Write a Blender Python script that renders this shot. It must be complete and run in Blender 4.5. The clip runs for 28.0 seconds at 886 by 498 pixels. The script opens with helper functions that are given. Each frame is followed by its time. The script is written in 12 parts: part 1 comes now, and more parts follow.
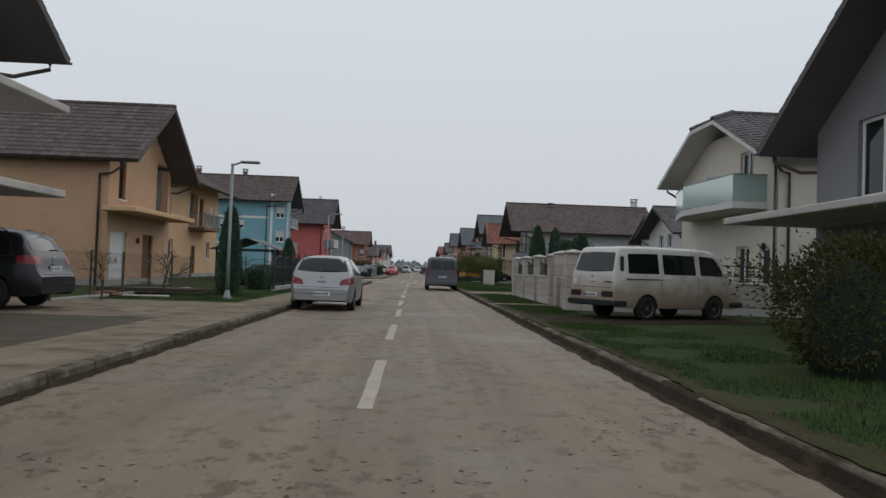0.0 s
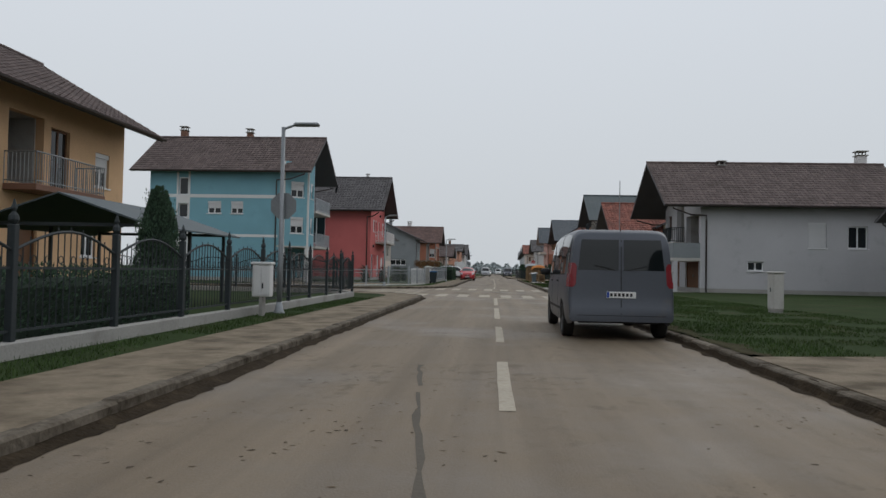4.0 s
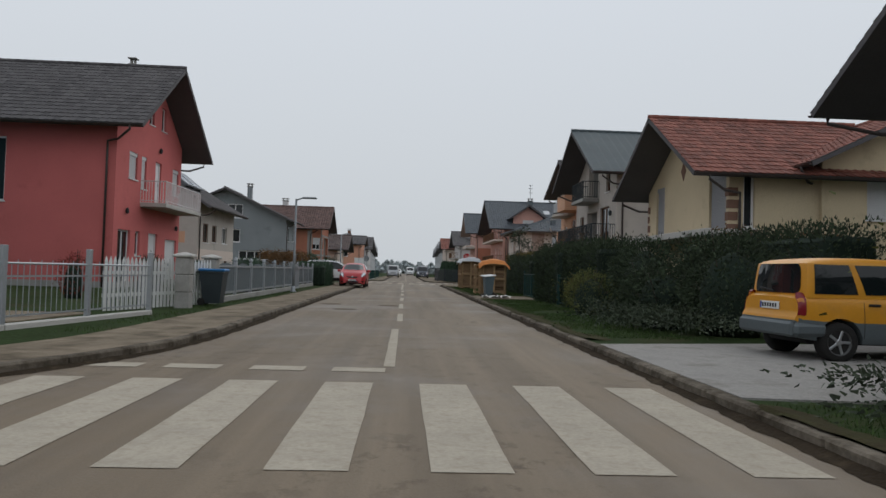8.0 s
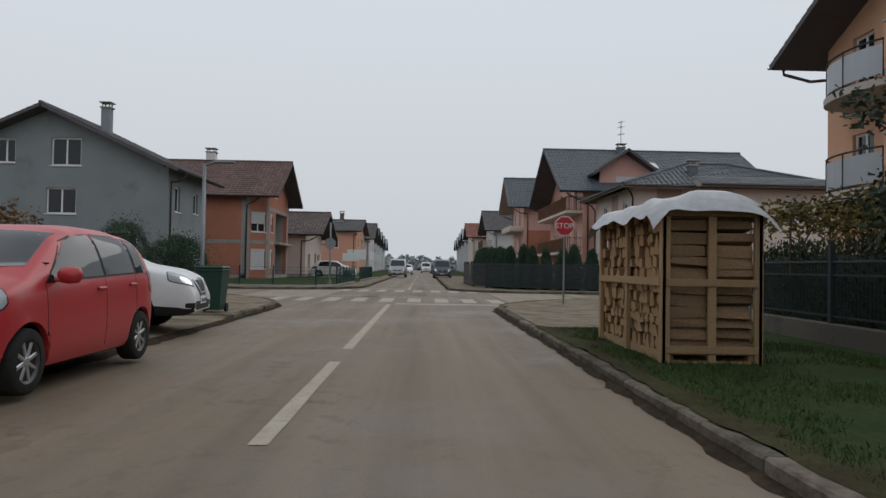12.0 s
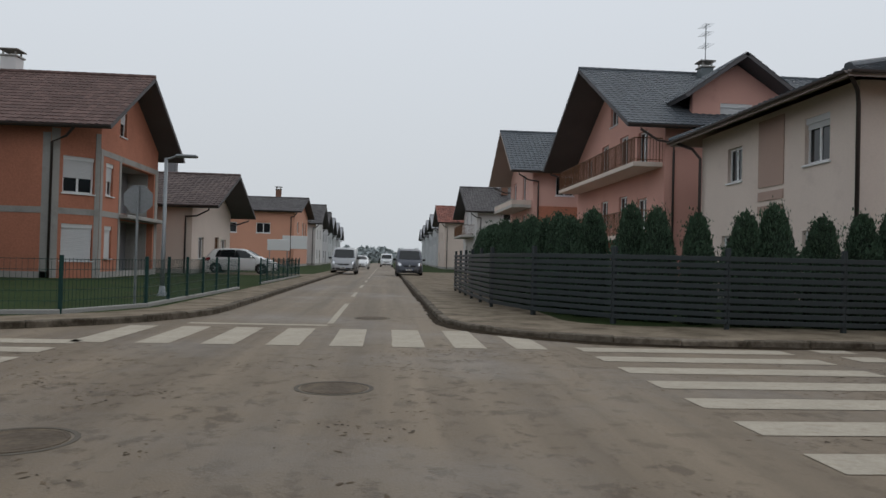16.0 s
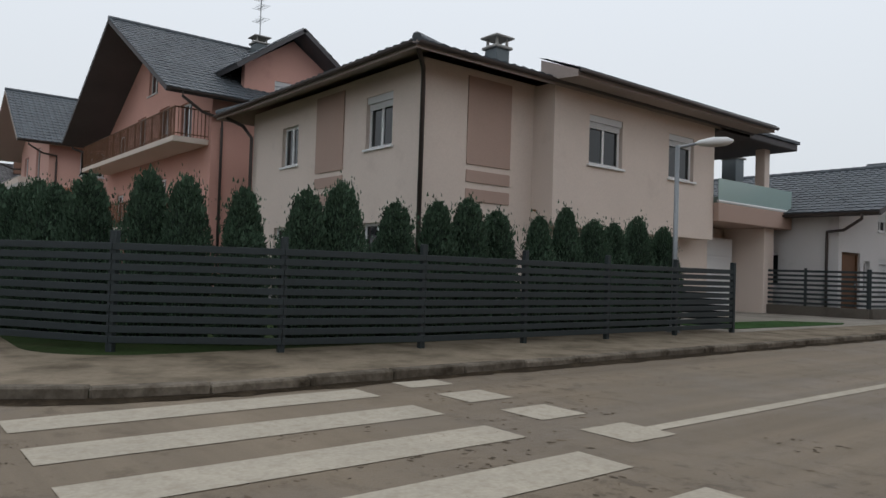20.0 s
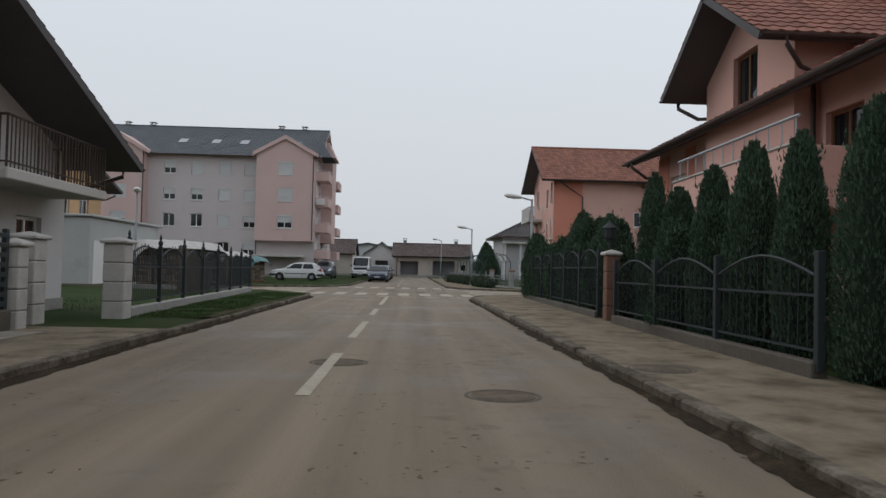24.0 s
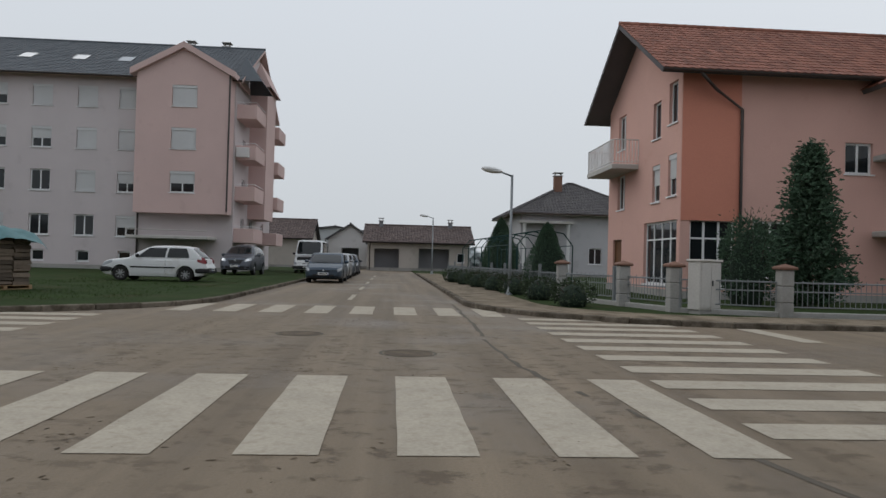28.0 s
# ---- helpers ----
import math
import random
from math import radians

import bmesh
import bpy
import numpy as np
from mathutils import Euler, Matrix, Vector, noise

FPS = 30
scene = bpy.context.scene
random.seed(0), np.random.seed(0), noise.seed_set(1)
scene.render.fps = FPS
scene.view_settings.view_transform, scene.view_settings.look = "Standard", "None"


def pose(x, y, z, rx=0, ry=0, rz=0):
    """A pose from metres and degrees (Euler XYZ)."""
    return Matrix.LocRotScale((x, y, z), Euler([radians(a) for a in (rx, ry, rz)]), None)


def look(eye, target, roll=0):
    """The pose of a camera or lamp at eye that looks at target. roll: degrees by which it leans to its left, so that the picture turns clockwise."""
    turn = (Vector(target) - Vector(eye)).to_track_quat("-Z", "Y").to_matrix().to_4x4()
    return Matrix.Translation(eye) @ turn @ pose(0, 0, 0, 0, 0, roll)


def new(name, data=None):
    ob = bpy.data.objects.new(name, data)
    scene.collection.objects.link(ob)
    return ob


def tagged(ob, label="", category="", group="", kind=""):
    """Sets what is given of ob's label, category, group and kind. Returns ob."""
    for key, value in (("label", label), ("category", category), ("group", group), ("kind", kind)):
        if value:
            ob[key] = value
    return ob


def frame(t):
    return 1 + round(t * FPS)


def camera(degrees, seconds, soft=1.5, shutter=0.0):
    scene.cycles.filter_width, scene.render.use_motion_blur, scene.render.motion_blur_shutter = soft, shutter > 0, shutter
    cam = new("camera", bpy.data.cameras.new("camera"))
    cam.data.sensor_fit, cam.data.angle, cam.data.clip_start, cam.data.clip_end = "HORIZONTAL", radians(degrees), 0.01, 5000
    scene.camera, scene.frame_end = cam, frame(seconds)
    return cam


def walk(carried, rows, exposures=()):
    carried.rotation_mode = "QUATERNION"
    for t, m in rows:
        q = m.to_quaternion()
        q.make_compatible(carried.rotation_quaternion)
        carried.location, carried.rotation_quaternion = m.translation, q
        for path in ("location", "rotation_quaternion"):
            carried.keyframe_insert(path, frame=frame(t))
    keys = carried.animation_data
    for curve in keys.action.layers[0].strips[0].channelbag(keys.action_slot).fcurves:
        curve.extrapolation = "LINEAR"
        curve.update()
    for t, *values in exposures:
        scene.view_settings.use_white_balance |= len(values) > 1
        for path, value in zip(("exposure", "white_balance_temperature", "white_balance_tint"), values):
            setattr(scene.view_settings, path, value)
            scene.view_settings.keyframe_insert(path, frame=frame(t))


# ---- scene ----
from mathutils.bvhtree import BVHTree

cam = camera(62.7, 28.0)
PATH = [
    (0, (0.433, 4.016, 1.217), (0.51, 6.013, 1.274), 2.0),
    (0.5, (0.5, 6.947, 1.224), (0.583, 8.945, 1.271), 1.9),
    (1, (0.554, 10.152, 1.219), (0.633, 12.15, 1.27), 1.7),
    (1.5, (0.628, 13.608, 1.218), (0.722, 15.604, 1.276), 1.6),
    (2, (0.736, 17.245, 1.196), (0.841, 19.242, 1.25), 1.9),
    (2.5, (0.856, 21.233, 1.213), (0.959, 23.23, 1.266), 1.5),
    (3, (0.835, 25.505, 1.208), (0.849, 27.504, 1.25), 1.1),
    (3.5, (0.43, 29.42, 1.15), (0.282, 31.414, 1.211), 1.0),
    (5.5, (-1.13, 47.72, 1.212), (-1.094, 49.719, 1.261), 1.9),
    (6, (-0.978, 52.499, 1.187), (-0.837, 54.493, 1.24), 2.0),
    (6.5, (-0.688, 57.454, 1.164), (-0.485, 59.443, 1.224), 2.1),
    (7, (-0.378, 62.453, 1.184), (-0.182, 64.443, 1.239), 1.8),
    (7.5, (-0.057, 67.553, 1.19), (0.082, 69.547, 1.245), 1.5),
    (8, (0.133, 72.736, 1.186), (0.236, 74.732, 1.248), 1.7),
    (8.5, (0.307, 78.072, 1.204), (0.418, 80.068, 1.258), 1.2),
    (9, (0.513, 83.261, 1.201), (0.627, 85.257, 1.25), 1.4),
    (9.5, (0.687, 88.441, 1.229), (0.801, 90.437, 1.287), 1.6),
    (10, (0.788, 93.532, 1.219), (0.891, 95.529, 1.268), 1.7),
    (10.5, (0.903, 98.37, 1.203), (0.991, 100.368, 1.257), 1.4),
    (11, (1.011, 103.169, 1.175), (1.089, 105.167, 1.225), 1.2),
    (11.5, (1.053, 107.787, 1.187), (1.119, 109.786, 1.235), 1.0),
    (12, (1.076, 112.457, 1.198), (1.127, 114.455, 1.247), 1.0),
    (12.5, (1.039, 117.036, 1.228), (1.072, 119.035, 1.28), 1.1),
    (14.5, (1.077, 131.652, 1.174), (1.156, 133.65, 1.219), 1.9),
    (15, (1.172, 133.757, 1.192), (1.291, 135.753, 1.228), 1.8),
    (15.5, (1.229, 135.272, 1.201), (1.374, 137.266, 1.232), 1.7),
    (16, (1.296, 136.191, 1.21), (1.452, 138.185, 1.241), 1.5),
    (16.5, (1.335, 136.677, 1.22), (1.499, 138.67, 1.249), 1.4),
    (17, (1.361, 136.951, 1.223), (1.527, 138.944, 1.256), 1.3),
    (17.5, (1.378, 137.155, 1.224), (1.549, 139.147, 1.259), 1.3),
    (18, (1.414, 137.371, 1.223), (1.609, 139.361, 1.266), 1.4),
    (18.5, (1.527, 137.803, 1.227), (1.803, 139.784, 1.271), 1.4),
    (19, (1.799, 138.445, 1.26), (2.278, 140.387, 1.297), 1.4),
    (19.5, (2.466, 139.481, 1.286), (3.289, 141.304, 1.333), 2.2),
    (20, (3.215, 140.343, 1.213), (4.465, 141.903, 1.27), 1.9),
    (20.5, (4.61, 141.38, 1.199), (6.193, 142.601, 1.26), 2.5),
    (21, (6.05, 142.25, 1.213), (7.852, 143.116, 1.274), 2.1),
    (21.5, (8.5, 142.86, 1.206), (10.439, 143.346, 1.252), 1.7),
    (22, (11.193, 143.194, 1.195), (13.18, 143.415, 1.262), 1.9),
    (22.5, (14.078, 143.21, 1.219), (16.077, 143.2, 1.277), 1.6),
    (24.5, (24.757, 142.761, 1.176), (26.754, 142.674, 1.233), 1.3),
    (25, (28.371, 142.688, 1.228), (30.37, 142.623, 1.284), 1.5),
    (25.5, (32.286, 142.685, 1.212), (34.285, 142.63, 1.266), 1.2),
    (26, (36.047, 142.682, 1.219), (38.046, 142.639, 1.263), 1.3),
    (26.5, (39.635, 142.699, 1.237), (41.634, 142.669, 1.28), 1.2),
    (27, (43.184, 142.739, 1.208), (45.183, 142.7, 1.253), 1.5),
    (27.5, (46.455, 142.701, 1.182), (48.453, 142.626, 1.22), 1.4),
    (28, (49.541, 142.553, 1.171), (51.536, 142.416, 1.204), 1.5),
]
walk(cam, [(t, look(eye, target, roll)) for t, eye, target, roll in PATH],
     [(0.0, 0.0), (9.0, 0.0), (16.0, 0.03), (18.5, 0.06), (20.0, 0.24), (22.0, 0.13), (25.0, 0.06), (28.0, 0.03)])

# ---------------------------------------------------------------- sky and light: overcast, misty day
sky_world = bpy.data.worlds.new("overcast_sky")
scene.world = sky_world
sky_world.use_nodes = True
wn = sky_world.node_tree.nodes
wl = sky_world.node_tree.links
sky_tex = wn.new("ShaderNodeTexSky")
sky_tex.sky_type = "NISHITA"
sky_tex.sun_disc = False
sky_tex.sun_elevation = radians(38)
sky_tex.sun_rotation = radians(150)
sky_tex.dust_density = 6.0
sky_tex.air_density = 2.0
soft_sky = wn.new("ShaderNodeHueSaturation")
soft_sky.inputs["Saturation"].default_value = 0.15
wl.new(sky_tex.outputs[0], soft_sky.inputs["Color"])
sky_scale = wn.new("ShaderNodeVectorMath")
sky_scale.operation = "SCALE"
sky_scale.inputs["Scale"].default_value = 0.06
wl.new(soft_sky.outputs[0], sky_scale.inputs[0])
cloud_grad = wn.new("ShaderNodeTexCoord")
cloud_sep = wn.new("ShaderNodeSeparateXYZ")
wl.new(cloud_grad.outputs["Generated"], cloud_sep.inputs[0])
cloud_ramp = wn.new("ShaderNodeValToRGB")
cloud_ramp.color_ramp.elements[0].position = 0.0
cloud_ramp.color_ramp.elements[0].color = (0.60, 0.638, 0.672, 1)
cloud_ramp.color_ramp.elements[1].position = 0.45
cloud_ramp.color_ramp.elements[1].color = (0.72, 0.77, 0.84, 1)
wl.new(cloud_sep.outputs["Z"], cloud_ramp.inputs[0])
cloud_mix = wn.new("ShaderNodeMix")
cloud_mix.data_type = "RGBA"
cloud_mix.inputs["Factor"].default_value = 0.92
wl.new(sky_scale.outputs[0], cloud_mix.inputs["A"])
wl.new(cloud_ramp.outputs[0], cloud_mix.inputs["B"])
wl.new(cloud_mix.outputs["Result"], wn["Background"].inputs["Color"])
wn["Background"].inputs["Strength"].default_value = 1.0
sun = new("sun", bpy.data.lights.new("sun", "SUN"))
sun.data.energy = 0.5
sun.data.angle = radians(50)
sun.data.color = (1.0, 0.97, 0.93)
sun.matrix_world = pose(0, 0, 60, 52, 0, 150)

# ---------------------------------------------------------------- materials


def mat(name, base, rough=0.8, metal=0.0, vary=0.12, scale=0.6, fine=25.0, bump=0.0, dirt=None, dirt_amount=0.0,
        dirt_scale=0.8, piece=0.0, island=0.0, spec=0.3, emit=0.0):
    m = bpy.data.materials.new(name)
    m.use_nodes = True
    n, l = m.node_tree.nodes, m.node_tree.links
    bsdf = n["Principled BSDF"]
    geo = n.new("ShaderNodeNewGeometry")
    big = n.new("ShaderNodeTexNoise")
    big.inputs["Scale"].default_value = scale
    big.inputs["Detail"].default_value = 4
    small = n.new("ShaderNodeTexNoise")
    small.inputs["Scale"].default_value = fine
    small.inputs["Detail"].default_value = 3
    l.new(geo.outputs["Position"], big.inputs["Vector"])
    l.new(geo.outputs["Position"], small.inputs["Vector"])
    add = n.new("ShaderNodeMath")
    add.operation = "ADD"
    l.new(big.outputs["Fac"], add.inputs[0])
    l.new(small.outputs["Fac"], add.inputs[1])
    val = n.new("ShaderNodeMapRange")
    val.inputs["From Min"].default_value = 0.6
    val.inputs["From Max"].default_value = 1.4
    val.inputs["To Min"].default_value = 1 - vary
    val.inputs["To Max"].default_value = 1 + vary
    l.new(add.outputs[0], val.inputs["Value"])
    last = val.outputs["Result"]
    for amount, src in ((piece, "piece"), (island, "island")):
        if amount:
            rnd = n.new("ShaderNodeObjectInfo").outputs["Random"] if src == "piece" else geo.outputs["Random Per Island"]
            mr = n.new("ShaderNodeMapRange")
            mr.inputs["To Min"].default_value = 1 - amount
            mr.inputs["To Max"].default_value = 1 + amount
            l.new(rnd, mr.inputs["Value"])
            mul = n.new("ShaderNodeMath")
            mul.operation = "MULTIPLY"
            l.new(last, mul.inputs[0])
            l.new(mr.outputs["Result"], mul.inputs[1])
            last = mul.outputs[0]
    col = n.new("ShaderNodeVectorMath")
    col.operation = "SCALE"
    col.inputs[0].default_value = base
    l.new(last, col.inputs["Scale"])
    out = col.outputs[0]
    if dirt:
        spots = n.new("ShaderNodeTexNoise")
        spots.inputs["Scale"].default_value = dirt_scale
        spots.inputs["Detail"].default_value = 6
        spots.inputs["Roughness"].default_value = 0.65
        l.new(geo.outputs["Position"], spots.inputs["Vector"])
        ramp = n.new("ShaderNodeMapRange")
        ramp.inputs["From Min"].default_value = 0.62 - 0.3 * dirt_amount
        ramp.inputs["From Max"].default_value = 0.72 - 0.1 * dirt_amount
        ramp.inputs["To Max"].default_value = min(1.0, 0.4 + dirt_amount)
        l.new(spots.outputs["Fac"], ramp.inputs["Value"])
        mix = n.new("ShaderNodeMix")
        mix.data_type = "RGBA"
        mix.inputs["B"].default_value = (*dirt, 1)
        l.new(ramp.outputs["Result"], mix.inputs["Factor"])
        l.new(out, mix.inputs["A"])
        out = mix.outputs["Result"]
    l.new(out, bsdf.inputs["Base Color"])
    bsdf.inputs["Roughness"].default_value = rough
    bsdf.inputs["Metallic"].default_value = metal
    bsdf.inputs["Specular IOR Level"].default_value = spec
    if bump:
        b = n.new("ShaderNodeBump")
        b.inputs["Strength"].default_value = bump
        b.inputs["Distance"].default_value = 0.02
        l.new(small.outputs["Fac"], b.inputs["Height"])
        l.new(b.outputs[0], bsdf.inputs["Normal"])
    return m


def glass_mat(name, tint, rough=0.04, see=0.0):
    m = bpy.data.materials.new(name)
    m.use_nodes = True
    bsdf = m.node_tree.nodes["Principled BSDF"]
    bsdf.inputs["Base Color"].default_value = (*tint, 1)
    bsdf.inputs["Roughness"].default_value = rough
    bsdf.inputs["Transmission Weight"].default_value = see
    bsdf.inputs["IOR"].default_value = 1.45
    return m


M = {
    "plaster_orange": mat("plaster_orange", (0.52, 0.335, 0.215), 0.9, bump=0.15, dirt=(0.44, 0.28, 0.18), dirt_amount=0.12),
    "plaster_orange_pale": mat("plaster_orange_pale", (0.6, 0.39, 0.225), 0.9, bump=0.15, dirt=(0.5, 0.32, 0.19), dirt_amount=0.1),
    "plaster_blue": mat("plaster_blue", (0.19, 0.38, 0.445), 0.9, bump=0.15, dirt=(0.15, 0.3, 0.36), dirt_amount=0.1),
    "plaster_red": mat("plaster_red", (0.58, 0.155, 0.145), 0.9, bump=0.15, dirt=(0.47, 0.12, 0.11), dirt_amount=0.12),
    "plaster_white": mat("plaster_white", (0.62, 0.60, 0.59), 0.9, vary=0.06, bump=0.1, dirt=(0.42, 0.4, 0.38), dirt_amount=0.1),
    "plaster_grey": mat("plaster_grey", (0.47, 0.465, 0.475), 0.9, vary=0.08, bump=0.12, dirt=(0.36, 0.355, 0.36), dirt_amount=0.12),
    "render_grey": mat("render_grey", (0.23, 0.25, 0.26), 0.95, bump=0.25, dirt=(0.15, 0.165, 0.175), dirt_amount=0.2),
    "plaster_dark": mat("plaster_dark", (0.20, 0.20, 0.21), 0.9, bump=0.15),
    "plaster_yellow": mat("plaster_yellow", (0.6, 0.495, 0.33), 0.9, bump=0.15, dirt=(0.42, 0.34, 0.22), dirt_amount=0.15),
    "plaster_beige": mat("plaster_beige", (0.48, 0.435, 0.39), 0.9, bump=0.2, dirt=(0.35, 0.31, 0.27), dirt_amount=0.25),
    "plaster_peach": mat("plaster_peach", (0.62, 0.36, 0.235), 0.9, bump=0.15, dirt=(0.5, 0.29, 0.19), dirt_amount=0.1),
    "plaster_cream": mat("plaster_cream", (0.66, 0.56, 0.49), 0.9, vary=0.06, bump=0.12, dirt=(0.55, 0.46, 0.4), dirt_amount=0.08),
    "plaster_mauve": mat("plaster_mauve", (0.42, 0.3, 0.25), 0.9, vary=0.06, bump=0.12),
    "plaster_pink": mat("plaster_pink", (0.62, 0.35, 0.29), 0.9, vary=0.08, bump=0.12, dirt=(0.5, 0.27, 0.22), dirt_amount=0.1),
    "plaster_salmon": mat("plaster_salmon", (0.63, 0.385, 0.325), 0.9, vary=0.07, bump=0.12, dirt=(0.55, 0.31, 0.25), dirt_amount=0.08),
    "plaster_coral": mat("plaster_coral", (0.6, 0.31, 0.215), 0.9, vary=0.07, bump=0.12),
    "wet_concrete": mat("wet_concrete", (0.105, 0.092, 0.076), 0.85, vary=0.25, bump=0.3, dirt=(0.06, 0.05, 0.04), dirt_amount=0.35),
    "plaster_deep_orange": mat("plaster_deep_orange", (0.58, 0.235, 0.165), 0.9, vary=0.07, bump=0.12),
    "apartment_grey": mat("apartment_grey", (0.56, 0.505, 0.505), 0.9, vary=0.06, bump=0.1, dirt=(0.46, 0.41, 0.41), dirt_amount=0.1),
    "apartment_pink": mat("apartment_pink", (0.6, 0.44, 0.41), 0.9, vary=0.06, bump=0.1, dirt=(0.5, 0.36, 0.33), dirt_amount=0.08),
    "brick_clay": mat("brick_clay", (0.44, 0.18, 0.115), 0.92, vary=0.2, fine=14, bump=0.3, dirt=(0.37, 0.15, 0.095), dirt_amount=0.3, dirt_scale=1.5),
    "concrete": mat("concrete", (0.33, 0.32, 0.30), 0.92, vary=0.15, bump=0.3, dirt=(0.2, 0.19, 0.17), dirt_amount=0.3),
    "concrete_light": mat("concrete_light", (0.48, 0.46, 0.43), 0.92, vary=0.12, bump=0.2, dirt=(0.3, 0.28, 0.25), dirt_amount=0.25),
    "stone_block": mat("stone_block", (0.46, 0.41, 0.365), 0.9, vary=0.14, bump=0.5, fine=9, piece=0.12, island=0.12, dirt=(0.33, 0.28, 0.24), dirt_amount=0.3),
    "tile_dark": mat("tile_dark", (0.085, 0.079, 0.08), 0.75, vary=0.15, island=0.25, dirt=(0.1, 0.092, 0.088), dirt_amount=0.2),
    "tile_brown": mat("tile_brown", (0.105, 0.078, 0.072), 0.78, vary=0.15, island=0.25, dirt=(0.06, 0.045, 0.04), dirt_amount=0.25),
    "tile_red": mat("tile_red", (0.20, 0.075, 0.055), 0.8, vary=0.2, island=0.3, dirt=(0.12, 0.06, 0.05), dirt_amount=0.3),
    "tile_terracotta": mat("tile_terracotta", (0.24, 0.105, 0.075), 0.8, vary=0.15, island=0.25, dirt=(0.17, 0.075, 0.055), dirt_amount=0.2),
    "tile_slate": mat("tile_slate", (0.088, 0.1, 0.112), 0.65, vary=0.12, island=0.12),
    "sheet_roof": mat("sheet_roof", (0.07, 0.088, 0.094), 0.6, 0.1, vary=0.15, scale=0.5, dirt=(0.10, 0.11, 0.11), dirt_amount=0.25),
    "soffit": mat("soffit", (0.1, 0.094, 0.097), 0.8, vary=0.2),
    "soffit_pale": mat("soffit_pale", (0.36, 0.30, 0.27), 0.8, vary=0.1),
    "gutter": mat("gutter", (0.085, 0.07, 0.065), 0.45, 0.4, vary=0.1),
    "white_pvc": mat("white_pvc", (0.74, 0.74, 0.74), 0.45, vary=0.04),
    "shutter": mat("shutter", (0.60, 0.60, 0.60), 0.6, vary=0.06),
    "grey_shutter": mat("grey_shutter", (0.30, 0.30, 0.31), 0.6, vary=0.06),
    "brown_wood": mat("brown_wood", (0.14, 0.065, 0.03), 0.6, vary=0.25, fine=60),
    "dark_wood": mat("dark_wood", (0.06, 0.04, 0.03), 0.65, vary=0.25, fine=60),
    "pane": glass_mat("pane", (0.015, 0.018, 0.02), 0.05),
    "blue_pane": glass_mat("blue_pane", (0.02, 0.10, 0.30), 0.08),
    "balcony_glass": glass_mat("balcony_glass", (0.42, 0.56, 0.53), 0.12, 0.25),
    "car_glass": glass_mat("car_glass", (0.010, 0.013, 0.014), 0.03),
    "headlight": glass_mat("headlight", (0.34, 0.36, 0.38), 0.06),
    "dark_metal": mat("dark_metal", (0.03, 0.037, 0.04), 0.65, 0.05, vary=0.15),
    "anthracite": mat("anthracite", (0.114, 0.134, 0.142), 0.5, 0.2, vary=0.1),
    "green_metal": mat("green_metal", (0.015, 0.05, 0.045), 0.5, 0.2, vary=0.12),
    "grey_metal": mat("grey_metal", (0.36, 0.38, 0.40), 0.45, 0.5, vary=0.1),
    "galvanised": mat("galvanised", (0.24, 0.255, 0.265), 0.5, 0.6, vary=0.15),
    "black_plastic": mat("black_plastic", (0.02, 0.02, 0.021), 0.6, vary=0.1),
    "green_plastic": mat("green_plastic", (0.02, 0.055, 0.04), 0.5, vary=0.1),
    "dark_bin": mat("dark_bin", (0.03, 0.04, 0.045), 0.5, vary=0.1),
    "blue_plastic": mat("blue_plastic", (0.02, 0.14, 0.34), 0.5, vary=0.1),
    "tyre": mat("tyre", (0.022, 0.021, 0.02), 0.9, vary=0.2, bump=0.2),
    "rim": mat("rim", (0.42, 0.43, 0.44), 0.35, 0.7, vary=0.1),
    "steel_rim": mat("steel_rim", (0.10, 0.10, 0.10), 0.5, 0.5, vary=0.15),
    "tail_red": mat("tail_red", (0.20, 0.012, 0.018), 0.25, vary=0.05, spec=0.5),
    "amber": mat("amber", (0.5, 0.17, 0.02), 0.25, vary=0.05, spec=0.5),
    "plate_white": mat("plate_white", (0.7, 0.7, 0.68), 0.5, vary=0.04),
    "plate_blue": mat("plate_blue", (0.03, 0.08, 0.35), 0.5, vary=0.04),
    "ink": mat("ink", (0.02, 0.02, 0.022), 0.6, vary=0.05),
    "paint_white_line": mat("paint_white_line", (0.405, 0.36, 0.29), 0.9, vary=0.16, scale=2.2, fine=30, spec=0.15, dirt=(0.325, 0.28, 0.215), dirt_amount=0.4, dirt_scale=9.0),
    "asphalt": mat("asphalt", (0.205, 0.172, 0.134), 0.9, vary=0.2, scale=0.35, fine=30, bump=0.35, dirt=(0.125, 0.098, 0.072), dirt_amount=0.45, dirt_scale=0.55),
    "tar": mat("tar", (0.10, 0.085, 0.066), 0.85, vary=0.15, bump=0.2),
    "pavement": mat("pavement", (0.212, 0.171, 0.122), 0.92, vary=0.25, scale=1.3, fine=24, bump=0.45, spec=0.2, dirt=(0.088, 0.068, 0.044), dirt_amount=0.58, dirt_scale=1.5),
    "kerb": mat("kerb", (0.155, 0.132, 0.104), 0.95, vary=0.3, scale=2.6, fine=20, bump=0.7, spec=0.12, piece=0.22, dirt=(0.048, 0.038, 0.026), dirt_amount=0.66, dirt_scale=2.4),
    "gravel": mat("gravel", (0.30, 0.285, 0.265), 0.95, vary=0.25, scale=2.0, fine=30, bump=0.6, dirt=(0.17, 0.16, 0.14), dirt_amount=0.4, dirt_scale=2.0),
    "crumbs": mat("crumbs", (0.10, 0.074, 0.048), 0.9, vary=0.3, scale=3.0, island=0.4),
    "fence_grey": mat("fence_grey", (0.125, 0.145, 0.155), 0.6, vary=0.1),
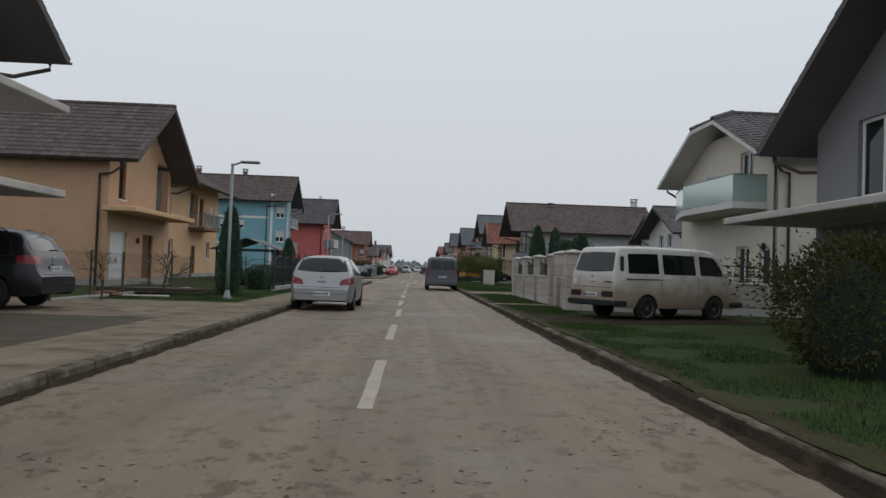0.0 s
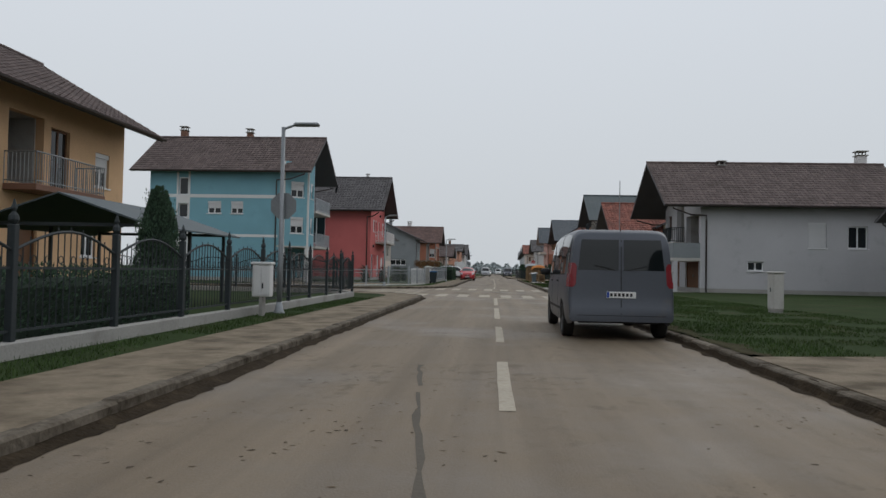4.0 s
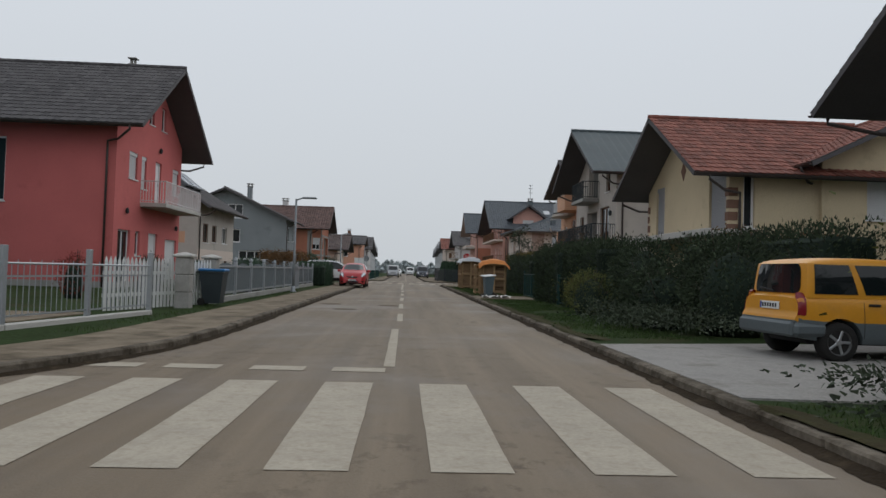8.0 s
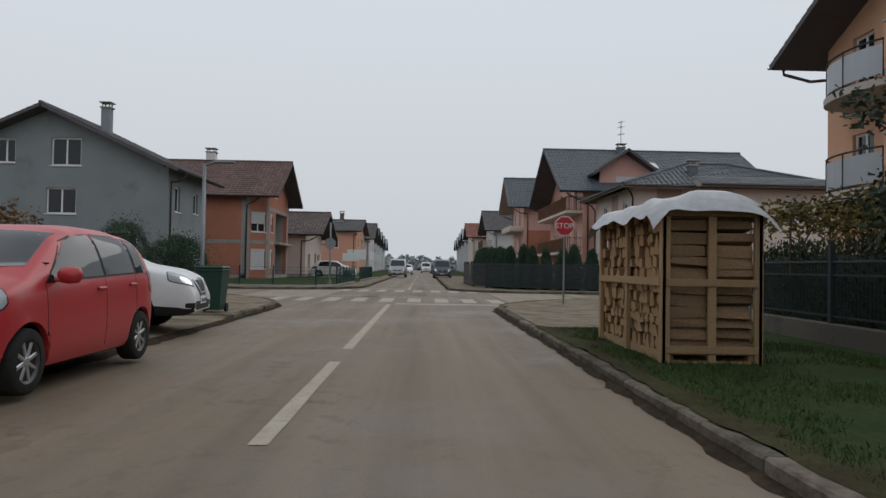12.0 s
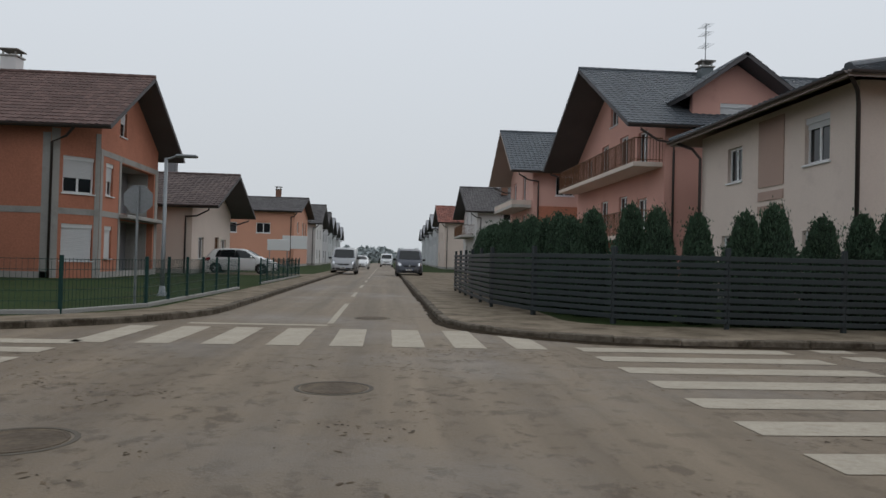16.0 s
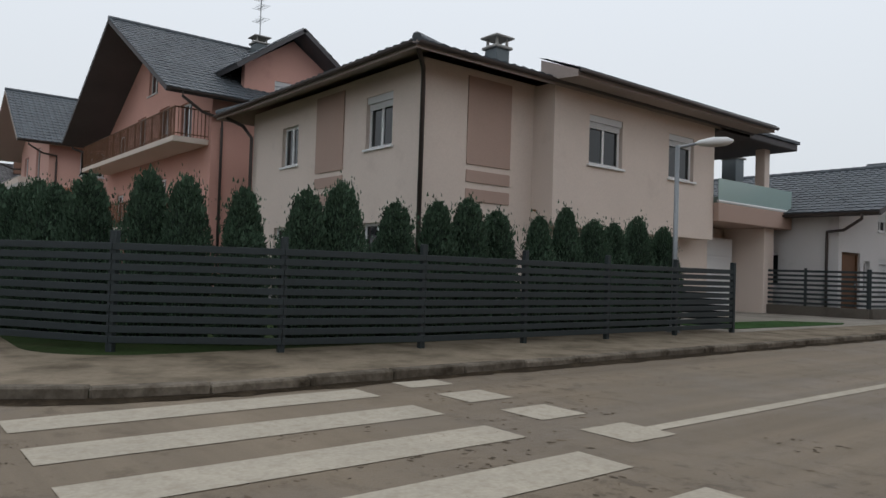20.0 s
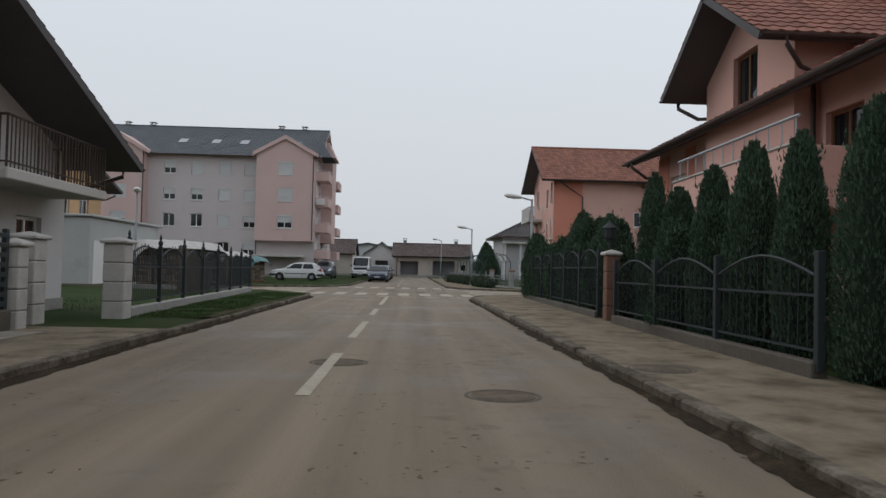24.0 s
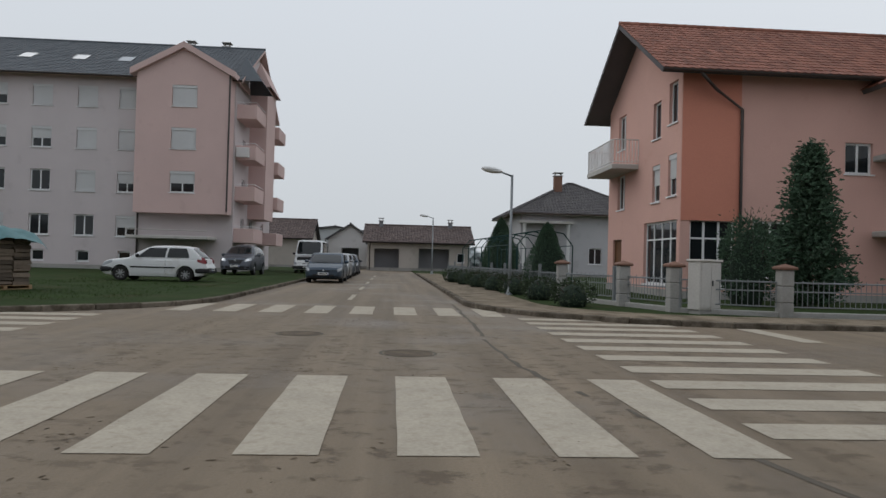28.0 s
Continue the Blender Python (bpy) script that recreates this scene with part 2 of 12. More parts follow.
    "tile_maroon": mat("tile_maroon", (0.125, 0.078, 0.068), 0.78, vary=0.15, island=0.2, dirt=(0.07, 0.045, 0.04), dirt_amount=0.25),
    "mud": mat("mud", (0.036, 0.027, 0.018), 0.97, vary=0.4, scale=2.0, fine=24, bump=1.0, spec=0.06, dirt=(0.075, 0.056, 0.036), dirt_amount=0.35, dirt_scale=3.5),
    "grass": mat("grass", (0.032, 0.05, 0.018), 0.95, spec=0.05, vary=0.4, scale=0.7, fine=14, bump=0.6, dirt=(0.06, 0.05, 0.028), dirt_amount=0.3, dirt_scale=0.5),
    "blade": mat("blade", (0.05, 0.083, 0.026), 0.85, spec=0.1, vary=0.3, scale=0.8, fine=6, island=0.4, dirt=(0.085, 0.08, 0.034), dirt_amount=0.25, dirt_scale=0.6),
    "earth": mat("earth", (0.082, 0.066, 0.048), 0.95, vary=0.4, scale=1.3, fine=16, bump=0.8, dirt=(0.05, 0.055, 0.025), dirt_amount=0.45, dirt_scale=0.9),
    "thuja": mat("thuja", (0.052, 0.091, 0.055), 0.85, vary=0.3, scale=1.5, fine=8, island=0.5),
    # near-black tone: shade between leaves, put into the colour of a solid core
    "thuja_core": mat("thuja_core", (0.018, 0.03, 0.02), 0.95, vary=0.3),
    "hedge": mat("hedge", (0.036, 0.052, 0.027), 0.85, vary=0.35, scale=1.2, fine=8, island=0.5),
    "shrub_leaf": mat("shrub_leaf", (0.098, 0.109, 0.034), 0.8, vary=0.3, scale=1.0, fine=6, island=0.5, dirt=(0.15, 0.11, 0.03), dirt_amount=0.25),
    "vine_leaf": mat("vine_leaf", (0.12, 0.10, 0.025), 0.8, vary=0.4, scale=0.8, fine=6, island=0.6, dirt=(0.13, 0.05, 0.02), dirt_amount=0.35, dirt_scale=1.5),
    "dry_leaf": mat("dry_leaf", (0.14, 0.075, 0.03), 0.85, vary=0.3, scale=1.5, fine=8, island=0.5),
    "ivy": mat("ivy", (0.05, 0.065, 0.04), 0.75, vary=0.3, scale=1.5, fine=8, island=0.5),
    "bark": mat("bark", (0.075, 0.06, 0.048), 0.95, vary=0.3, fine=20, bump=0.5),
    "log_end": mat("log_end", (0.34, 0.21, 0.105), 0.9, vary=0.25, fine=30, island=0.4, bump=0.3),
    "log_side": mat("log_side", (0.22, 0.14, 0.08), 0.92, vary=0.3, fine=30, island=0.45, bump=0.4),
    "pallet": mat("pallet", (0.33, 0.22, 0.12), 0.85, vary=0.2, fine=30, piece=0.15),
    "old_wood": mat("old_wood", (0.11, 0.085, 0.065), 0.9, vary=0.3, fine=25, island=0.4, piece=0.2),
    "tarp_orange": mat("tarp_orange", (0.55, 0.20, 0.05), 0.7, vary=0.2, scale=2.0, fine=10, bump=0.3),
    "tarp_grey": mat("tarp_grey", (0.42, 0.43, 0.44), 0.5, vary=0.2, scale=3.0, fine=10, bump=0.3),
    "sheeting": mat("sheeting", (0.50, 0.48, 0.45), 0.55, vary=0.15, scale=2.0, fine=8, bump=0.3),
    "sign_red": mat("sign_red", (0.42, 0.03, 0.035), 0.5, vary=0.06),
    "white_paint": mat("white_paint", (0.66, 0.66, 0.65), 0.5, vary=0.05),
    "container": mat("container", (0.40, 0.41, 0.40), 0.6, vary=0.08, dirt=(0.28, 0.28, 0.27), dirt_amount=0.2),
    "iron": mat("iron", (0.105, 0.082, 0.06), 0.9, 0.0, vary=0.3, scale=4.0, bump=0.4, spec=0.2, dirt=(0.15, 0.115, 0.078), dirt_amount=0.5, dirt_scale=4),
    # distance haze put into the base colours of woods, walls and roofs
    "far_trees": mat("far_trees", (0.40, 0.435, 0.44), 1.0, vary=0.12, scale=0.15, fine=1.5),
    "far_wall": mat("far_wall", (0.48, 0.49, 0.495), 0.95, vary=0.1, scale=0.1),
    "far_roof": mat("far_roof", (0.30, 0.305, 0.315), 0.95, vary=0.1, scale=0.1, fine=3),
    "car_silver": mat("car_silver", (0.33, 0.336, 0.342), 0.3, 0.6, vary=0.05, spec=0.5, dirt=(0.20, 0.17, 0.14), dirt_amount=0.08),
    "car_white": mat("car_white", (0.66, 0.67, 0.67), 0.3, vary=0.04, spec=0.5, dirt=(0.40, 0.36, 0.3), dirt_amount=0.1),
    "car_old_white": mat("car_old_white", (0.60, 0.58, 0.54), 0.5, vary=0.06, spec=0.4, dirt=(0.30, 0.25, 0.19), dirt_amount=0.25, dirt_scale=1.0),
    "tail_dark": mat("tail_dark", (0.03, 0.012, 0.012), 0.2, vary=0.1, spec=0.5),
    "lamp_mirror": mat("lamp_mirror", (0.75, 0.76, 0.77), 0.18, 0.9, vary=0.25, scale=14.0, fine=40),
    "turf_bright": mat("turf_bright", (0.04, 0.085, 0.028), 0.95, spec=0.05, vary=0.25, scale=1.5, fine=20, bump=0.6),
    "car_red": mat("car_red", (0.46, 0.035, 0.04), 0.3, vary=0.05, spec=0.5, dirt=(0.3, 0.06, 0.05), dirt_amount=0.06),
    "car_yellow": mat("car_yellow", (0.62, 0.27, 0.012), 0.4, vary=0.06, spec=0.5, dirt=(0.4, 0.2, 0.05), dirt_amount=0.12),
    "car_black": mat("car_black", (0.014, 0.016, 0.02), 0.25, 0.2, vary=0.05, spec=0.5),
    "car_grey": mat("car_grey", (0.075, 0.083, 0.10), 0.35, 0.3, vary=0.06, spec=0.5, dirt=(0.13, 0.115, 0.09), dirt_amount=0.12),
    "car_navy": mat("car_navy", (0.045, 0.065, 0.09), 0.3, 0.3, vary=0.05, spec=0.5),
    "brown_ornament": mat("brown_ornament", (0.19, 0.105, 0.075), 0.85, vary=0.15),
    "turf_edge": mat("turf_edge", (0.052, 0.05, 0.024), 0.95, spec=0.05, vary=0.4, scale=2.0, fine=20, bump=0.8, dirt=(0.045, 0.034, 0.022), dirt_amount=0.5, dirt_scale=2.2),
    "plaster_ivory": mat("plaster_ivory", (0.64, 0.585, 0.51), 0.9, vary=0.06, bump=0.1, dirt=(0.5, 0.45, 0.39), dirt_amount=0.08),
    "joint_dark": mat("joint_dark", (0.10, 0.09, 0.08), 0.95, vary=0.2),
    "slat_dark": mat("slat_dark", (0.036, 0.045, 0.048), 0.5, 0.2, vary=0.12),
    "pavement_pale": mat("pavement_pale", (0.29, 0.262, 0.222), 0.9, vary=0.18, scale=0.9, fine=22, bump=0.3, dirt=(0.17, 0.148, 0.12), dirt_amount=0.45, dirt_scale=1.1),
    "bin_grey": mat("bin_grey", (0.10, 0.135, 0.15), 0.45, vary=0.1),
    "old_log": mat("old_log", (0.15, 0.118, 0.09), 0.95, vary=0.35, fine=25, island=0.5, bump=0.5, dirt=(0.05, 0.04, 0.03), dirt_amount=0.4),
    "tarp_teal": mat("tarp_teal", (0.10, 0.21, 0.22), 0.45, vary=0.2, scale=2.5, fine=8, bump=0.3),
    "bush_brown": mat("bush_brown", (0.055, 0.058, 0.02), 0.9, spec=0.1, vary=0.3, scale=1.2, fine=7, island=0.4, dirt=(0.07, 0.045, 0.02), dirt_amount=0.35, dirt_scale=1.4),
    "solar": mat("solar", (0.05, 0.07, 0.10), 0.22, 0.2, vary=0.05, spec=0.6),
    "red_leaf": mat("red_leaf", (0.22, 0.04, 0.03), 0.8, vary=0.3, island=0.4),
}



def muddy_road():
    """Asphalt under a drying film of mud: clods and wet blotches, drawn out along each street by the wheels."""
    m = M["asphalt"]
    n, l = m.node_tree.nodes, m.node_tree.links
    bsdf = n["Principled BSDF"]
    geo = n.new("ShaderNodeNewGeometry")

    def noise_at(scale, detail, stretch=(1, 1, 1), rough=0.6):
        mp = n.new("ShaderNodeMapping")
        mp.inputs["Scale"].default_value = stretch
        l.new(geo.outputs["Position"], mp.inputs["Vector"])
        t = n.new("ShaderNodeTexNoise")
        t.inputs["Scale"].default_value = scale
        t.inputs["Detail"].default_value = detail
        t.inputs["Roughness"].default_value = rough
        l.new(mp.outputs[0], t.inputs["Vector"])
        return t.outputs["Fac"]

    def remap(src, a, b, lo=0.0, hi=1.0):
        r = n.new("ShaderNodeMapRange")
        for key, v in (("From Min", a), ("From Max", b), ("To Min", lo), ("To Max", hi)):
            r.inputs[key].default_value = v
        l.new(src, r.inputs["Value"])
        return r.outputs["Result"]

    def mix(fac, a, b):
        x = n.new("ShaderNodeMix")
        x.data_type = "RGBA"
        l.new(fac, x.inputs["Factor"])
        for key, v in (("A", a), ("B", b)):
            if isinstance(v, tuple):
                x.inputs[key].default_value = (*v, 1)
            else:
                l.new(v, x.inputs[key])
        return x.outputs["Result"]

    sep = n.new("ShaderNodeSeparateXYZ")
    l.new(geo.outputs["Position"], sep.inputs[0])
    east = remap(sep.outputs["X"], 4.0, 9.0)
    along_y, along_x = noise_at(1.0, 5, (1.7, 0.05, 1)), noise_at(1.0, 5, (0.05, 1.7, 1))
    pick = n.new("ShaderNodeMix")
    pick.data_type = "FLOAT"
    l.new(east, pick.inputs["Factor"])
    l.new(along_y, pick.inputs["A"])
    l.new(along_x, pick.inputs["B"])
    tracks = remap(pick.outputs["Result"], 0.33, 0.70)
    blots = n.new("ShaderNodeMath")
    blots.operation = "MULTIPLY"
    l.new(remap(noise_at(3.6, 7, (1.15, 0.85, 1), 0.7), 0.525, 0.60), blots.inputs[0])
    reach = noise_at(0.28, 5, (1.3, 0.8, 1), 0.68)
    for x, y, r in ((0.8, 11.0, 17.0), (1.5, 141.5, 9.0), (57.0, 142.5, 11.0)):
        # the stretches by the building plots, where lorries drop most mud
        far = n.new("ShaderNodeVectorMath")
        far.operation = "DISTANCE"
        far.inputs[1].default_value = (x, y, 0)
        l.new(geo.outputs["Position"], far.inputs[0])
        more = n.new("ShaderNodeMath")
        more.operation = "ADD"
        l.new(reach, more.inputs[0])
        l.new(remap(far.outputs["Value"], 0.25 * r, r, 0.13, 0.0), more.inputs[1])
        reach = more.outputs[0]
    l.new(remap(reach, 0.45, 0.66), blots.inputs[1])
    clods = blots.outputs[0]
    wet = remap(noise_at(0.33, 6, rough=0.65), 0.47, 0.66)
    grain = noise_at(55, 3)
    pale = mix(tracks, (0.140, 0.104, 0.066), (0.240, 0.184, 0.122))
    col = mix(remap(clods, 0, 1, 0, 0.85), pale, (0.086, 0.058, 0.031))
    col = mix(remap(wet, 0, 1, 0, 0.42), col, (0.092, 0.071, 0.049))
    col = mix(remap(grain, 0.35, 0.75, 0, 0.35), col, (0.09, 0.073, 0.056))
    l.new(col, bsdf.inputs["Base Color"])
    l.new(remap(wet, 0, 1, 0.74, 0.5), bsdf.inputs["Roughness"])
    bsdf.inputs["Specular IOR Level"].default_value = 0.42
    height = n.new("ShaderNodeMath")
    height.operation = "ADD"
    l.new(remap(clods, 0, 1, 0, 0.6), height.inputs[0])
    l.new(grain, height.inputs[1])
    b = n.new("ShaderNodeBump")
    b.inputs["Strength"].default_value = 0.35
    b.inputs["Distance"].default_value = 0.015
    l.new(height.outputs[0], b.inputs["Height"])
    l.new(b.outputs[0], bsdf.inputs["Normal"])


muddy_road()


def road_dust():
    """Tan road dust thrown up over the lower body of the old bus, thinning upwards in an uneven line."""
    m = M["car_old_white"]
    n, l = m.node_tree.nodes, m.node_tree.links
    bsdf = n["Principled BSDF"]
    clean = bsdf.inputs["Base Color"].links[0].from_socket
    at = n.new("ShaderNodeTexCoord")
    sep = n.new("ShaderNodeSeparateXYZ")
    l.new(at.outputs["Object"], sep.inputs[0])
    cloud = n.new("ShaderNodeTexNoise")
    cloud.inputs["Scale"].default_value = 2.3
    cloud.inputs["Detail"].default_value = 6
    l.new(at.outputs["Object"], cloud.inputs["Vector"])
    add = n.new("ShaderNodeMath")
    add.operation = "MULTIPLY_ADD"
    add.inputs[1].default_value = -0.7
    l.new(cloud.outputs["Fac"], add.inputs[0])
    l.new(sep.outputs["Z"], add.inputs[2])
    amount = n.new("ShaderNodeMapRange")
    for key, v in (("From Min", 0.86), ("From Max", 0.36), ("To Min", 0.0), ("To Max", 0.85)):
        amount.inputs[key].default_value = v
    l.new(add.outputs[0], amount.inputs["Value"])
    mix = n.new("ShaderNodeMix")
    mix.data_type = "RGBA"
    mix.inputs["B"].default_value = (0.30, 0.23, 0.145, 1)
    l.new(amount.outputs["Result"], mix.inputs["Factor"])
    l.new(clean, mix.inputs["A"])
    l.new(mix.outputs["Result"], bsdf.inputs["Base Color"])


road_dust()

# ---------------------------------------------------------------- mesh tools


class Geo:
    """Vertices and faces of one mesh, gathered before it is made."""

    def __init__(self):
        self.v, self.f, self.m = [], [], []

    def add(self, verts, faces, mi=0):
        k = len(self.v)
        self.v += [tuple(p) for p in verts]
        self.f += [tuple(i + k for i in f) for f in faces]
        self.m += [mi] * len(faces)
        return self

    def box(self, x0, y0, z0, x1, y1, z1, mi=0, at=None):
        vs = [(x, y, z) for z in (z0, z1) for y in (y0, y1) for x in (x0, x1)]
        if at is not None:
            vs = [tuple(at @ Vector(p)) for p in vs]
        return self.add(vs, [(0, 2, 3, 1), (4, 5, 7, 6), (0, 1, 5, 4), (2, 6, 7, 3), (0, 4, 6, 2), (1, 3, 7, 5)], mi)

    def cbox(self, x0, y0, z0, x1, y1, z1, c=0.02, mi=0, at=None):
        """A box with chamfered edges."""
        lo, hi = (x0, y0, z0), (x1, y1, z1)
        c = min(c, *(0.45 * abs(b - a) for a, b in zip(lo, hi)))
        ids, vs, fs = {}, [], []
        for sx in (0, 1):
            for sy in (0, 1):
                for sz in (0, 1):
                    s = (sx, sy, sz)
                    for k in range(3):
                        p = [hi[a] - c if s[a] else lo[a] + c for a in range(3)]
                        p[k] = hi[k] if s[k] else lo[k]
                        ids[s, k] = len(vs)
                        vs.append(tuple(p))
        for k in range(3):
            a, b = [i for i in range(3) if i != k]
            for e in (0, 1):
                q = []
                for u, w in ((0, 0), (1, 0), (1, 1), (0, 1)):
                    s = [0, 0, 0]
                    s[k], s[a], s[b] = e, u, w
                    q.append(ids[tuple(s), k])
                fs.append(tuple(q) if e else tuple(reversed(q)))
            for u in (0, 1):
                for w in (0, 1):
                    s0, s1 = [0, 0, 0], [0, 0, 0]
                    s0[a] = s1[a] = u
                    s0[b] = s1[b] = w
                    s1[k] = 1
                    fs.append((ids[tuple(s0), a], ids[tuple(s1), a], ids[tuple(s1), b], ids[tuple(s0), b]))
        for s in [(i, j, k) for i in (0, 1) for j in (0, 1) for k in (0, 1)]:
            fs.append((ids[s, 0], ids[s, 1], ids[s, 2]))
        if at is not None:
            vs = [tuple(at @ Vector(p)) for p in vs]
        return self.add(vs, fs, mi)

    def tube(self, pts, r, seg=6, mi=0, r2=None, cap=True):
        """A round bar along a line of points; r2 is its radius at the far end."""
        pts = [Vector(p) for p in pts]
        rings, k = [], len(self.v)
        for i, p in enumerate(pts):
            d = (pts[min(i + 1, len(pts) - 1)] - pts[max(i - 1, 0)]).normalized()
            a = d.cross(Vector((0, 0, 1)) if abs(d.z) < 0.9 else Vector((1, 0, 0))).normalized()
            b = d.cross(a)
            rr = r if r2 is None else r + (r2 - r) * i / (len(pts) - 1)
            rings.append([p + rr * (math.cos(2 * math.pi * j / seg) * a + math.sin(2 * math.pi * j / seg) * b) for j in range(seg)])
        vs = [q for ring in rings for q in ring]
        fs = [(i * seg + j, i * seg + (j + 1) % seg, (i + 1) * seg + (j + 1) % seg, (i + 1) * seg + j)
              for i in range(len(pts) - 1) for j in range(seg)]
        if cap:
            fs += [tuple(reversed(range(seg))), tuple(range(len(vs) - seg, len(vs)))]
        return self.add(vs, fs, mi)

    def prism(self, poly, z0, z1, mi=0):
        n = len(poly)
        vs = [(x, y, z0) for x, y in poly] + [(x, y, z1) for x, y in poly]
        fs = [tuple(reversed(range(n))), tuple(range(n, 2 * n))] + [(i, (i + 1) % n, n + (i + 1) % n, n + i) for i in range(n)]
        return self.add(vs, fs, mi)

    def lathe(self, profile, seg=12, mi=0, at=None):
        """Turned about z: profile of (radius, z)."""
        vs = [(r * math.cos(2 * math.pi * j / seg), r * math.sin(2 * math.pi * j / seg), z) for r, z in profile for j in range(seg)]
        fs = [(i * seg + j, i * seg + (j + 1) % seg, (i + 1) * seg + (j + 1) % seg, (i + 1) * seg + j)
              for i in range(len(profile) - 1) for j in range(seg)]
        fs += [tuple(reversed(range(seg))), tuple(range(len(vs) - seg, len(vs)))]
        if at is not None:
            vs = [tuple(at @ Vector(p)) for p in vs]
        return self.add(vs, fs, mi)

    def mesh(self, name, mats, smooth=False):
        me = bpy.data.meshes.new(name)
        me.from_pydata(self.v, [], self.f)
        for m in mats if isinstance(mats, (list, tuple)) else [mats]:
            me.materials.append(M[m] if isinstance(m, str) else m)
        me.polygons.foreach_set("material_index", self.m)
        if smooth:
            me.polygons.foreach_set("use_smooth", [True] * len(self.f))
        me.update()
        return me


SPLIT = {"panel", "mauve_panel", "trim", "ring_beam", "concrete_column", "bay_side", "sill", "balcony_slab", "blue_door", "plinth", "balcony_rail", "glass_panel", "parapet", "recess_lining", "projection", "aerial_rod", "crate_slat", "beam", "rail", "door"}


def pieces(geo):
    """The unconnected pieces of a mesh, each by itself."""
    root = list(range(len(geo.v)))

    def find(i):
        while root[i] != i:
            root[i] = root[root[i]]
            i = root[i]
        return i

    for f in geo.f:
        for i in f[1:]:
            root[find(i)] = find(f[0])
    out = {}
    for f, m in zip(geo.f, geo.m):
        g, ids = out.setdefault(find(f[0]), (Geo(), {}))
        for i in f:
            if i not in ids:
                ids[i] = len(g.v)
                g.v.append(geo.v[i])
        g.f.append(tuple(ids[i] for i in f))
        g.m.append(m)
    return [g for g, _ in out.values()]


def part(name, geo, mats, parent, label="", smooth=False, kind=""):
    if name in SPLIT and kind == "":
        several = pieces(geo)
        for g in several[1:]:
            tagged_ob = new(name, g.mesh(name, mats, smooth))
            tagged_ob.parent = parent
            tagged(tagged_ob, label)
        geo = several[0]
    ob = new(name, geo.mesh(name, mats, smooth))
    ob.parent = parent
    return tagged(ob, label, kind=kind)


def thing(name, label, category, at, group="", kind=""):
    """An empty at the base of a thing, which carries its parts."""
    ob = new(name)
    ob.matrix_world = at
    ob.empty_display_size = 0.2
    return tagged(ob, label, category, group, kind)


def single(name, geo, mats, label, category, at=None, group="", kind="", smooth=False):
    ob = new(name, geo.mesh(name, mats, smooth))
    if at is not None:
        ob.matrix_world = at
    return tagged(ob, label, category, group, kind)


def bezier(points, n=6):
    """Points of a smooth line through the given ones."""
    pts = [Vector(p) for p in points]
    out = []
    for i in range(len(pts) - 1):
        p0, p1, p2, p3 = pts[max(i - 1, 0)], pts[i], pts[i + 1], pts[min(i + 2, len(pts) - 1)]
        for k in range(n):
            t = k / n
            out.append(0.5 * (2 * p1 + (p2 - p0) * t + (2 * p0 - 5 * p1 + 4 * p2 - p3) * t * t + (3 * p1 - p0 - 3 * p2 + p3) * t ** 3))
    return out + [pts[-1]]

def lerp(a, b, t):
    return a + (b - a) * t


# ---------------------------------------------------------------- ground, road, blocks with kerbs
single("ground", Geo().add([(-900, -900, -0.04), (1100, -900, -0.04), (1100, 1200, -0.04), (-900, 1200, -0.04)], [(0, 1, 2, 3)]),
       "grass", "grassy ground reaching out to the misty horizon", "ground", kind="structure")
road = single("road", Geo().add([(-70, -60, 0), (160, -60, 0), (160, 330, 0), (-70, 330, 0)], [(0, 1, 2, 3)]),
              "asphalt", "mud-stained asphalt street with white markings", "road", kind="structure")


def rounded(x0, y0, x1, y1, radii, n=10):
    """A rectangle with its four corners rounded: south-west, south-east, north-east, north-west."""
    out = []
    for (cx, cy, sx, sy, a0), r in zip(((x0, y0, 1, 1, 180), (x1, y0, -1, 1, 270), (x1, y1, -1, -1, 0), (x0, y1, 1, -1, 90)), radii):
        if r == 0:
            out.append((cx, cy))
        else:
            for k in range(n + 1):
                a = radians(a0 + 90 * k / n)
                out.append((cx + sx * r + r * math.cos(a), cy + sy * r + r * math.sin(a)))
    return out


BLOCKS = {
    "south_west": rounded(-70, -60, -3.0, 67.4, (0, 0, 4.5, 0)),
    "west": rounded(-70, 75.0, -3.0, 140.4, (0, 9.5, 8.5, 0)),
    "north_west": rounded(-70, 146.9, -2.1, 330, (0, 5.0, 0, 0)),
    "south": rounded(3.13, -60, 56.4, 140.5, (0, 0, 6.4, 8.5)),
    "north": rounded(2.4, 146.8, 55.6, 330, (3.6, 6.0, 0, 0)),
    "south_east": rounded(63.3, -60, 160, 140.6, (0, 0, 0, 5.7)),
    "north_east": rounded(62.8, 146.9, 160, 330, (6.0, 0, 0, 0)),
}
# the dropped kerb of a drive: the ground falls back there
BLOCKS["west"][12:12] = [(-3.0, 120.8), (-4.46, 120.8), (-4.46, 128.1), (-3.0, 128.1)]
for nm, poly in BLOCKS.items():
    single("lawn_" + nm, Geo().prism(poly, -0.03, 0.09), "grass", "green verge and garden ground behind the kerb", "ground", kind="structure")


def offset_line(pts, d):
    """The line moved to its left by d."""
    out = []
    for i, p in enumerate(pts):
        a, b = Vector(pts[max(i - 1, 0)]), Vector(pts[min(i + 1, len(pts) - 1)])
        t = (b - a).normalized()
        out.append((p[0] - t.y * d, p[1] + t.x * d))
    return out


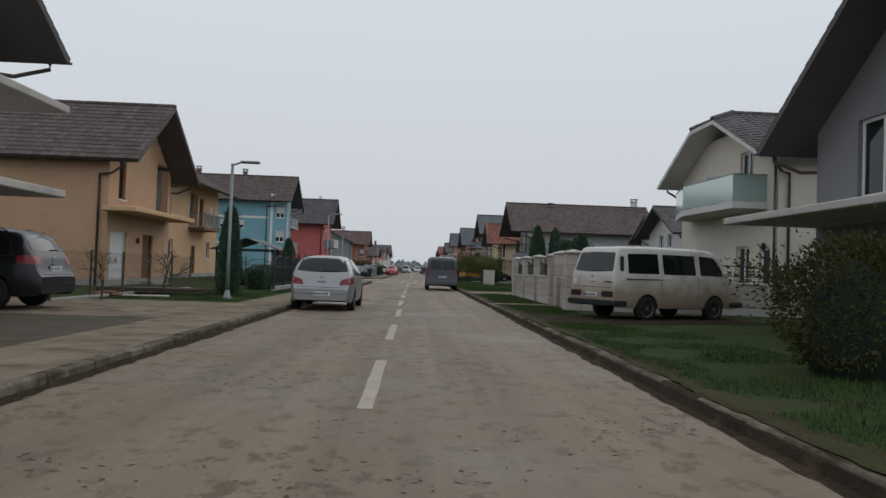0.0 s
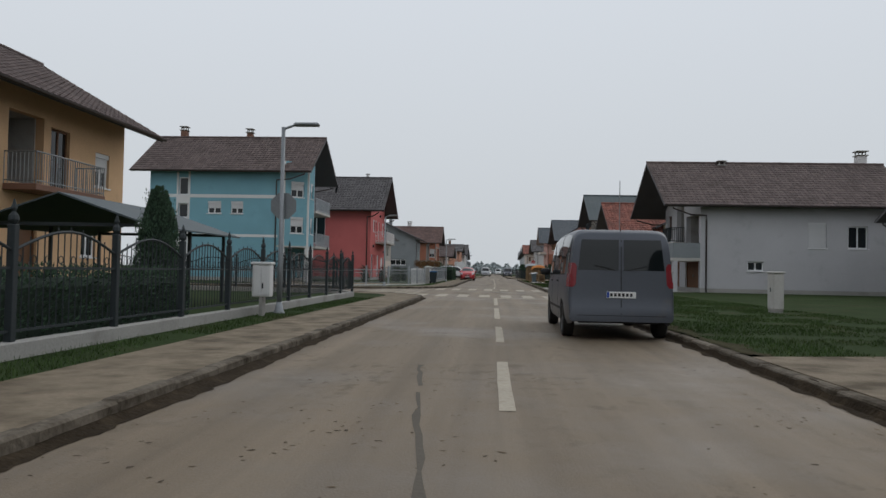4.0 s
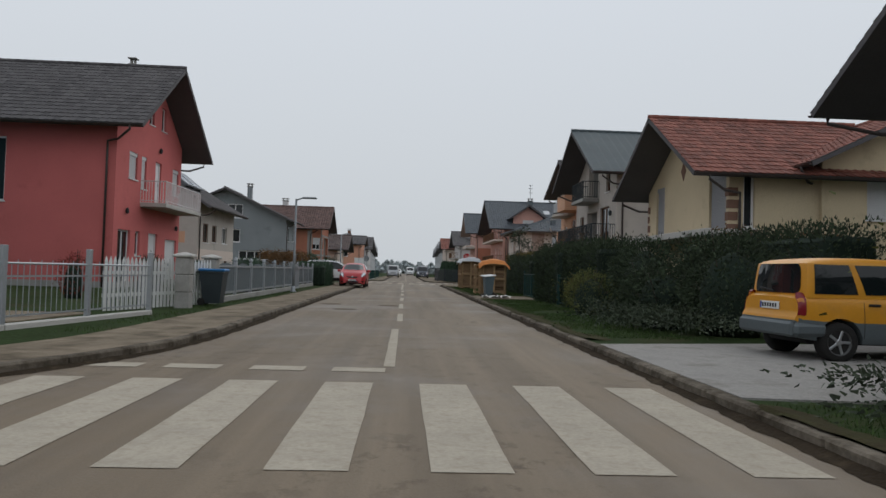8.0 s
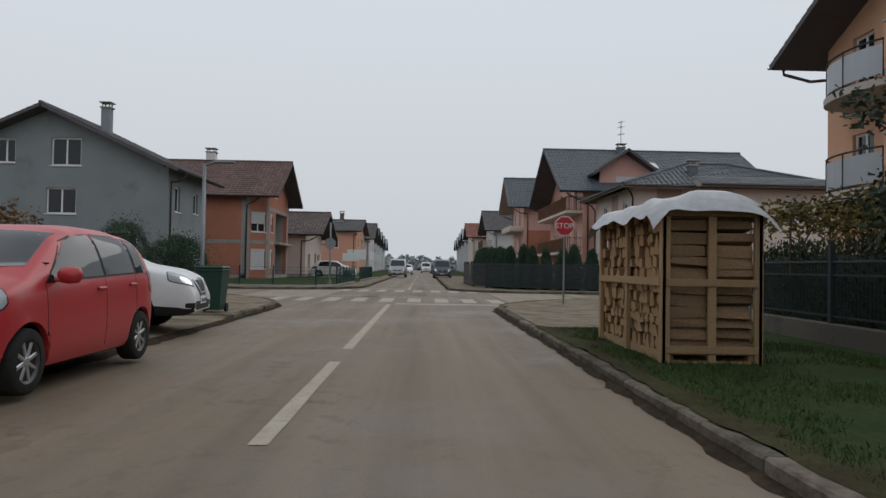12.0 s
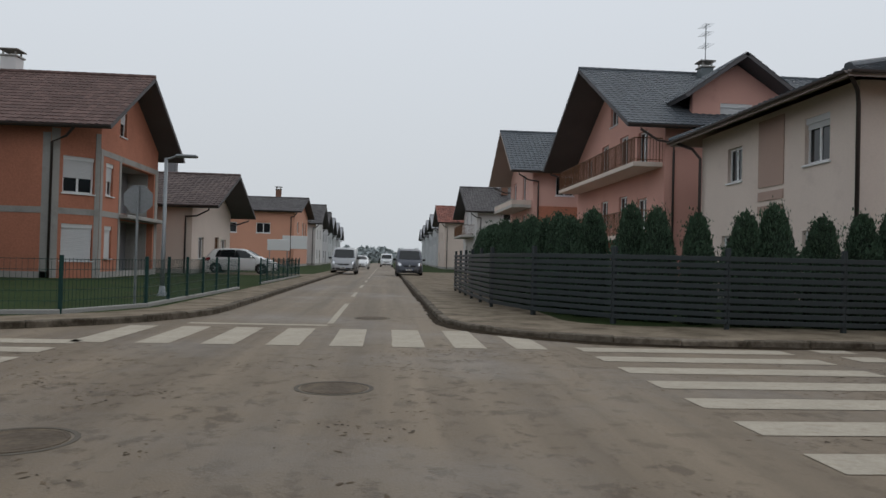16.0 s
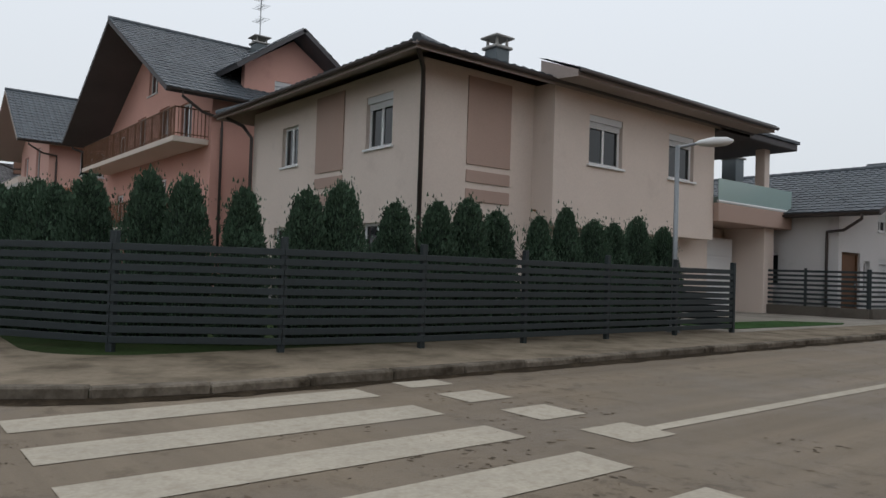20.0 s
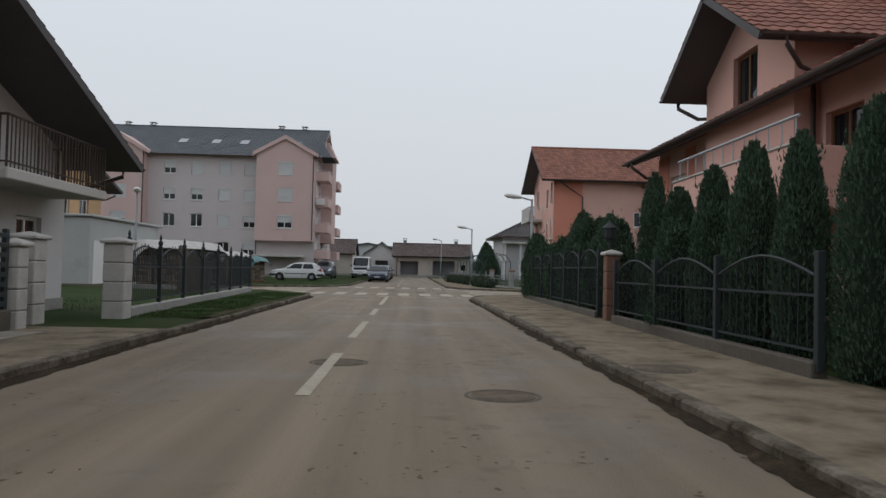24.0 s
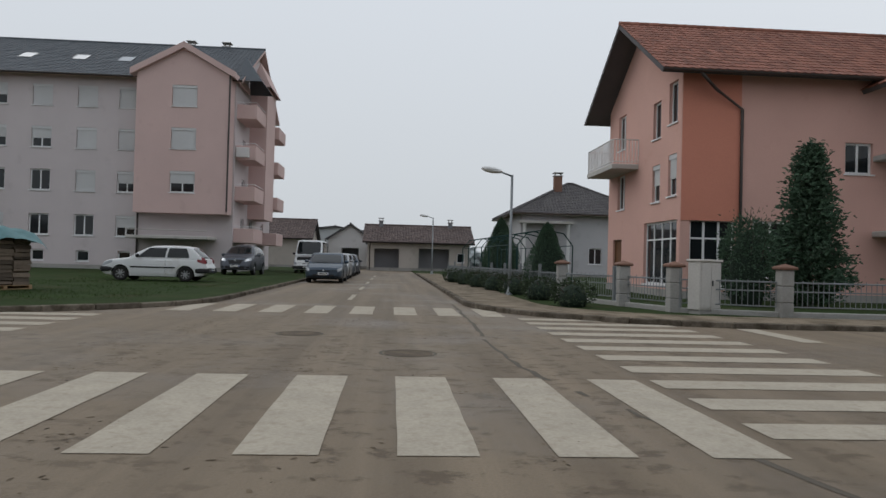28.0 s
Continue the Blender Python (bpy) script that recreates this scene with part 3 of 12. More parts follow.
def along(pts, step):
    """Places every step along a line, with the heading there."""
    out, carry = [], 0.0
    for a, b in zip(pts, pts[1:]):
        a, b = Vector(a), Vector(b)
        ln = (b - a).length
        while carry < ln:
            out.append((a + (b - a) * (carry / ln), math.atan2(b.y - a.y, b.x - a.x)))
            carry += step
        carry -= ln
    return out


def corner(cx, cy, r, a0, a1, n=10):
    return [(cx + r * math.cos(radians(a0 + (a1 - a0) * k / n)), cy + r * math.sin(radians(a0 + (a1 - a0) * k / n))) for k in range(n + 1)]


KERBS = {
    "kerb_south_west": [(-3.0, -12), (-3.0, 20), (-3.0, 40)] + corner(-7.5, 62.9, 4.5, 0, 90) + [(-24, 67.4)],
    "kerb_west": [(-24, 75.0)] + corner(-12.5, 84.5, 9.5, 270, 360) + [(-3.0, 110)] + corner(-11.5, 131.9, 8.5, 0, 90) + [(-24, 140.4)],
    "kerb_north_west": [(-24, 146.9)] + corner(-7.1, 151.9, 5.0, 270, 360) + [(-2.1, 200)],
    "kerb_south": [(50, 140.5), (30, 140.5)] + corner(11.63, 132.0, 8.5, 90, 180) + [(3.13, 80), (3.13, -12)],
    "kerb_south_end": [(56.4, 120)] + corner(50.0, 134.1, 6.4, 0, 90)[:-1] + [(50.0, 140.5)],
    "kerb_north": [(2.4, 200)] + corner(6.0, 150.4, 3.6, 180, 270) + [(30, 146.8)] + corner(49.6, 152.8, 6.0, 270, 360) + [(55.6, 170)],
    "kerb_south_east": [(110, 140.6)] + corner(69.0, 134.9, 5.7, 90, 180) + [(63.3, 118)],
    "kerb_north_east": [(62.8, 175)] + corner(68.8, 152.9, 6.0, 180, 270) + [(110, 146.9)],
}
rk = random.Random(5)
kerb_meshes = []
for k in range(4):
    kg = Geo().cbox(0.004, -0.045, -0.06, 0.996, 0.12, 0.125 - 0.004 * k, c=0.022)
    kg.v = [(x, y + rk.uniform(-0.004, 0.004), z + rk.uniform(-0.006, 0.004) * (z > 0)) for x, y, z in kg.v]
    kerb_meshes.append(kg.mesh("kerb_stone", "kerb"))
for nm, pts in KERBS.items():
    whole = thing(nm, "worn muddy concrete kerb along the street", "kerb", Matrix.Identity(4), kind="structure")
    places = [q for q, _ in along(pts, 1.0)]
    for place, after in zip(places, places[1:]):
        heading = math.atan2(after.y - place.y, after.x - place.x)
        ob = new("kerb_stone", kerb_meshes[rk.randrange(4)])
        sunk = 0.1 if nm == "kerb_west" and 121.3 < place.y < 127.6 else 0.0
        ob.matrix_world = Matrix.Translation((place.x, place.y, rk.uniform(-0.01, 0.006) - sunk)) @ Matrix.Rotation(heading + rk.uniform(-0.006, 0.006), 4, "Z")
        ob.parent = whole

# dropped kerbs and pavements


def dense(pts, step=2.0):
    return [tuple(p) for p, _ in along(pts, step)] + [pts[-1]]


def strip(name, pts, w0, w1, z, material, label, category="pavement", dip=None):
    """A paved strip to the left of a line, from w0 to w1 off it; dip is a stretch of y where its edge falls to the road."""
    g = Geo()
    if dip:
        pts = dense(pts, 0.6)
    a, b = offset_line(pts, w0), offset_line(pts, w1)
    edge = lambda p: 0.024 if dip and p[0] > -4.0 and dip[0] < p[1] < dip[1] else z
    for p, q, r, s in zip(a, a[1:], b[1:], b):
        g.add([(*p, edge(p)), (*q, edge(q)), (*r, z), (*s, z), (*p, z - 0.1), (*q, z - 0.1), (*r, z - 0.1), (*s, z - 0.1)],
              [(0, 1, 2, 3), (3, 2, 6, 7), (0, 4, 5, 1)])
    return single(name, g, material, label, category, kind="structure")


strip("pavement_south_west", KERBS["kerb_south_west"], 0.1, 1.45, 0.105, "pavement", "cracked concrete pavement with mud along it")
strip("pavement_west", KERBS["kerb_west"], 0.1, 1.5, 0.105, "pavement", "cracked concrete pavement with mud along it", dip=(120.9, 128.0))
strip("pavement_north_west", KERBS["kerb_north_west"], 0.1, 1.2, 0.105, "pavement", "narrow concrete pavement at the crossing")
strip("pavement_south_street", KERBS["kerb_south_end"][:-1] + [(50, 140.5), (30, 140.5)] + corner(11.63, 132.0, 8.5, 90, 180)[:10], 0.1, 2.25, 0.105, "pavement",
      "wide muddy concrete pavement beside the street")
strip("pavement_north", KERBS["kerb_north"][:13] + [(34, 146.8)], 0.1, 2.35, 0.105, "pavement", "damp concrete pavement below a dark fence")
strip("pavement_south_east", KERBS["kerb_south_east"], 0.1, 1.9, 0.105, "pavement", "concrete pavement before a low fence")

# ---------------------------------------------------------------- road markings
LINE_Z = 0.005


def marks(name, rects, label, group=""):
    """White painted bars, each a part: rectangles of x0, y0, x1, y1."""
    holder = thing(name, label, "road marking", Matrix.Identity(4), group, kind="structure")
    rm = random.Random(len(rects) * 7 + int(abs(rects[0][0]) * 10))
    for x0, y0, x1, y1 in rects:
        g = Geo()
        # worn outline: the long sides wander a little
        n = 7
        lng = abs(y1 - y0) > abs(x1 - x0)
        A, B = [], []
        for k in range(n):
            f = k / (n - 1)
            j0, j1 = rm.uniform(-0.005, 0.005), rm.uniform(-0.005, 0.005)
            if lng:
                A.append((x0 + j0, y0 + (y1 - y0) * f, LINE_Z))
                B.append((x1 + j1, y0 + (y1 - y0) * f, LINE_Z))
            else:
                A.append((x0 + (x1 - x0) * f, y0 + j0, LINE_Z))
                B.append((x0 + (x1 - x0) * f, y1 + j1, LINE_Z))
        g.add(A + B, [(k, k + 1, n + k + 1, n + k) for k in range(n - 1)])
        part("bar", g, "paint_white_line", holder)
    return holder


def zebra(x0, x1, y0, y1, axis, first, count, label="worn white zebra crossing stripes on muddy asphalt", pitch=1.0, width=0.5):
    if axis == "x":
        rects = [(first + pitch * k, y0, first + pitch * k + width, y1) for k in range(count)]
    else:
        rects = [(x0, first + pitch * k, x1, first + pitch * k + width) for k in range(count)]
    return marks("zebra_crossing", rects, label, "zebra crossings")


dashes = [(-0.02, y, 0.12, y + 3.3) for y in (-1.5, 4.4, 10.3, 16.4, 22.4)]
dashes += [(-0.07, y, 0.07, y + 3.3) for y in (27.9, 33.8, 39.7, 45.6)] + [(-0.08, 51.5, 0.06, 56.6)]
dashes.append((-0.08, 58.6, 0.06, 65.1))
dashes += [(-0.09, 81.7, 0.05, 87.4)] + [(-0.02, 89.7 + 5.7 * k, 0.12, 92.6 + 5.7 * k) for k in range(5)]
dashes += [(-0.07, 117.3, 0.07, 121.5), (-0.07, 122.9, 0.07, 135.2)]
marks("centre_line", dashes, "broken white centre line, worn and muddy")
marks("centre_line", [(0.26, 149.6, 0.38, 155.5)] + [(0.24, 159 + 7 * k, 0.36, 162 + 7 * k) for k in range(12)], "broken white centre line, worn and muddy")
marks("centre_line", [(8.2, 143.75, 17.5, 143.89), (19.6, 143.75, 23.4, 143.89), (28.5, 143.8, 31.85, 143.94), (34.1, 143.8, 37.9, 143.94), (40.2, 143.8, 43.0, 143.94), (45.5, 143.8, 52.45, 143.94)],
      "broken white centre line, worn and muddy")
marks("centre_line", [(70.3 + 7 * k, 143.68, 73.3 + 7 * k, 143.82) for k in range(5)], "broken white centre line, worn and muddy")
zebra(0, 0, 66.0, 69.15, "x", -3.75, 7, pitch=0.995)
zebra(0, 0, 77.05, 80.4, "x", -3.6, 7, pitch=0.98)
zebra(-6.8, -3.85, 0, 0, "y", 66.6, 11)
marks("give_way_line", [(x, 64.9, x + 0.62, 65.3) for x in (-0.02, 1.07, 2.15)], "short white give-way dashes across the lane")
marks("give_way_line", [(x, 81.2, x + 0.62, 81.55) for x in (-3.5, -2.6, -1.62, -0.68)], "short white give-way dashes across the lane")
marks("stop_line", [(-8.25, 67.5, -7.65, 71.3)], "broad white stop line on muddy asphalt")
zebra(0, 0, 136.75, 139.5, "x", -4.26, 9, pitch=0.955, width=0.47)
marks("stop_line", [(0.19, 135.3, 3.6, 135.8)], "broad white stop line on muddy asphalt")
zebra(0, 0, 146.2, 148.6, "x", -2.88, 8, pitch=0.86, width=0.45)
marks("stop_line", [(-2.1, 149.1, 0.3, 149.35)], "thin white stop line on muddy asphalt")
zebra(4.05, 7.1, 0, 0, "y", 137.45, 10, pitch=0.955, width=0.46)
zebra(-5.8, -2.75, 0, 0, "y", 139.9, 8, pitch=0.87, width=0.45)
marks("give_way_line", [(7.65, 143.6 + 0.9 * k, 8.2, 144.1 + 0.9 * k) for k in range(4)], "short white give-way dashes across the lane")
zebra(53.9, 56.85, 0, 0, "y", 140.05, 9, pitch=0.972)
marks("give_way_line", [(52.2, 140.75 + 0.95 * k, 52.5, 141.35 + 0.95 * k) for k in range(4)], "short white give-way dashes across the lane")
zebra(65.0, 67.5, 0, 0, "y", 140.1, 8, pitch=0.95)
zebra(0, 0, 137.0, 139.9, "x", 54.4, 11, pitch=0.99, width=0.48)
zebra(0, 0, 148.0, 150.9, "x", 56.6, 8, pitch=0.95)
marks("stop_line", [(60.9, 135.5, 63.2, 135.9)], "thin white stop line on muddy asphalt")

# manhole covers


def manhole(x, y, r=0.31, z=0.0):
    ob = thing("manhole_cover", "round cast iron manhole cover set in the road", "manhole", pose(x, y, z), "manhole covers")
    ring = Geo().lathe([(r + 0.06, -0.02), (r + 0.06, 0.003), (r + 0.02, 0.0035), (r + 0.02, -0.02)], 24)
    part("collar", ring, "tar", ob)
    lid = Geo().lathe([(r, -0.02), (r, 0.0042), (r - 0.03, 0.0042), (r - 0.035, 0.002), (r - 0.06, 0.002), (r - 0.065, 0.0042), (0.09, 0.0042), (0.08, 0.0025), (0.02, 0.0025)], 24)
    part("lid", lid, "iron", ob)


for x, y in ((-1.5, 31.2), (-0.35, 32.95), (-1.72, 71.3), (0.07, 73.4), (-1.6, 94.2), (-0.35, 97.0), (0.85, 143.0), (-1.0, 141.0), (1.05, 151.0),
             (30.9, 143.77), (28.65, 142.0), (60.85, 143.95), (58.71, 142.33), (-2.3, 97.2)):
    manhole(x, y)
manhole(30.0, 140.0, 0.33, 0.105)

# repair seams in the asphalt


def seam(pts, w=0.05):
    g = Geo()
    rnd = random.Random(len(pts))
    pts = [tuple(v)[:2] for v in bezier([(*p, 0) for p in pts], 14)]
    pts = [(x + rnd.gauss(0, 0.012), y + rnd.gauss(0, 0.012)) for x, y in pts]
    a, b = offset_line(pts, -w), offset_line(pts, w)
    a = [(x + rnd.gauss(0, w * 0.4), y + rnd.gauss(0, w * 0.4)) for x, y in a]
    b = [(x + rnd.gauss(0, w * 0.4), y + rnd.gauss(0, w * 0.4)) for x, y in b]
    for p, q, r, s in zip(a, a[1:], b[1:], b):
        if rnd.random() < 0.12:
            continue
        g.add([(*p, 0.003), (*q, 0.003), (*r, 0.003), (*s, 0.003)], [(0, 1, 2, 3)])
    single("asphalt_seam", g, "tar", "dark tar seam across the asphalt", "road seam", kind="structure", group="asphalt seams")


seam([(-3.0, 19.4), (-1.9, 20.3), (-0.8, 21.0), (-0.39, 22.1), (-0.09, 23.3), (0.05, 26.5), (0.2, 30.3), (0.1, 32.5), (-0.1, 34.5), (-0.58, 38.1), (-1.0, 42.5)], 0.026)
seam([(49.5, 139.4), (54, 140.3), (58, 141.1), (64, 141.0), (69.5, 140.9)], 0.03)

# mud washed along the kerbs


def mud_line(name, pts, wide, seed, rise=0.0):
    """A low uneven bank of wet mud on the road side of a kerb."""
    g = Geo()
    rows = []
    for place, heading in along(pts, 0.1):
        f = 0.75 + 0.7 * noise.noise(Vector((place.x * 0.23, place.y * 0.23, seed))) + 0.45 * noise.noise(Vector((place.x * 1.9, place.y * 1.9, seed + 4)))
        w = wide * max(0.06, f)
        e = 0.05 * noise.noise(Vector((place.x * 3, place.y * 3, seed + 9))) + 0.035 * noise.noise(Vector((place.x * 11, place.y * 11, seed + 2)))
        side = Vector((math.sin(heading), -math.cos(heading)))
        rows.append([(*(place + side * d), z) for d, z in ((-0.02, 0.012 + 0.03 * max(0.1, f) + rise * min(1.0, 0.25 + f)), (0.06, 0.012 + 0.026 * max(0.1, f) + 0.7 * rise * min(1.0, 0.25 + f)), (0.075 + 0.3 * w, 0.01 + 0.012 * max(0.1, f)), (0.085 + 0.75 * w + e, 0.006), (0.09 + w + e, 0.0035))])
    for a, b in zip(rows, rows[1:]):
        for k in range(4):
            g.add([a[k], a[k + 1], b[k + 1], b[k]], [(0, 1, 2, 3)])
    single(name, welded_strip(g), "mud", "dark wet mud washed up along the kerb", "mud", kind="structure", group="mud along the kerbs")


def welded_strip(g):
    """The strip as it is, its faces turned upwards."""
    for i, f in enumerate(g.f):
        a, b, c = (Vector(g.v[k]) for k in f[:3])
        if (b - a).cross(c - a).z < 0:
            g.f[i] = tuple(reversed(f))
    return g


mud_line("mud_south_west", KERBS["kerb_south_west"], 0.12, 1)

def clods(name, x0, y0, x1, y1, count, big, seed):
    """Trodden crumbs and flakes of mud, in drifts across the asphalt."""
    rnd = random.Random(seed)
    g = Geo()
    while count > 0:
        x, y = rnd.uniform(x0, x1), rnd.uniform(y0, y1)
        if noise.noise(Vector((x * 0.55, y * 0.8, seed))) + 0.6 * noise.noise(Vector((x * 2.3, y * 3.1, seed))) < rnd.uniform(0.0, 0.5):
            count -= 0.05
            continue
        count -= 1
        n, r, turn = rnd.randrange(5, 8), big * rnd.uniform(0.2, 1.0) ** 2, rnd.uniform(0, math.tau)
        rim = []
        for k in range(n):
            a, d = math.tau * k / n, r * rnd.uniform(0.45, 1.2)
            u, v = 1.6 * d * math.cos(a), 0.8 * d * math.sin(a)
            rim.append((x + u * math.cos(turn) - v * math.sin(turn), y + u * math.sin(turn) + v * math.cos(turn), 0.0025))
        g.add(rim + [(x, y, 0.003 + 0.12 * r)], [(k, (k + 1) % n, n) for k in range(n)])
    single(name, g, "crumbs", "crumbs and flakes of dark mud on the asphalt", "mud", kind="stuff")


clods("mud_crumbs", -4.0, 132.0, 9.0, 146.0, 5000, 0.028, 1)
clods("mud_crumbs", -2.9, 6.0, 3.2, 30.0, 4000, 0.025, 2)
clods("mud_crumbs", -2.9, 30.0, 3.2, 66.0, 2500, 0.025, 3)
clods("mud_crumbs", 45.0, 140.7, 70.0, 146.5, 3000, 0.027, 4)
clods("mud_crumbs", 10.0, 140.7, 45.0, 146.6, 2500, 0.025, 5)
mud_line("mud_west", KERBS["kerb_west"], 0.1, 2)
mud_line("mud_south", KERBS["kerb_south"][:-1] + [(3.13, 62)], 0.09, 3)
mud_line("mud_south_verge", [(3.13, 62), (3.13, -12)], 0.14, 6, 0.085)
mud_line("mud_south_end", KERBS["kerb_south_end"], 0.08, 4, 0.05)
mud_line("mud_north", KERBS["kerb_north"], 0.1, 5)


def overgrowth(name, pts, seed, label):
    """Earth and roots that creep from the verge over the kerb's top, in a ragged line."""
    g, rows = Geo(), []
    for place, heading in along(pts, 0.1):
        f = noise.noise(Vector((place.x * 0.5, place.y * 0.5, seed))) + 0.5 * noise.noise(Vector((place.x * 3.1, place.y * 3.1, seed)))
        side = Vector((-math.sin(heading), math.cos(heading)))
        edge = 0.05 - 0.13 * f
        far = 0.5 + 0.3 * noise.noise(Vector((place.x * 1.1, place.y * 1.1, seed + 3))) + 0.2 * noise.noise(Vector((place.x * 5.0, place.y * 5.0, seed + 6)))
        rows.append([(*(place + side * d), z) for d, z in ((max(0.0, edge), 0.127 - 0.03 * (edge < 0.02)), (max(0.0, edge) + 0.05, 0.14 + 0.01 * f), (0.3, 0.115), (far, 0.094))])
    for a, b in zip(rows, rows[1:]):
        for k in range(3):
            g.add([a[k], a[k + 1], b[k + 1], b[k]], [(0, 1, 2, 3)])
    single(name, welded_strip(g), "turf_edge", label, "verge", kind="structure", group="overgrown verges")


for k, (a, b) in enumerate(((27.9, -8), (39.2, 30.0), (78.8, 43.5), (102.4, 85.0), (126.0, 106.8))):
    overgrowth("verge_edge", [(3.13, a), (3.13, b)], 11 + k, "dark soil and grass creeping over the kerb")
overgrowth("verge_edge", [(36.5, 146.8), (49.0, 146.8)], 17, "dark soil and grass creeping over the kerb")

# ---------------------------------------------------------------- house tools


def clip_poly(poly, a, b):
    """The part of a polygon to the left of the line from a to b."""
    out = []
    side = [(b[0] - a[0]) * (p[1] - a[1]) - (b[1] - a[1]) * (p[0] - a[0]) for p in poly]
    for i in range(len(poly)):
        p, q, s, t = poly[i - 1], poly[i], side[i - 1], side[i]
        if (s >= -1e-9) != (t >= -1e-9):
            k = s / (s - t)
            out.append((p[0] + (q[0] - p[0]) * k, p[1] + (q[1] - p[1]) * k))
        if t >= -1e-9:
            out.append(q)
    return out


def facade(outline, holes, place, thick=0.3):
    """A wall with its openings cut through: outline convex and counter-clockwise in (u, z); place(u, d, z) gives the point d inwards."""
    g = Geo()
    us = sorted({p[0] for p in outline} | {v for h in holes for v in h[:2]})
    zs = sorted({p[1] for p in outline} | {v for h in holes for v in h[2:4]})
    for u0, u1 in zip(us, us[1:]):
        for z0, z1 in zip(zs, zs[1:]):
            cu, cz = (u0 + u1) / 2, (z0 + z1) / 2
            if any(h[0] < cu < h[1] and h[2] < cz < h[3] for h in holes):
                continue
            cell = [(u0, z0), (u1, z0), (u1, z1), (u0, z1)]
            for a, b in zip(outline, outline[1:] + outline[:1]):
                if len(cell) > 2:
                    cell = clip_poly(cell, a, b)
            if len(cell) > 2:
                n = len(cell)
                g.add([place(u, 0, z) for u, z in cell], [tuple(range(n))])
                g.add([place(u, thick, z) for u, z in cell], [tuple(reversed(range(n)))])
    for h in holes:
        c = [(h[0], h[2]), (h[1], h[2]), (h[1], h[3]), (h[0], h[3])]
        for p, q in zip(c, c[1:] + c[:1]):
            g.add([place(*p[:1], 0, p[1]), place(q[0], 0, q[1]), place(q[0], thick, q[1]), place(p[0], thick, p[1])], [(0, 1, 2, 3)])
    for p, q in zip(outline, outline[1:] + outline[:1]):
        g.add([place(p[0], 0, p[1]), place(q[0], 0, q[1]), place(q[0], thick, q[1]), place(p[0], thick, p[1])], [(0, 1, 2, 3)])
    return welded(g)


def welded(g):
    """The same mesh with points that coincide joined."""
    ids, order, to = {}, [], []
    for p in g.v:
        k = (round(p[0], 3), round(p[1], 3), round(p[2], 3))
        if k not in ids:
            ids[k] = len(order)
            order.append(p)
        to.append(ids[k])
    g.v = order
    faces, mats = [], []
    for f, m in zip(g.f, g.m):
        f = [to[i] for i in f]
        f = [i for k, i in enumerate(f) if i != f[k - 1]]
        if len(set(f)) > 2 and len(set(f)) == len(f):
            faces.append(tuple(f))
            mats.append(m)
    g.f, g.m = faces, mats
    return g


def trim_ends(outline, cut=0.302):
    """An outline shortened at both ends, to butt between two other walls."""
    lo, hi = min(p[0] for p in outline) + cut, max(p[0] for p in outline) - cut
    return clip_poly(clip_poly(outline, (lo, 99), (lo, -99)), (hi, -99), (hi, 99))


def slab_at(place, u0, u1, d0, d1, z0, z1, g=None, mi=0):
    g = g or Geo()
    vs = [place(u, d, z) for z in (z0, z1) for d in (d0, d1) for u in (u0, u1)]
    return g.add(vs, [(0, 2, 3, 1), (4, 5, 7, 6), (0, 1, 5, 4), (2, 6, 7, 3), (0, 4, 6, 2), (1, 3, 7, 5)], mi)


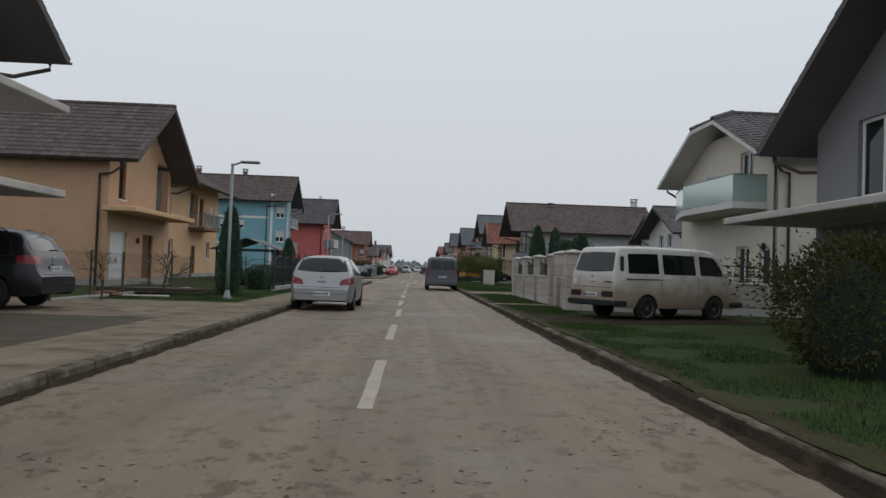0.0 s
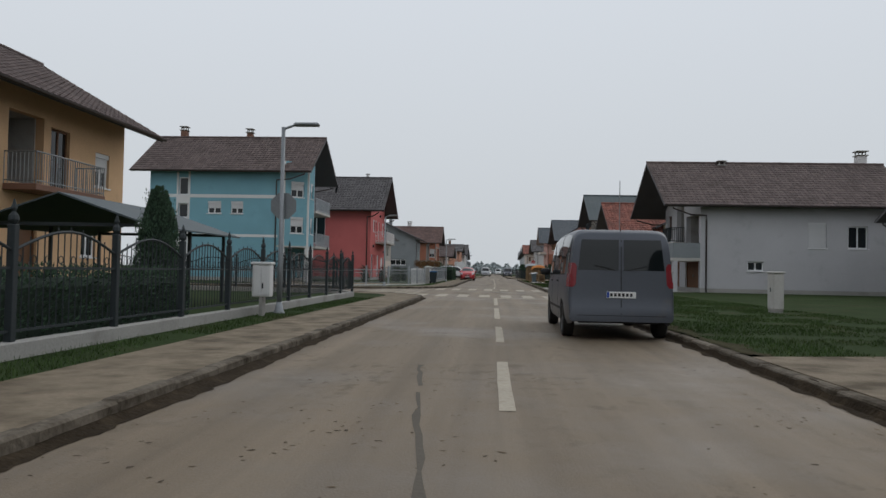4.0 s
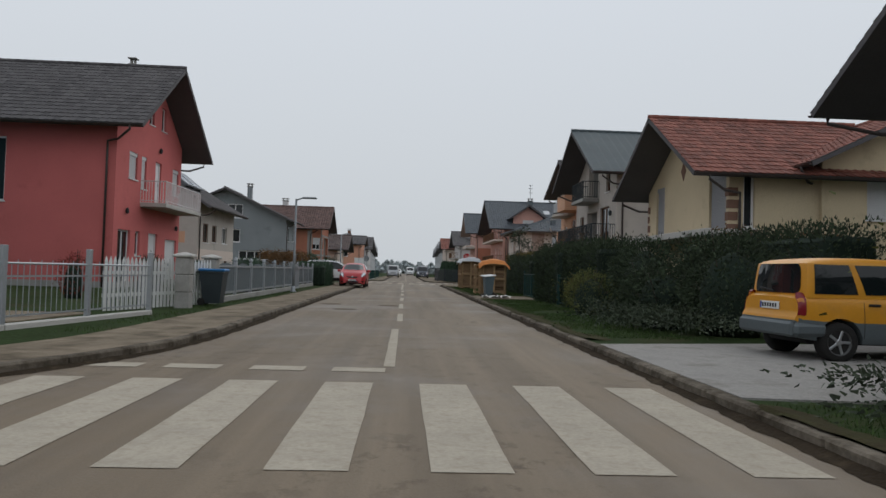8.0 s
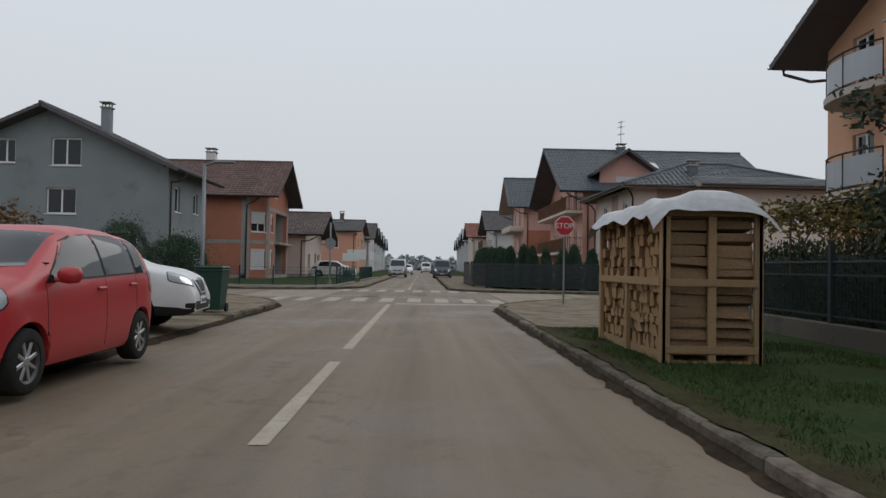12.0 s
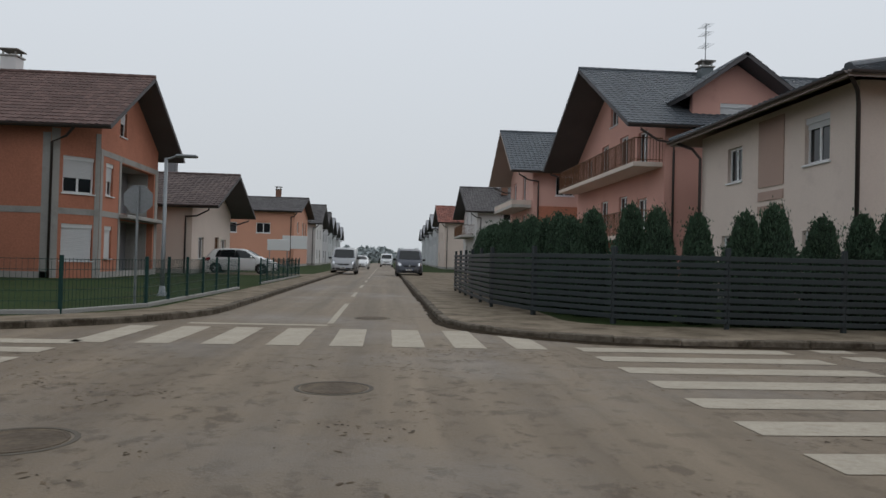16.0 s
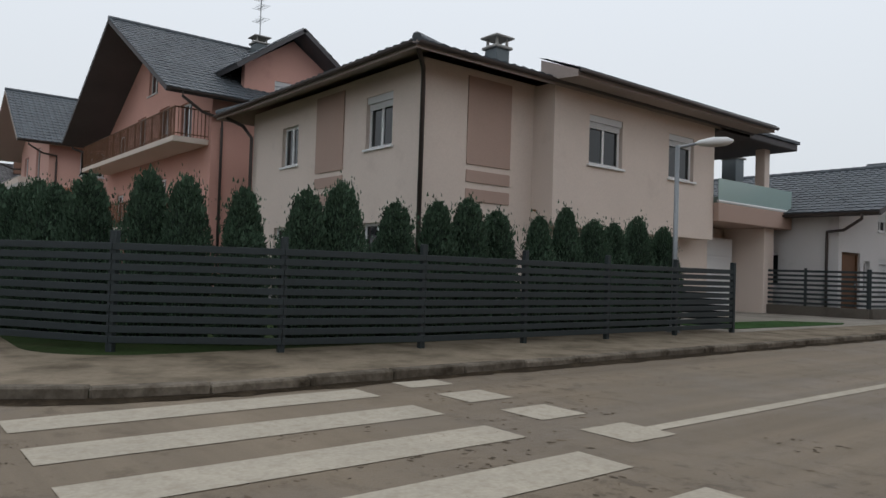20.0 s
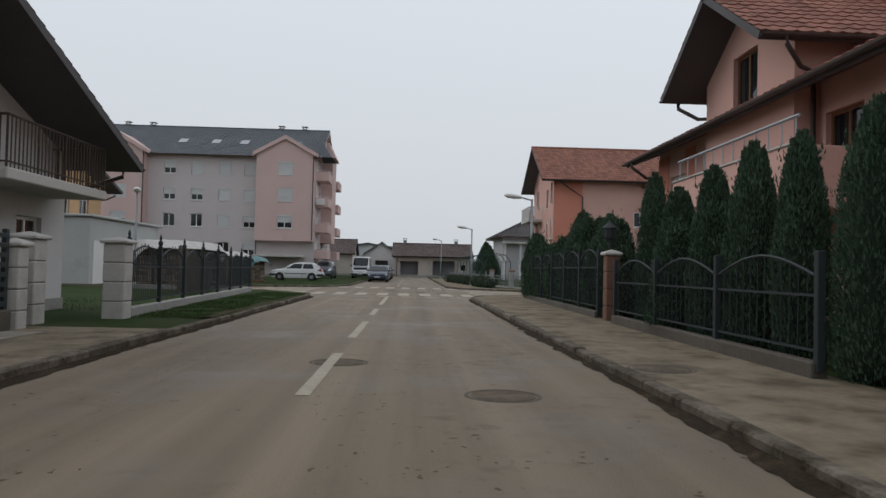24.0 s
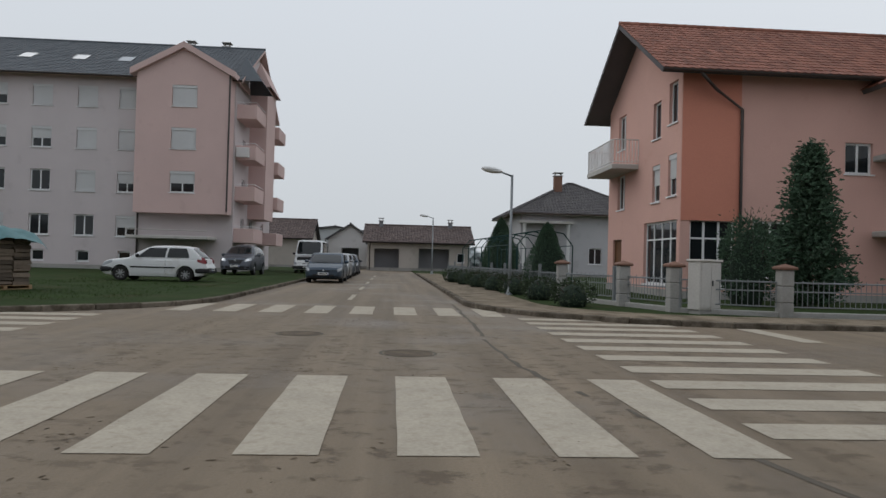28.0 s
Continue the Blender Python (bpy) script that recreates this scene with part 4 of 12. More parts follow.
def window(home, place, u0, u1, z0, z1, kind="w", frame_mat="white_pvc", sill="white_pvc"):
    """What stands in an opening. Kinds: w window, b half-closed blind, c closed shutter, d door, g garage door, o open recess, p patio door."""
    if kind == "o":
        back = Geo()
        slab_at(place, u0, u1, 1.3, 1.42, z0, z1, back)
        # dark whatever the house's plaster: the recess's shade put into the wall colour
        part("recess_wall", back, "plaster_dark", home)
        side = Geo()
        for u in (u0, u1):
            slab_at(place, u - 0.05, u + 0.05, 0.3, 1.3, z0, z1, side)
        slab_at(place, u0, u1, 0.3, 1.3, z0 - 0.1, z0, side)
        slab_at(place, u0, u1, 0.3, 1.3, z1, z1 + 0.1, side)
        part("recess_lining", side, "concrete", home)
        return
    if kind in "dg":
        g = Geo()
        name = "door" if kind == "d" else "garage_door"
        m = frame_mat
        slab_at(place, u0, u1, 0.14, 0.2, z0, z1, g)
        n = 2 if kind == "d" else 5
        d = part(name, g, m, home)
        for k in range(n):
            a, b = z0 + (z1 - z0) * k / n + 0.05, z0 + (z1 - z0) * (k + 1) / n - 0.05
            part("panel", slab_at(place, u0 + 0.1, u1 - 0.1, 0.125, 0.14, a, b), m, d)
        f = Geo()
        slab_at(place, u0, u0 + 0.07, 0.08, 0.2, z0, z1, f)
        slab_at(place, u1 - 0.07, u1, 0.08, 0.2, z0, z1, f)
        slab_at(place, u0, u1, 0.08, 0.2, z1 - 0.07, z1, f)
        part("frame", f, m, d)
        hg = Geo()
        hu = u1 - 0.16 if kind == "d" else (u0 + u1) / 2
        slab_at(place, hu - 0.02, hu + 0.02, 0.06, 0.12, z0 + 0.95, z0 + 1.1, hg)
        part("handle", hg, "grey_metal", d)
        return
    w = 0.075
    n = 4 if u1 - u0 > 2.2 else (3 if kind == "W" else (2 if u1 - u0 > 0.85 else 1))
    lights = []
    for k in range(n):
        a = u0 + w if k == 0 else u0 + (u1 - u0) * k / n + 0.04
        b = u1 - w if k == n - 1 else u0 + (u1 - u0) * (k + 1) / n - 0.04
        if kind == "W":
            zm = z0 + 0.72 * (z1 - z0)
            lights += [(a, b, z0 + w, zm - 0.03), (a, b, zm + 0.03, z1 - w)]
        else:
            lights.append((a, b, z0 + w, z1 - w))
    f = facade([(u0, z0), (u1, z0), (u1, z1), (u0, z1)], lights, lambda u, d, z: place(u, 0.11 + d, z), 0.07)
    ob = part("window", f, frame_mat, home)
    part("pane", slab_at(place, u0 + w, u1 - w, 0.14, 0.15, z0 + w, z1 - w), "blue_pane" if kind == "B" else "pane", ob)
    if kind in "bcCt":
        low = z0 if kind in "cC" else z0 + (0.42 if kind == "b" else 0.74) * (z1 - z0)
        part("shutter_box", slab_at(place, u0, u1, 0.03, 0.13, z1 - 0.17, z1), "grey_shutter" if kind == "C" else "shutter", ob)
        s, prof = Geo(), []
        k = z1 - 0.17
        while k > low + 0.04:
            prof += [(0.088, k), (0.075, k - 0.008), (0.075, k - 0.042), (0.088, k - 0.05)]
            k -= 0.055
        s.add([place(u, d, z) for d, z in prof for u in (u0 + 0.03, u1 - 0.03)], [(2 * i, 2 * i + 1, 2 * i + 3, 2 * i + 2) for i in range(len(prof) - 1)])
        part("roller_shutter", s, "grey_shutter" if kind == "C" else "shutter", ob)
    if kind in "wW" and (u1 - u0) > 0.7:
        n = 8
        for a, b in ((u0 + w, u0 + 0.3 * (u1 - u0)), (u1 - 0.3 * (u1 - u0), u1 - w)):
            pts = [place(a + (b - a) * i / n, 0.24 + 0.03 * (i % 2), z) for i in range(n + 1) for z in (z0 + 0.05, z1 - 0.05)]
            part("curtain", Geo().add(pts, [(2 * i, 2 * i + 2, 2 * i + 3, 2 * i + 1) for i in range(n)]), "white_paint", ob)
    if kind not in "p":
        part("sill", slab_at(place, u0 - 0.06, u1 + 0.06, -0.06, 0.1, z0 - 0.05, z0), sill, ob)


def tile_field(g, origin, across, up, width, length, normal, rnd, pitch=0.3, course=0.36):
    """Roof tiles on a slope as separate pieces: origin at the eave, across and up along the slope."""
    nu, nv = max(1, round(width / pitch)), max(1, round(length / course))
    pu, pv = width / nu, length / nv
    o, a, b, n = Vector(origin), Vector(across).normalized(), Vector(up).normalized(), Vector(normal).normalized()
    for j in range(nv):
        for i in range(nu):
            lift = 0.03 + rnd.uniform(-0.006, 0.006)
            c = o + a * (i * pu) + b * (j * pv - 0.03)
            e, w = pv + 0.02, pu * 0.985
            lo = [c + n * lift, c + a * (0.3 * w) + n * (lift + 0.028), c + a * (0.62 * w) + n * (lift + 0.004), c + a * w + n * lift]
            hi = [p + b * e - n * (lift - 0.004) for p in lo]
            bt = [p - n * 0.03 for p in lo]
            g.add(lo + hi + bt, [(0, 1, 5, 4), (1, 2, 6, 5), (2, 3, 7, 6), (8, 9, 1, 0), (9, 10, 2, 1), (10, 11, 3, 2)])


def chimney(home, x, y, z0, z1, w=0.55, m="plaster_white", cap="concrete"):
    g = Geo().cbox(x - w / 2, y - w / 2, z0, x + w / 2, y + w / 2, z1, c=0.02)
    ob = part("chimney", g, m, home)
    c = Geo().cbox(x - w / 2 - 0.07, y - w / 2 - 0.07, z1, x + w / 2 + 0.07, y + w / 2 + 0.07, z1 + 0.08, c=0.02)
    for sx in (-1, 1):
        for sy in (-1, 1):
            c.box(x + sx * w * 0.38 - 0.03, y + sy * w * 0.38 - 0.03, z1 + 0.08, x + sx * w * 0.38 + 0.03, y + sy * w * 0.38 + 0.03, z1 + 0.3)
    c.cbox(x - w / 2 - 0.1, y - w / 2 - 0.1, z1 + 0.3, x + w / 2 + 0.1, y + w / 2 + 0.1, z1 + 0.36, c=0.02)
    part("cap", c, cap, ob)


def gutter_line(home, a, b, drop=None, wall=None):
    """A half-round gutter from a to b; with drop, a downpipe that leads from there back to the wall and to the ground."""
    g = Geo()
    a, b = Vector(a), Vector(b)
    d = (b - a).normalized()
    s = d.cross(Vector((0, 0, 1)))
    n, r = 6, 0.075
    ring = [(math.cos(math.pi * k / n + math.pi), math.sin(math.pi * k / n + math.pi)) for k in range(n + 1)]
    vs = [p + s * (c * r) + Vector((0, 0, q * r)) for p in (a, b) for c, q in ring] + [p + s * (c * (r - 0.012)) + Vector((0, 0, q * (r - 0.012))) for p in (a, b) for c, q in ring]
    m = n + 1
    g.add(vs, [(k, k + 1, m + k + 1, m + k) for k in range(n)] + [(2 * m + k, 3 * m + k, 3 * m + k + 1, 2 * m + k + 1) for k in range(n)])
    part("gutter", g, "gutter", home)
    if drop is not None:
        p0, p1 = Vector(drop), Vector(wall)
        t = Geo().tube([p0, p0 - Vector((0, 0, 0.15)), p0.lerp(p1, 0.5) - Vector((0, 0, 0.25)), p1 - Vector((0, 0, 0.05)), p1 - Vector((0, 0, 0.4)), (p1.x, p1.y, 0.12)], 0.05, 8)
        part("downpipe", t, "gutter", home, smooth=True)


def roof_plane(home, corners, tile, rnd, soffit="soffit", thick=0.16, tiled=True):
    """One roof slope: corners eave-left, eave-right, ridge-right, ridge-left on its top; a slab with tiles on it."""
    p = [Vector(c) for c in corners]
    nrm = (p[1] - p[0]).cross(p[3] - p[0]).normalized()
    if nrm.z < 0:
        nrm = -nrm
    g = Geo()
    low = [q - nrm * thick for q in p]
    g.add(p + low, [(0, 1, 2, 3), (7, 6, 5, 4), (0, 4, 5, 1), (1, 5, 6, 2), (2, 6, 7, 3), (3, 7, 4, 0)])
    r = part("roof", g, soffit, home)
    if tiled:
        t = Geo()
        tile_field(t, p[0] + nrm * 0.004, p[1] - p[0], p[3] - p[0], (p[1] - p[0]).length, (p[3] - p[0]).length, nrm, rnd)
        part("tiling", t, tile, r, kind="stuff")
    else:
        t = Geo()
        ln = (p[1] - p[0]).length
        n = max(2, round(ln / 0.5))
        for k in range(n):
            a0, a1 = p[0].lerp(p[1], k / n) + nrm * 0.01, p[3].lerp(p[2], k / n) + nrm * 0.01
            b0, b1 = p[0].lerp(p[1], (k + 1) / n - 0.03) + nrm * 0.01, p[3].lerp(p[2], (k + 1) / n - 0.03) + nrm * 0.01
            c0, c1 = p[0].lerp(p[1], (k + 0.97) / n) + nrm * 0.05, p[3].lerp(p[2], (k + 0.97) / n) + nrm * 0.05
            t.add([a0, b0, b1, a1, c0, c1], [(0, 1, 2, 3), (1, 4, 5, 2)])
        part("sheet_metal", t, tile, r, kind="stuff")
    return nrm


def ridge_caps(home, a, b, m):
    g = Geo()
    a, b = Vector(a), Vector(b)
    d = (b - a)
    n = max(1, round(d.length / 0.4))
    for k in range(n):
        p, q = a + d * (k / n), a + d * ((k + 1.05) / n)
        g.tube([p + Vector((0, 0, 0.0)), q + Vector((0, 0, 0.012))], 0.105, 8)
    part("ridge_capping", g, m, home, kind="stuff")


def house(name, label, X, Y, rot, W, D, E, R, wall, tile, of=1.1, ob=0.5, os=0.8, front=(), left=(), right=(), back=(),
          ridge="front", soffit="soffit", tiled=True, frame_mat="white_pvc", pipes=True, back_wall=None, hip=False, front_wall=None, clipped=0.0, canted=0.0):
    """A house: local x along its front, y into its depth. E: height of the roof's lower edge, R: of its ridge."""
    home = thing(name, label, "house", pose(X, Y, 0, 0, 0, rot), "houses along the street")
    rnd = random.Random(round(X * 13 + Y * 7))
    half = W / 2 + os if ridge == "front" else (D + of + ob) / 2
    slope = (R - E) / half
    f = lambda u, d, z: (u, d, z)
    bk = lambda u, d, z: (-u, D - d, z)
    lf = lambda u, d, z: (-W / 2 + d, D - u, z)
    rt = lambda u, d, z: (W / 2 - d, u, z)
    if hip:
        hw = hf = E + os * slope * 0 - 0.14 + 0.0
        hw = E + 0.02
        flat_f = [(-W / 2, 0), (W / 2, 0), (W / 2, hw), (-W / 2, hw)]
        flat_s = [(0, 0), (D, 0), (D, hw), (0, hw)]
        outl = {"front": flat_f, "back": flat_f, "left": flat_s, "right": flat_s}
    elif ridge == "front":
        hw = E + os * slope - 0.17
        gab = [(-W / 2, 0), (W / 2, 0), (W / 2, hw), (0, R - 0.2), (-W / 2, hw)]
        if clipped:
            gab = [(-W / 2, 0), (W / 2, 0), (W / 2, hw), (half - (clipped - 0.2 - E) / slope, clipped - 0.4), (-half + (clipped - 0.2 - E) / slope, clipped - 0.4), (-W / 2, hw)]
        sid = [(0, 0), (D, 0), (D, hw), (0, hw)]
        outl = {"front": gab, "back": gab, "left": sid, "right": sid}
        if canted:
            outl["front"] = [(-W / 2 + canted, 0), (W / 2, 0), (W / 2, hw), (0, R - 0.2), (-W / 2 + canted, hw + (R - 0.2 - hw) * canted * 2 / W)]
            outl["left"] = [(0, 0), (D - canted + 0.3, 0), (D - canted + 0.3, hw), (0, hw)]
    else:
        hf, hb = E + of * slope - 0.17, E + ob * slope - 0.17
        mid = half - of
        fr = [(-W / 2, 0), (W / 2, 0), (W / 2, hf), (-W / 2, hf)]
        bkp = [(-W / 2, 0), (W / 2, 0), (W / 2, hb), (-W / 2, hb)]
        rs = [(0, 0), (D, 0), (D, hb), (mid, R - 0.2), (0, hf)]
        ls = [(0, 0), (D, 0), (D, hf), (D - mid, R - 0.2), (0, hb)]
        outl = {"front": fr, "back": bkp, "left": ls, "right": rs}
    for key, place, holes in (("front", f, front), ("back", bk, back), ("left", lf, left), ("right", rt, right)):
        if key == "left":
            holes = [(D - h[1], D - h[0], *h[2:]) for h in holes]
        o = outl[key]
        hs = [tuple(h[:4]) for h in holes if h[2] >= 0]
        if key in ("left", "right"):
            o = trim_ends(o)
        part("wall", facade(o, hs, place), front_wall if key == "front" and front_wall else wall, home)
        for h in holes:
            k = h[4] if len(h) > 4 else "w"
            m = h[5] if len(h) > 5 else ("brown_wood" if k == "d" else frame_mat)
            window(home, place, *h[:4], kind=k, frame_mat=m)
    part("floor", Geo().box(-W / 2 + 0.31 + canted, 0.31, -0.02, W / 2 - 0.31, D - 0.31, 0.05), "concrete", home)
    part("plinth", Geo().box(-W / 2 - 0.03 + canted, -0.03, -0.02, W / 2 + 0.03, 0.0, 0.35).box(-W / 2 - 0.03, canted, -0.02, -W / 2, D, 0.35).box(W / 2, 0, -0.02, W / 2 + 0.03, D, 0.35), "concrete", home)
    y0, y1 = -of, D + ob
    if hip:
        x0, x1 = -W / 2 - os, W / 2 + os
        run = min(x1 - x0, y1 - y0) / 2
        long_x = (x1 - x0) > (y1 - y0)
        ym = (y0 + y1) / 2
        xm = (x0 + x1) / 2
        ra = (x0 + run, ym, R) if long_x else (xm, y0 + run, R)
        rb = (x1 - run, ym, R) if long_x else (xm, y1 - run, R)
        hip_roof(home, [(x0, y0, E), (x1, y0, E), (x1, y1, E), (x0, y1, E)], ra, rb, long_x, tile, soffit, rnd)
        gutter_line(home, (x0, y0 - 0.06, E - 0.03), (x1, y0 - 0.06, E - 0.03))
        gutter_line(home, (x0 - 0.06, y1, E - 0.03), (x0 - 0.06, y0, E - 0.03))
        gutter_line(home, (x1 + 0.06, y0, E - 0.03), (x1 + 0.06, y1, E - 0.03))
    elif ridge == "front":
        x = W / 2 + os
        yr = y0 + (1.3 if clipped else 0)
        roof_plane(home, [(-x, y1, E), (-x, yr, E), (0, yr, R), (0, y1, R)], tile, rnd, soffit, tiled=tiled)
        roof_plane(home, [(x, yr, E), (x, y1, E), (0, y1, R), (0, yr, R)], tile, rnd, soffit, tiled=tiled)
        ridge_caps(home, (0, yr, R + 0.02), (0, y1, R + 0.02), tile)
        if clipped:
            xe = half - (clipped - E) / slope
            sl, tl = Geo(), Geo()
            course_face(sl, tl, Vector((-x, yr, E)), Vector((-x, y0, E)), Vector((-xe, y0, clipped)), Vector((0, yr, R)), rnd)
            course_face(sl, tl, Vector((x, y0, E)), Vector((x, yr, E)), Vector((0, yr, R)), Vector((xe, y0, clipped)), rnd)
            course_face(sl, tl, Vector((-xe, y0, clipped)), Vector((xe, y0, clipped)), Vector((0, yr, R)), None, rnd)
            rr = part("roof", sl, soffit, home)
            part("tiling", tl, tile, rr, kind="stuff")
            for s in (-1, 1):
                ridge_caps(home, (s * xe, y0, clipped + 0.05), (0, yr, R + 0.05), tile)
        for s in (-1, 1):
            a, b = (s * (x + 0.06), y0, E - 0.04), (s * (x + 0.06), y1, E - 0.04)
            if pipes:
                gutter_line(home, a, b, (s * (x + 0.06), y0 + 0.5, E - 0.1), (s * (W / 2 + 0.07), 0.35, E - 0.55))
            else:
                gutter_line(home, a, b)
    else:
        x = W / 2 + os
        ym = (y0 + y1) / 2
        roof_plane(home, [(-x, y0, E), (x, y0, E), (x, ym, R), (-x, ym, R)], tile, rnd, soffit, tiled=tiled)
        roof_plane(home, [(x, y1, E), (-x, y1, E), (-x, ym, R), (x, ym, R)], tile, rnd, soffit, tiled=tiled)
        ridge_caps(home, (-x, ym, R + 0.02), (x, ym, R + 0.02), tile)
        a, b = (-x, y0 - 0.06, E - 0.04), (x, y0 - 0.06, E - 0.04)
        gutter_line(home, a, b, (-W / 2 + 0.3, y0 - 0.06, E - 0.1), (-W / 2 + 0.25, -0.07, E - 0.55))
        gutter_line(home, (x, y1 + 0.06, E - 0.04), (-x, y1 + 0.06, E - 0.04))
    return home


def hip_roof(home, eave, ra, rb, long_x, tile, soffit, rnd):
    """A hipped roof over four eave corners with the ridge from ra to rb."""
    c = [Vector(p) for p in eave]
    ra, rb = Vector(ra), Vector(rb)
    faces = [(c[0], c[1], rb, ra), (c[1], c[2], rb, None), (c[2], c[3], ra, rb), (c[3], c[0], ra, None)] if long_x else \
            [(c[0], c[1], ra, None), (c[1], c[2], rb, ra), (c[2], c[3], rb, None), (c[3], c[0], ra, rb)]
    slab, tiles = Geo(), Geo()
    for a, b, p, q in faces:
        course_face(slab, tiles, a, b, p, q, rnd)
    r = part("roof", slab, soffit, home)
    part("tiling", tiles, tile, r, kind="stuff")
    for a, b in ((c[0], ra if long_x else ra), (c[1], rb if long_x else ra), (c[2], rb), (c[3], ra if long_x else rb), (ra, rb)):
        ridge_caps(home, a + Vector((0, 0, 0.06)), b + Vector((0, 0, 0.06)), tile)


def course_face(slab, tiles, a, b, p, q, rnd):
    """One roof face from the eave a-b up to p (and q), with rows of tiles cut off at the hips."""
    for _ in (0,):
        pts = [a, b, p] + ([q] if q is not None else [])
        n = len(pts)
        slab.add(pts + [v - Vector((0, 0, 0.16)) for v in pts], [tuple(range(n)), tuple(reversed(range(n, 2 * n)))] + [(i, (i + 1) % n, n + (i + 1) % n, n + i) for i in range(n)])
        # courses, each a row of tiles cut off at the hips
        top = p if q is None else q
        nrm = (b - a).cross(p - a).normalized()
        if nrm.z < 0:
            nrm = -nrm
        u = (b - a).normalized()
        up = nrm.cross(u)
        if up.z < 0:
            up = -up
        ln = (p - a).dot(up)
        nv = max(1, round(ln / 0.36))
        for j in range(nv):
            s = j / nv
            lo = a.lerp(top if q is not None else p, s)
            hi_ = b.lerp(p, s)
            lo2 = a.lerp(top if q is not None else p, min(1, (j + 1) / nv))
            hi2 = b.lerp(p, min(1, (j + 1) / nv))
            wd = (hi_ - lo).dot(u)
            k = max(1, round(wd / 0.3))
            for i in range(k):
                f0, f1 = i / k, (i + 0.985) / k
                lift = nrm * (0.04 + rnd.uniform(-0.006, 0.006))
                A, B = lo.lerp(hi_, f0) + lift, lo.lerp(hi_, f1) + lift
                mid = A.lerp(B, 0.35) + nrm * 0.028
                C, D_ = lo2.lerp(hi2, f1) + nrm * 0.01, lo2.lerp(hi2, f0) + nrm * 0.01
                mid2 = D_.lerp(C, 0.35) + nrm * 0.028
                tiles.add([A, mid, B, C, mid2, D_, A - nrm * 0.04, mid - nrm * 0.06, B - nrm * 0.04], [(0, 1, 4, 5), (1, 2, 3, 4), (6, 7, 1, 0), (7, 8, 2, 1)])


def railing(parent, pts, h=1.0, bars=0.13, m="dark_metal", z=0.0, r=0.014, curl=False):
    """Posts with handrail and upright bars along a line of points on one level."""
    for a, b in zip(pts, pts[1:]):
        a, b = Vector((*a, z)), Vector((*b, z))
        ln = (b - a).length
        up = Vector((0, 0, h))
        part("handrail", Geo().tube([a + up, b + up], 0.025, 6), m, parent)
        part("bottom_rail", Geo().tube([a + Vector((0, 0, 0.1)), b + Vector((0, 0, 0.1))], 0.018, 6), m, parent)
        n = max(1, round(ln / bars))
        for k in range(n + 1):
            p = a.lerp(b, k / n)
            part("baluster", Geo().tube([p, p + up], r if k % 8 else 0.022, 5), m, parent)


def balcony(home, x0, x1, y0, y1, z, kind="bars", m="dark_metal", slab="concrete_light", h=1.0, wall_mat="plaster_white", thick=0.2):
    """A balcony before the house's front (y0 < 0), its floor's underside at z."""
    part("balcony_slab", Geo().cbox(x0, y0, z, x1, y1, z + thick, c=0.02), slab, home)
    t = z + thick
    if kind == "bars":
        holder = part("balcony_railing", Geo().tube([(x0 + 0.05, y0 + 0.05, t), (x0 + 0.05, y0 + 0.05, t + h)], 0.022, 6), m, home)
        railing(holder, [(x0 + 0.05, y1), (x0 + 0.05, y0 + 0.05), (x1 - 0.05, y0 + 0.05), (x1 - 0.05, y1)], h, m=m, z=t)
    elif kind == "solid":
        g = Geo().cbox(x0, y0, t, x1, y0 + 0.12, t + h, c=0.015).cbox(x0, y0 + 0.12, t, x0 + 0.12, y1, t + h, c=0.015).cbox(x1 - 0.12, y0 + 0.12, t, x1, y1, t + h, c=0.015)
        p = part("parapet", g, wall_mat, home)
        part("coping", Geo().cbox(x0 - 0.03, y0 - 0.03, t + h, x1 + 0.03, y0 + 0.15, t + h + 0.05, c=0.015), "concrete_light", p)
    elif kind == "glass":
        g = Geo().box(x0, y0, t, x1, y0 + 0.02, t + h).box(x0, y0 + 0.02, t, x0 + 0.02, y1, t + h).box(x1 - 0.02, y0 + 0.02, t, x1, y1, t + h)
        p = part("glass_panel", g, "balcony_glass", home)
        part("handrail", Geo().tube([(x0, y1, t + h), (x0, y0, t + h), (x1, y0, t + h), (x1, y1, t + h)], 0.022, 6), "grey_metal", p)

# ---------------------------------------------------------------- houses on the west side of the long street


def facet(home, p, q, z0, z1, holes, wall, thick=0.2, kinds=None, name="bay_wall"):
    """A wall from p to q in the house's plan, with windows in it; inwards is to the left of p to q."""
    p, q = Vector((*p, 0)), Vector((*q, 0))
    u = (q - p).normalized()
    inn = Vector((-u.y, u.x, 0))
    ln = (q - p).length
    place = lambda a, d, z: tuple(p + u * a + inn * d + Vector((0, 0, z)))
    part(name, facade([(0, z0), (ln, z0), (ln, z1), (0, z1)], [h[:4] for h in holes], place, thick), wall, home)
    for h in holes:
        window(home, place, *h[:4], kind=h[4] if len(h) > 4 else "w")


def band(home, x0, y0, z0, x1, y1, z1, m, name="trim"):
    return part(name, Geo().box(x0, y0, z0, x1, y1, z1), m, home)


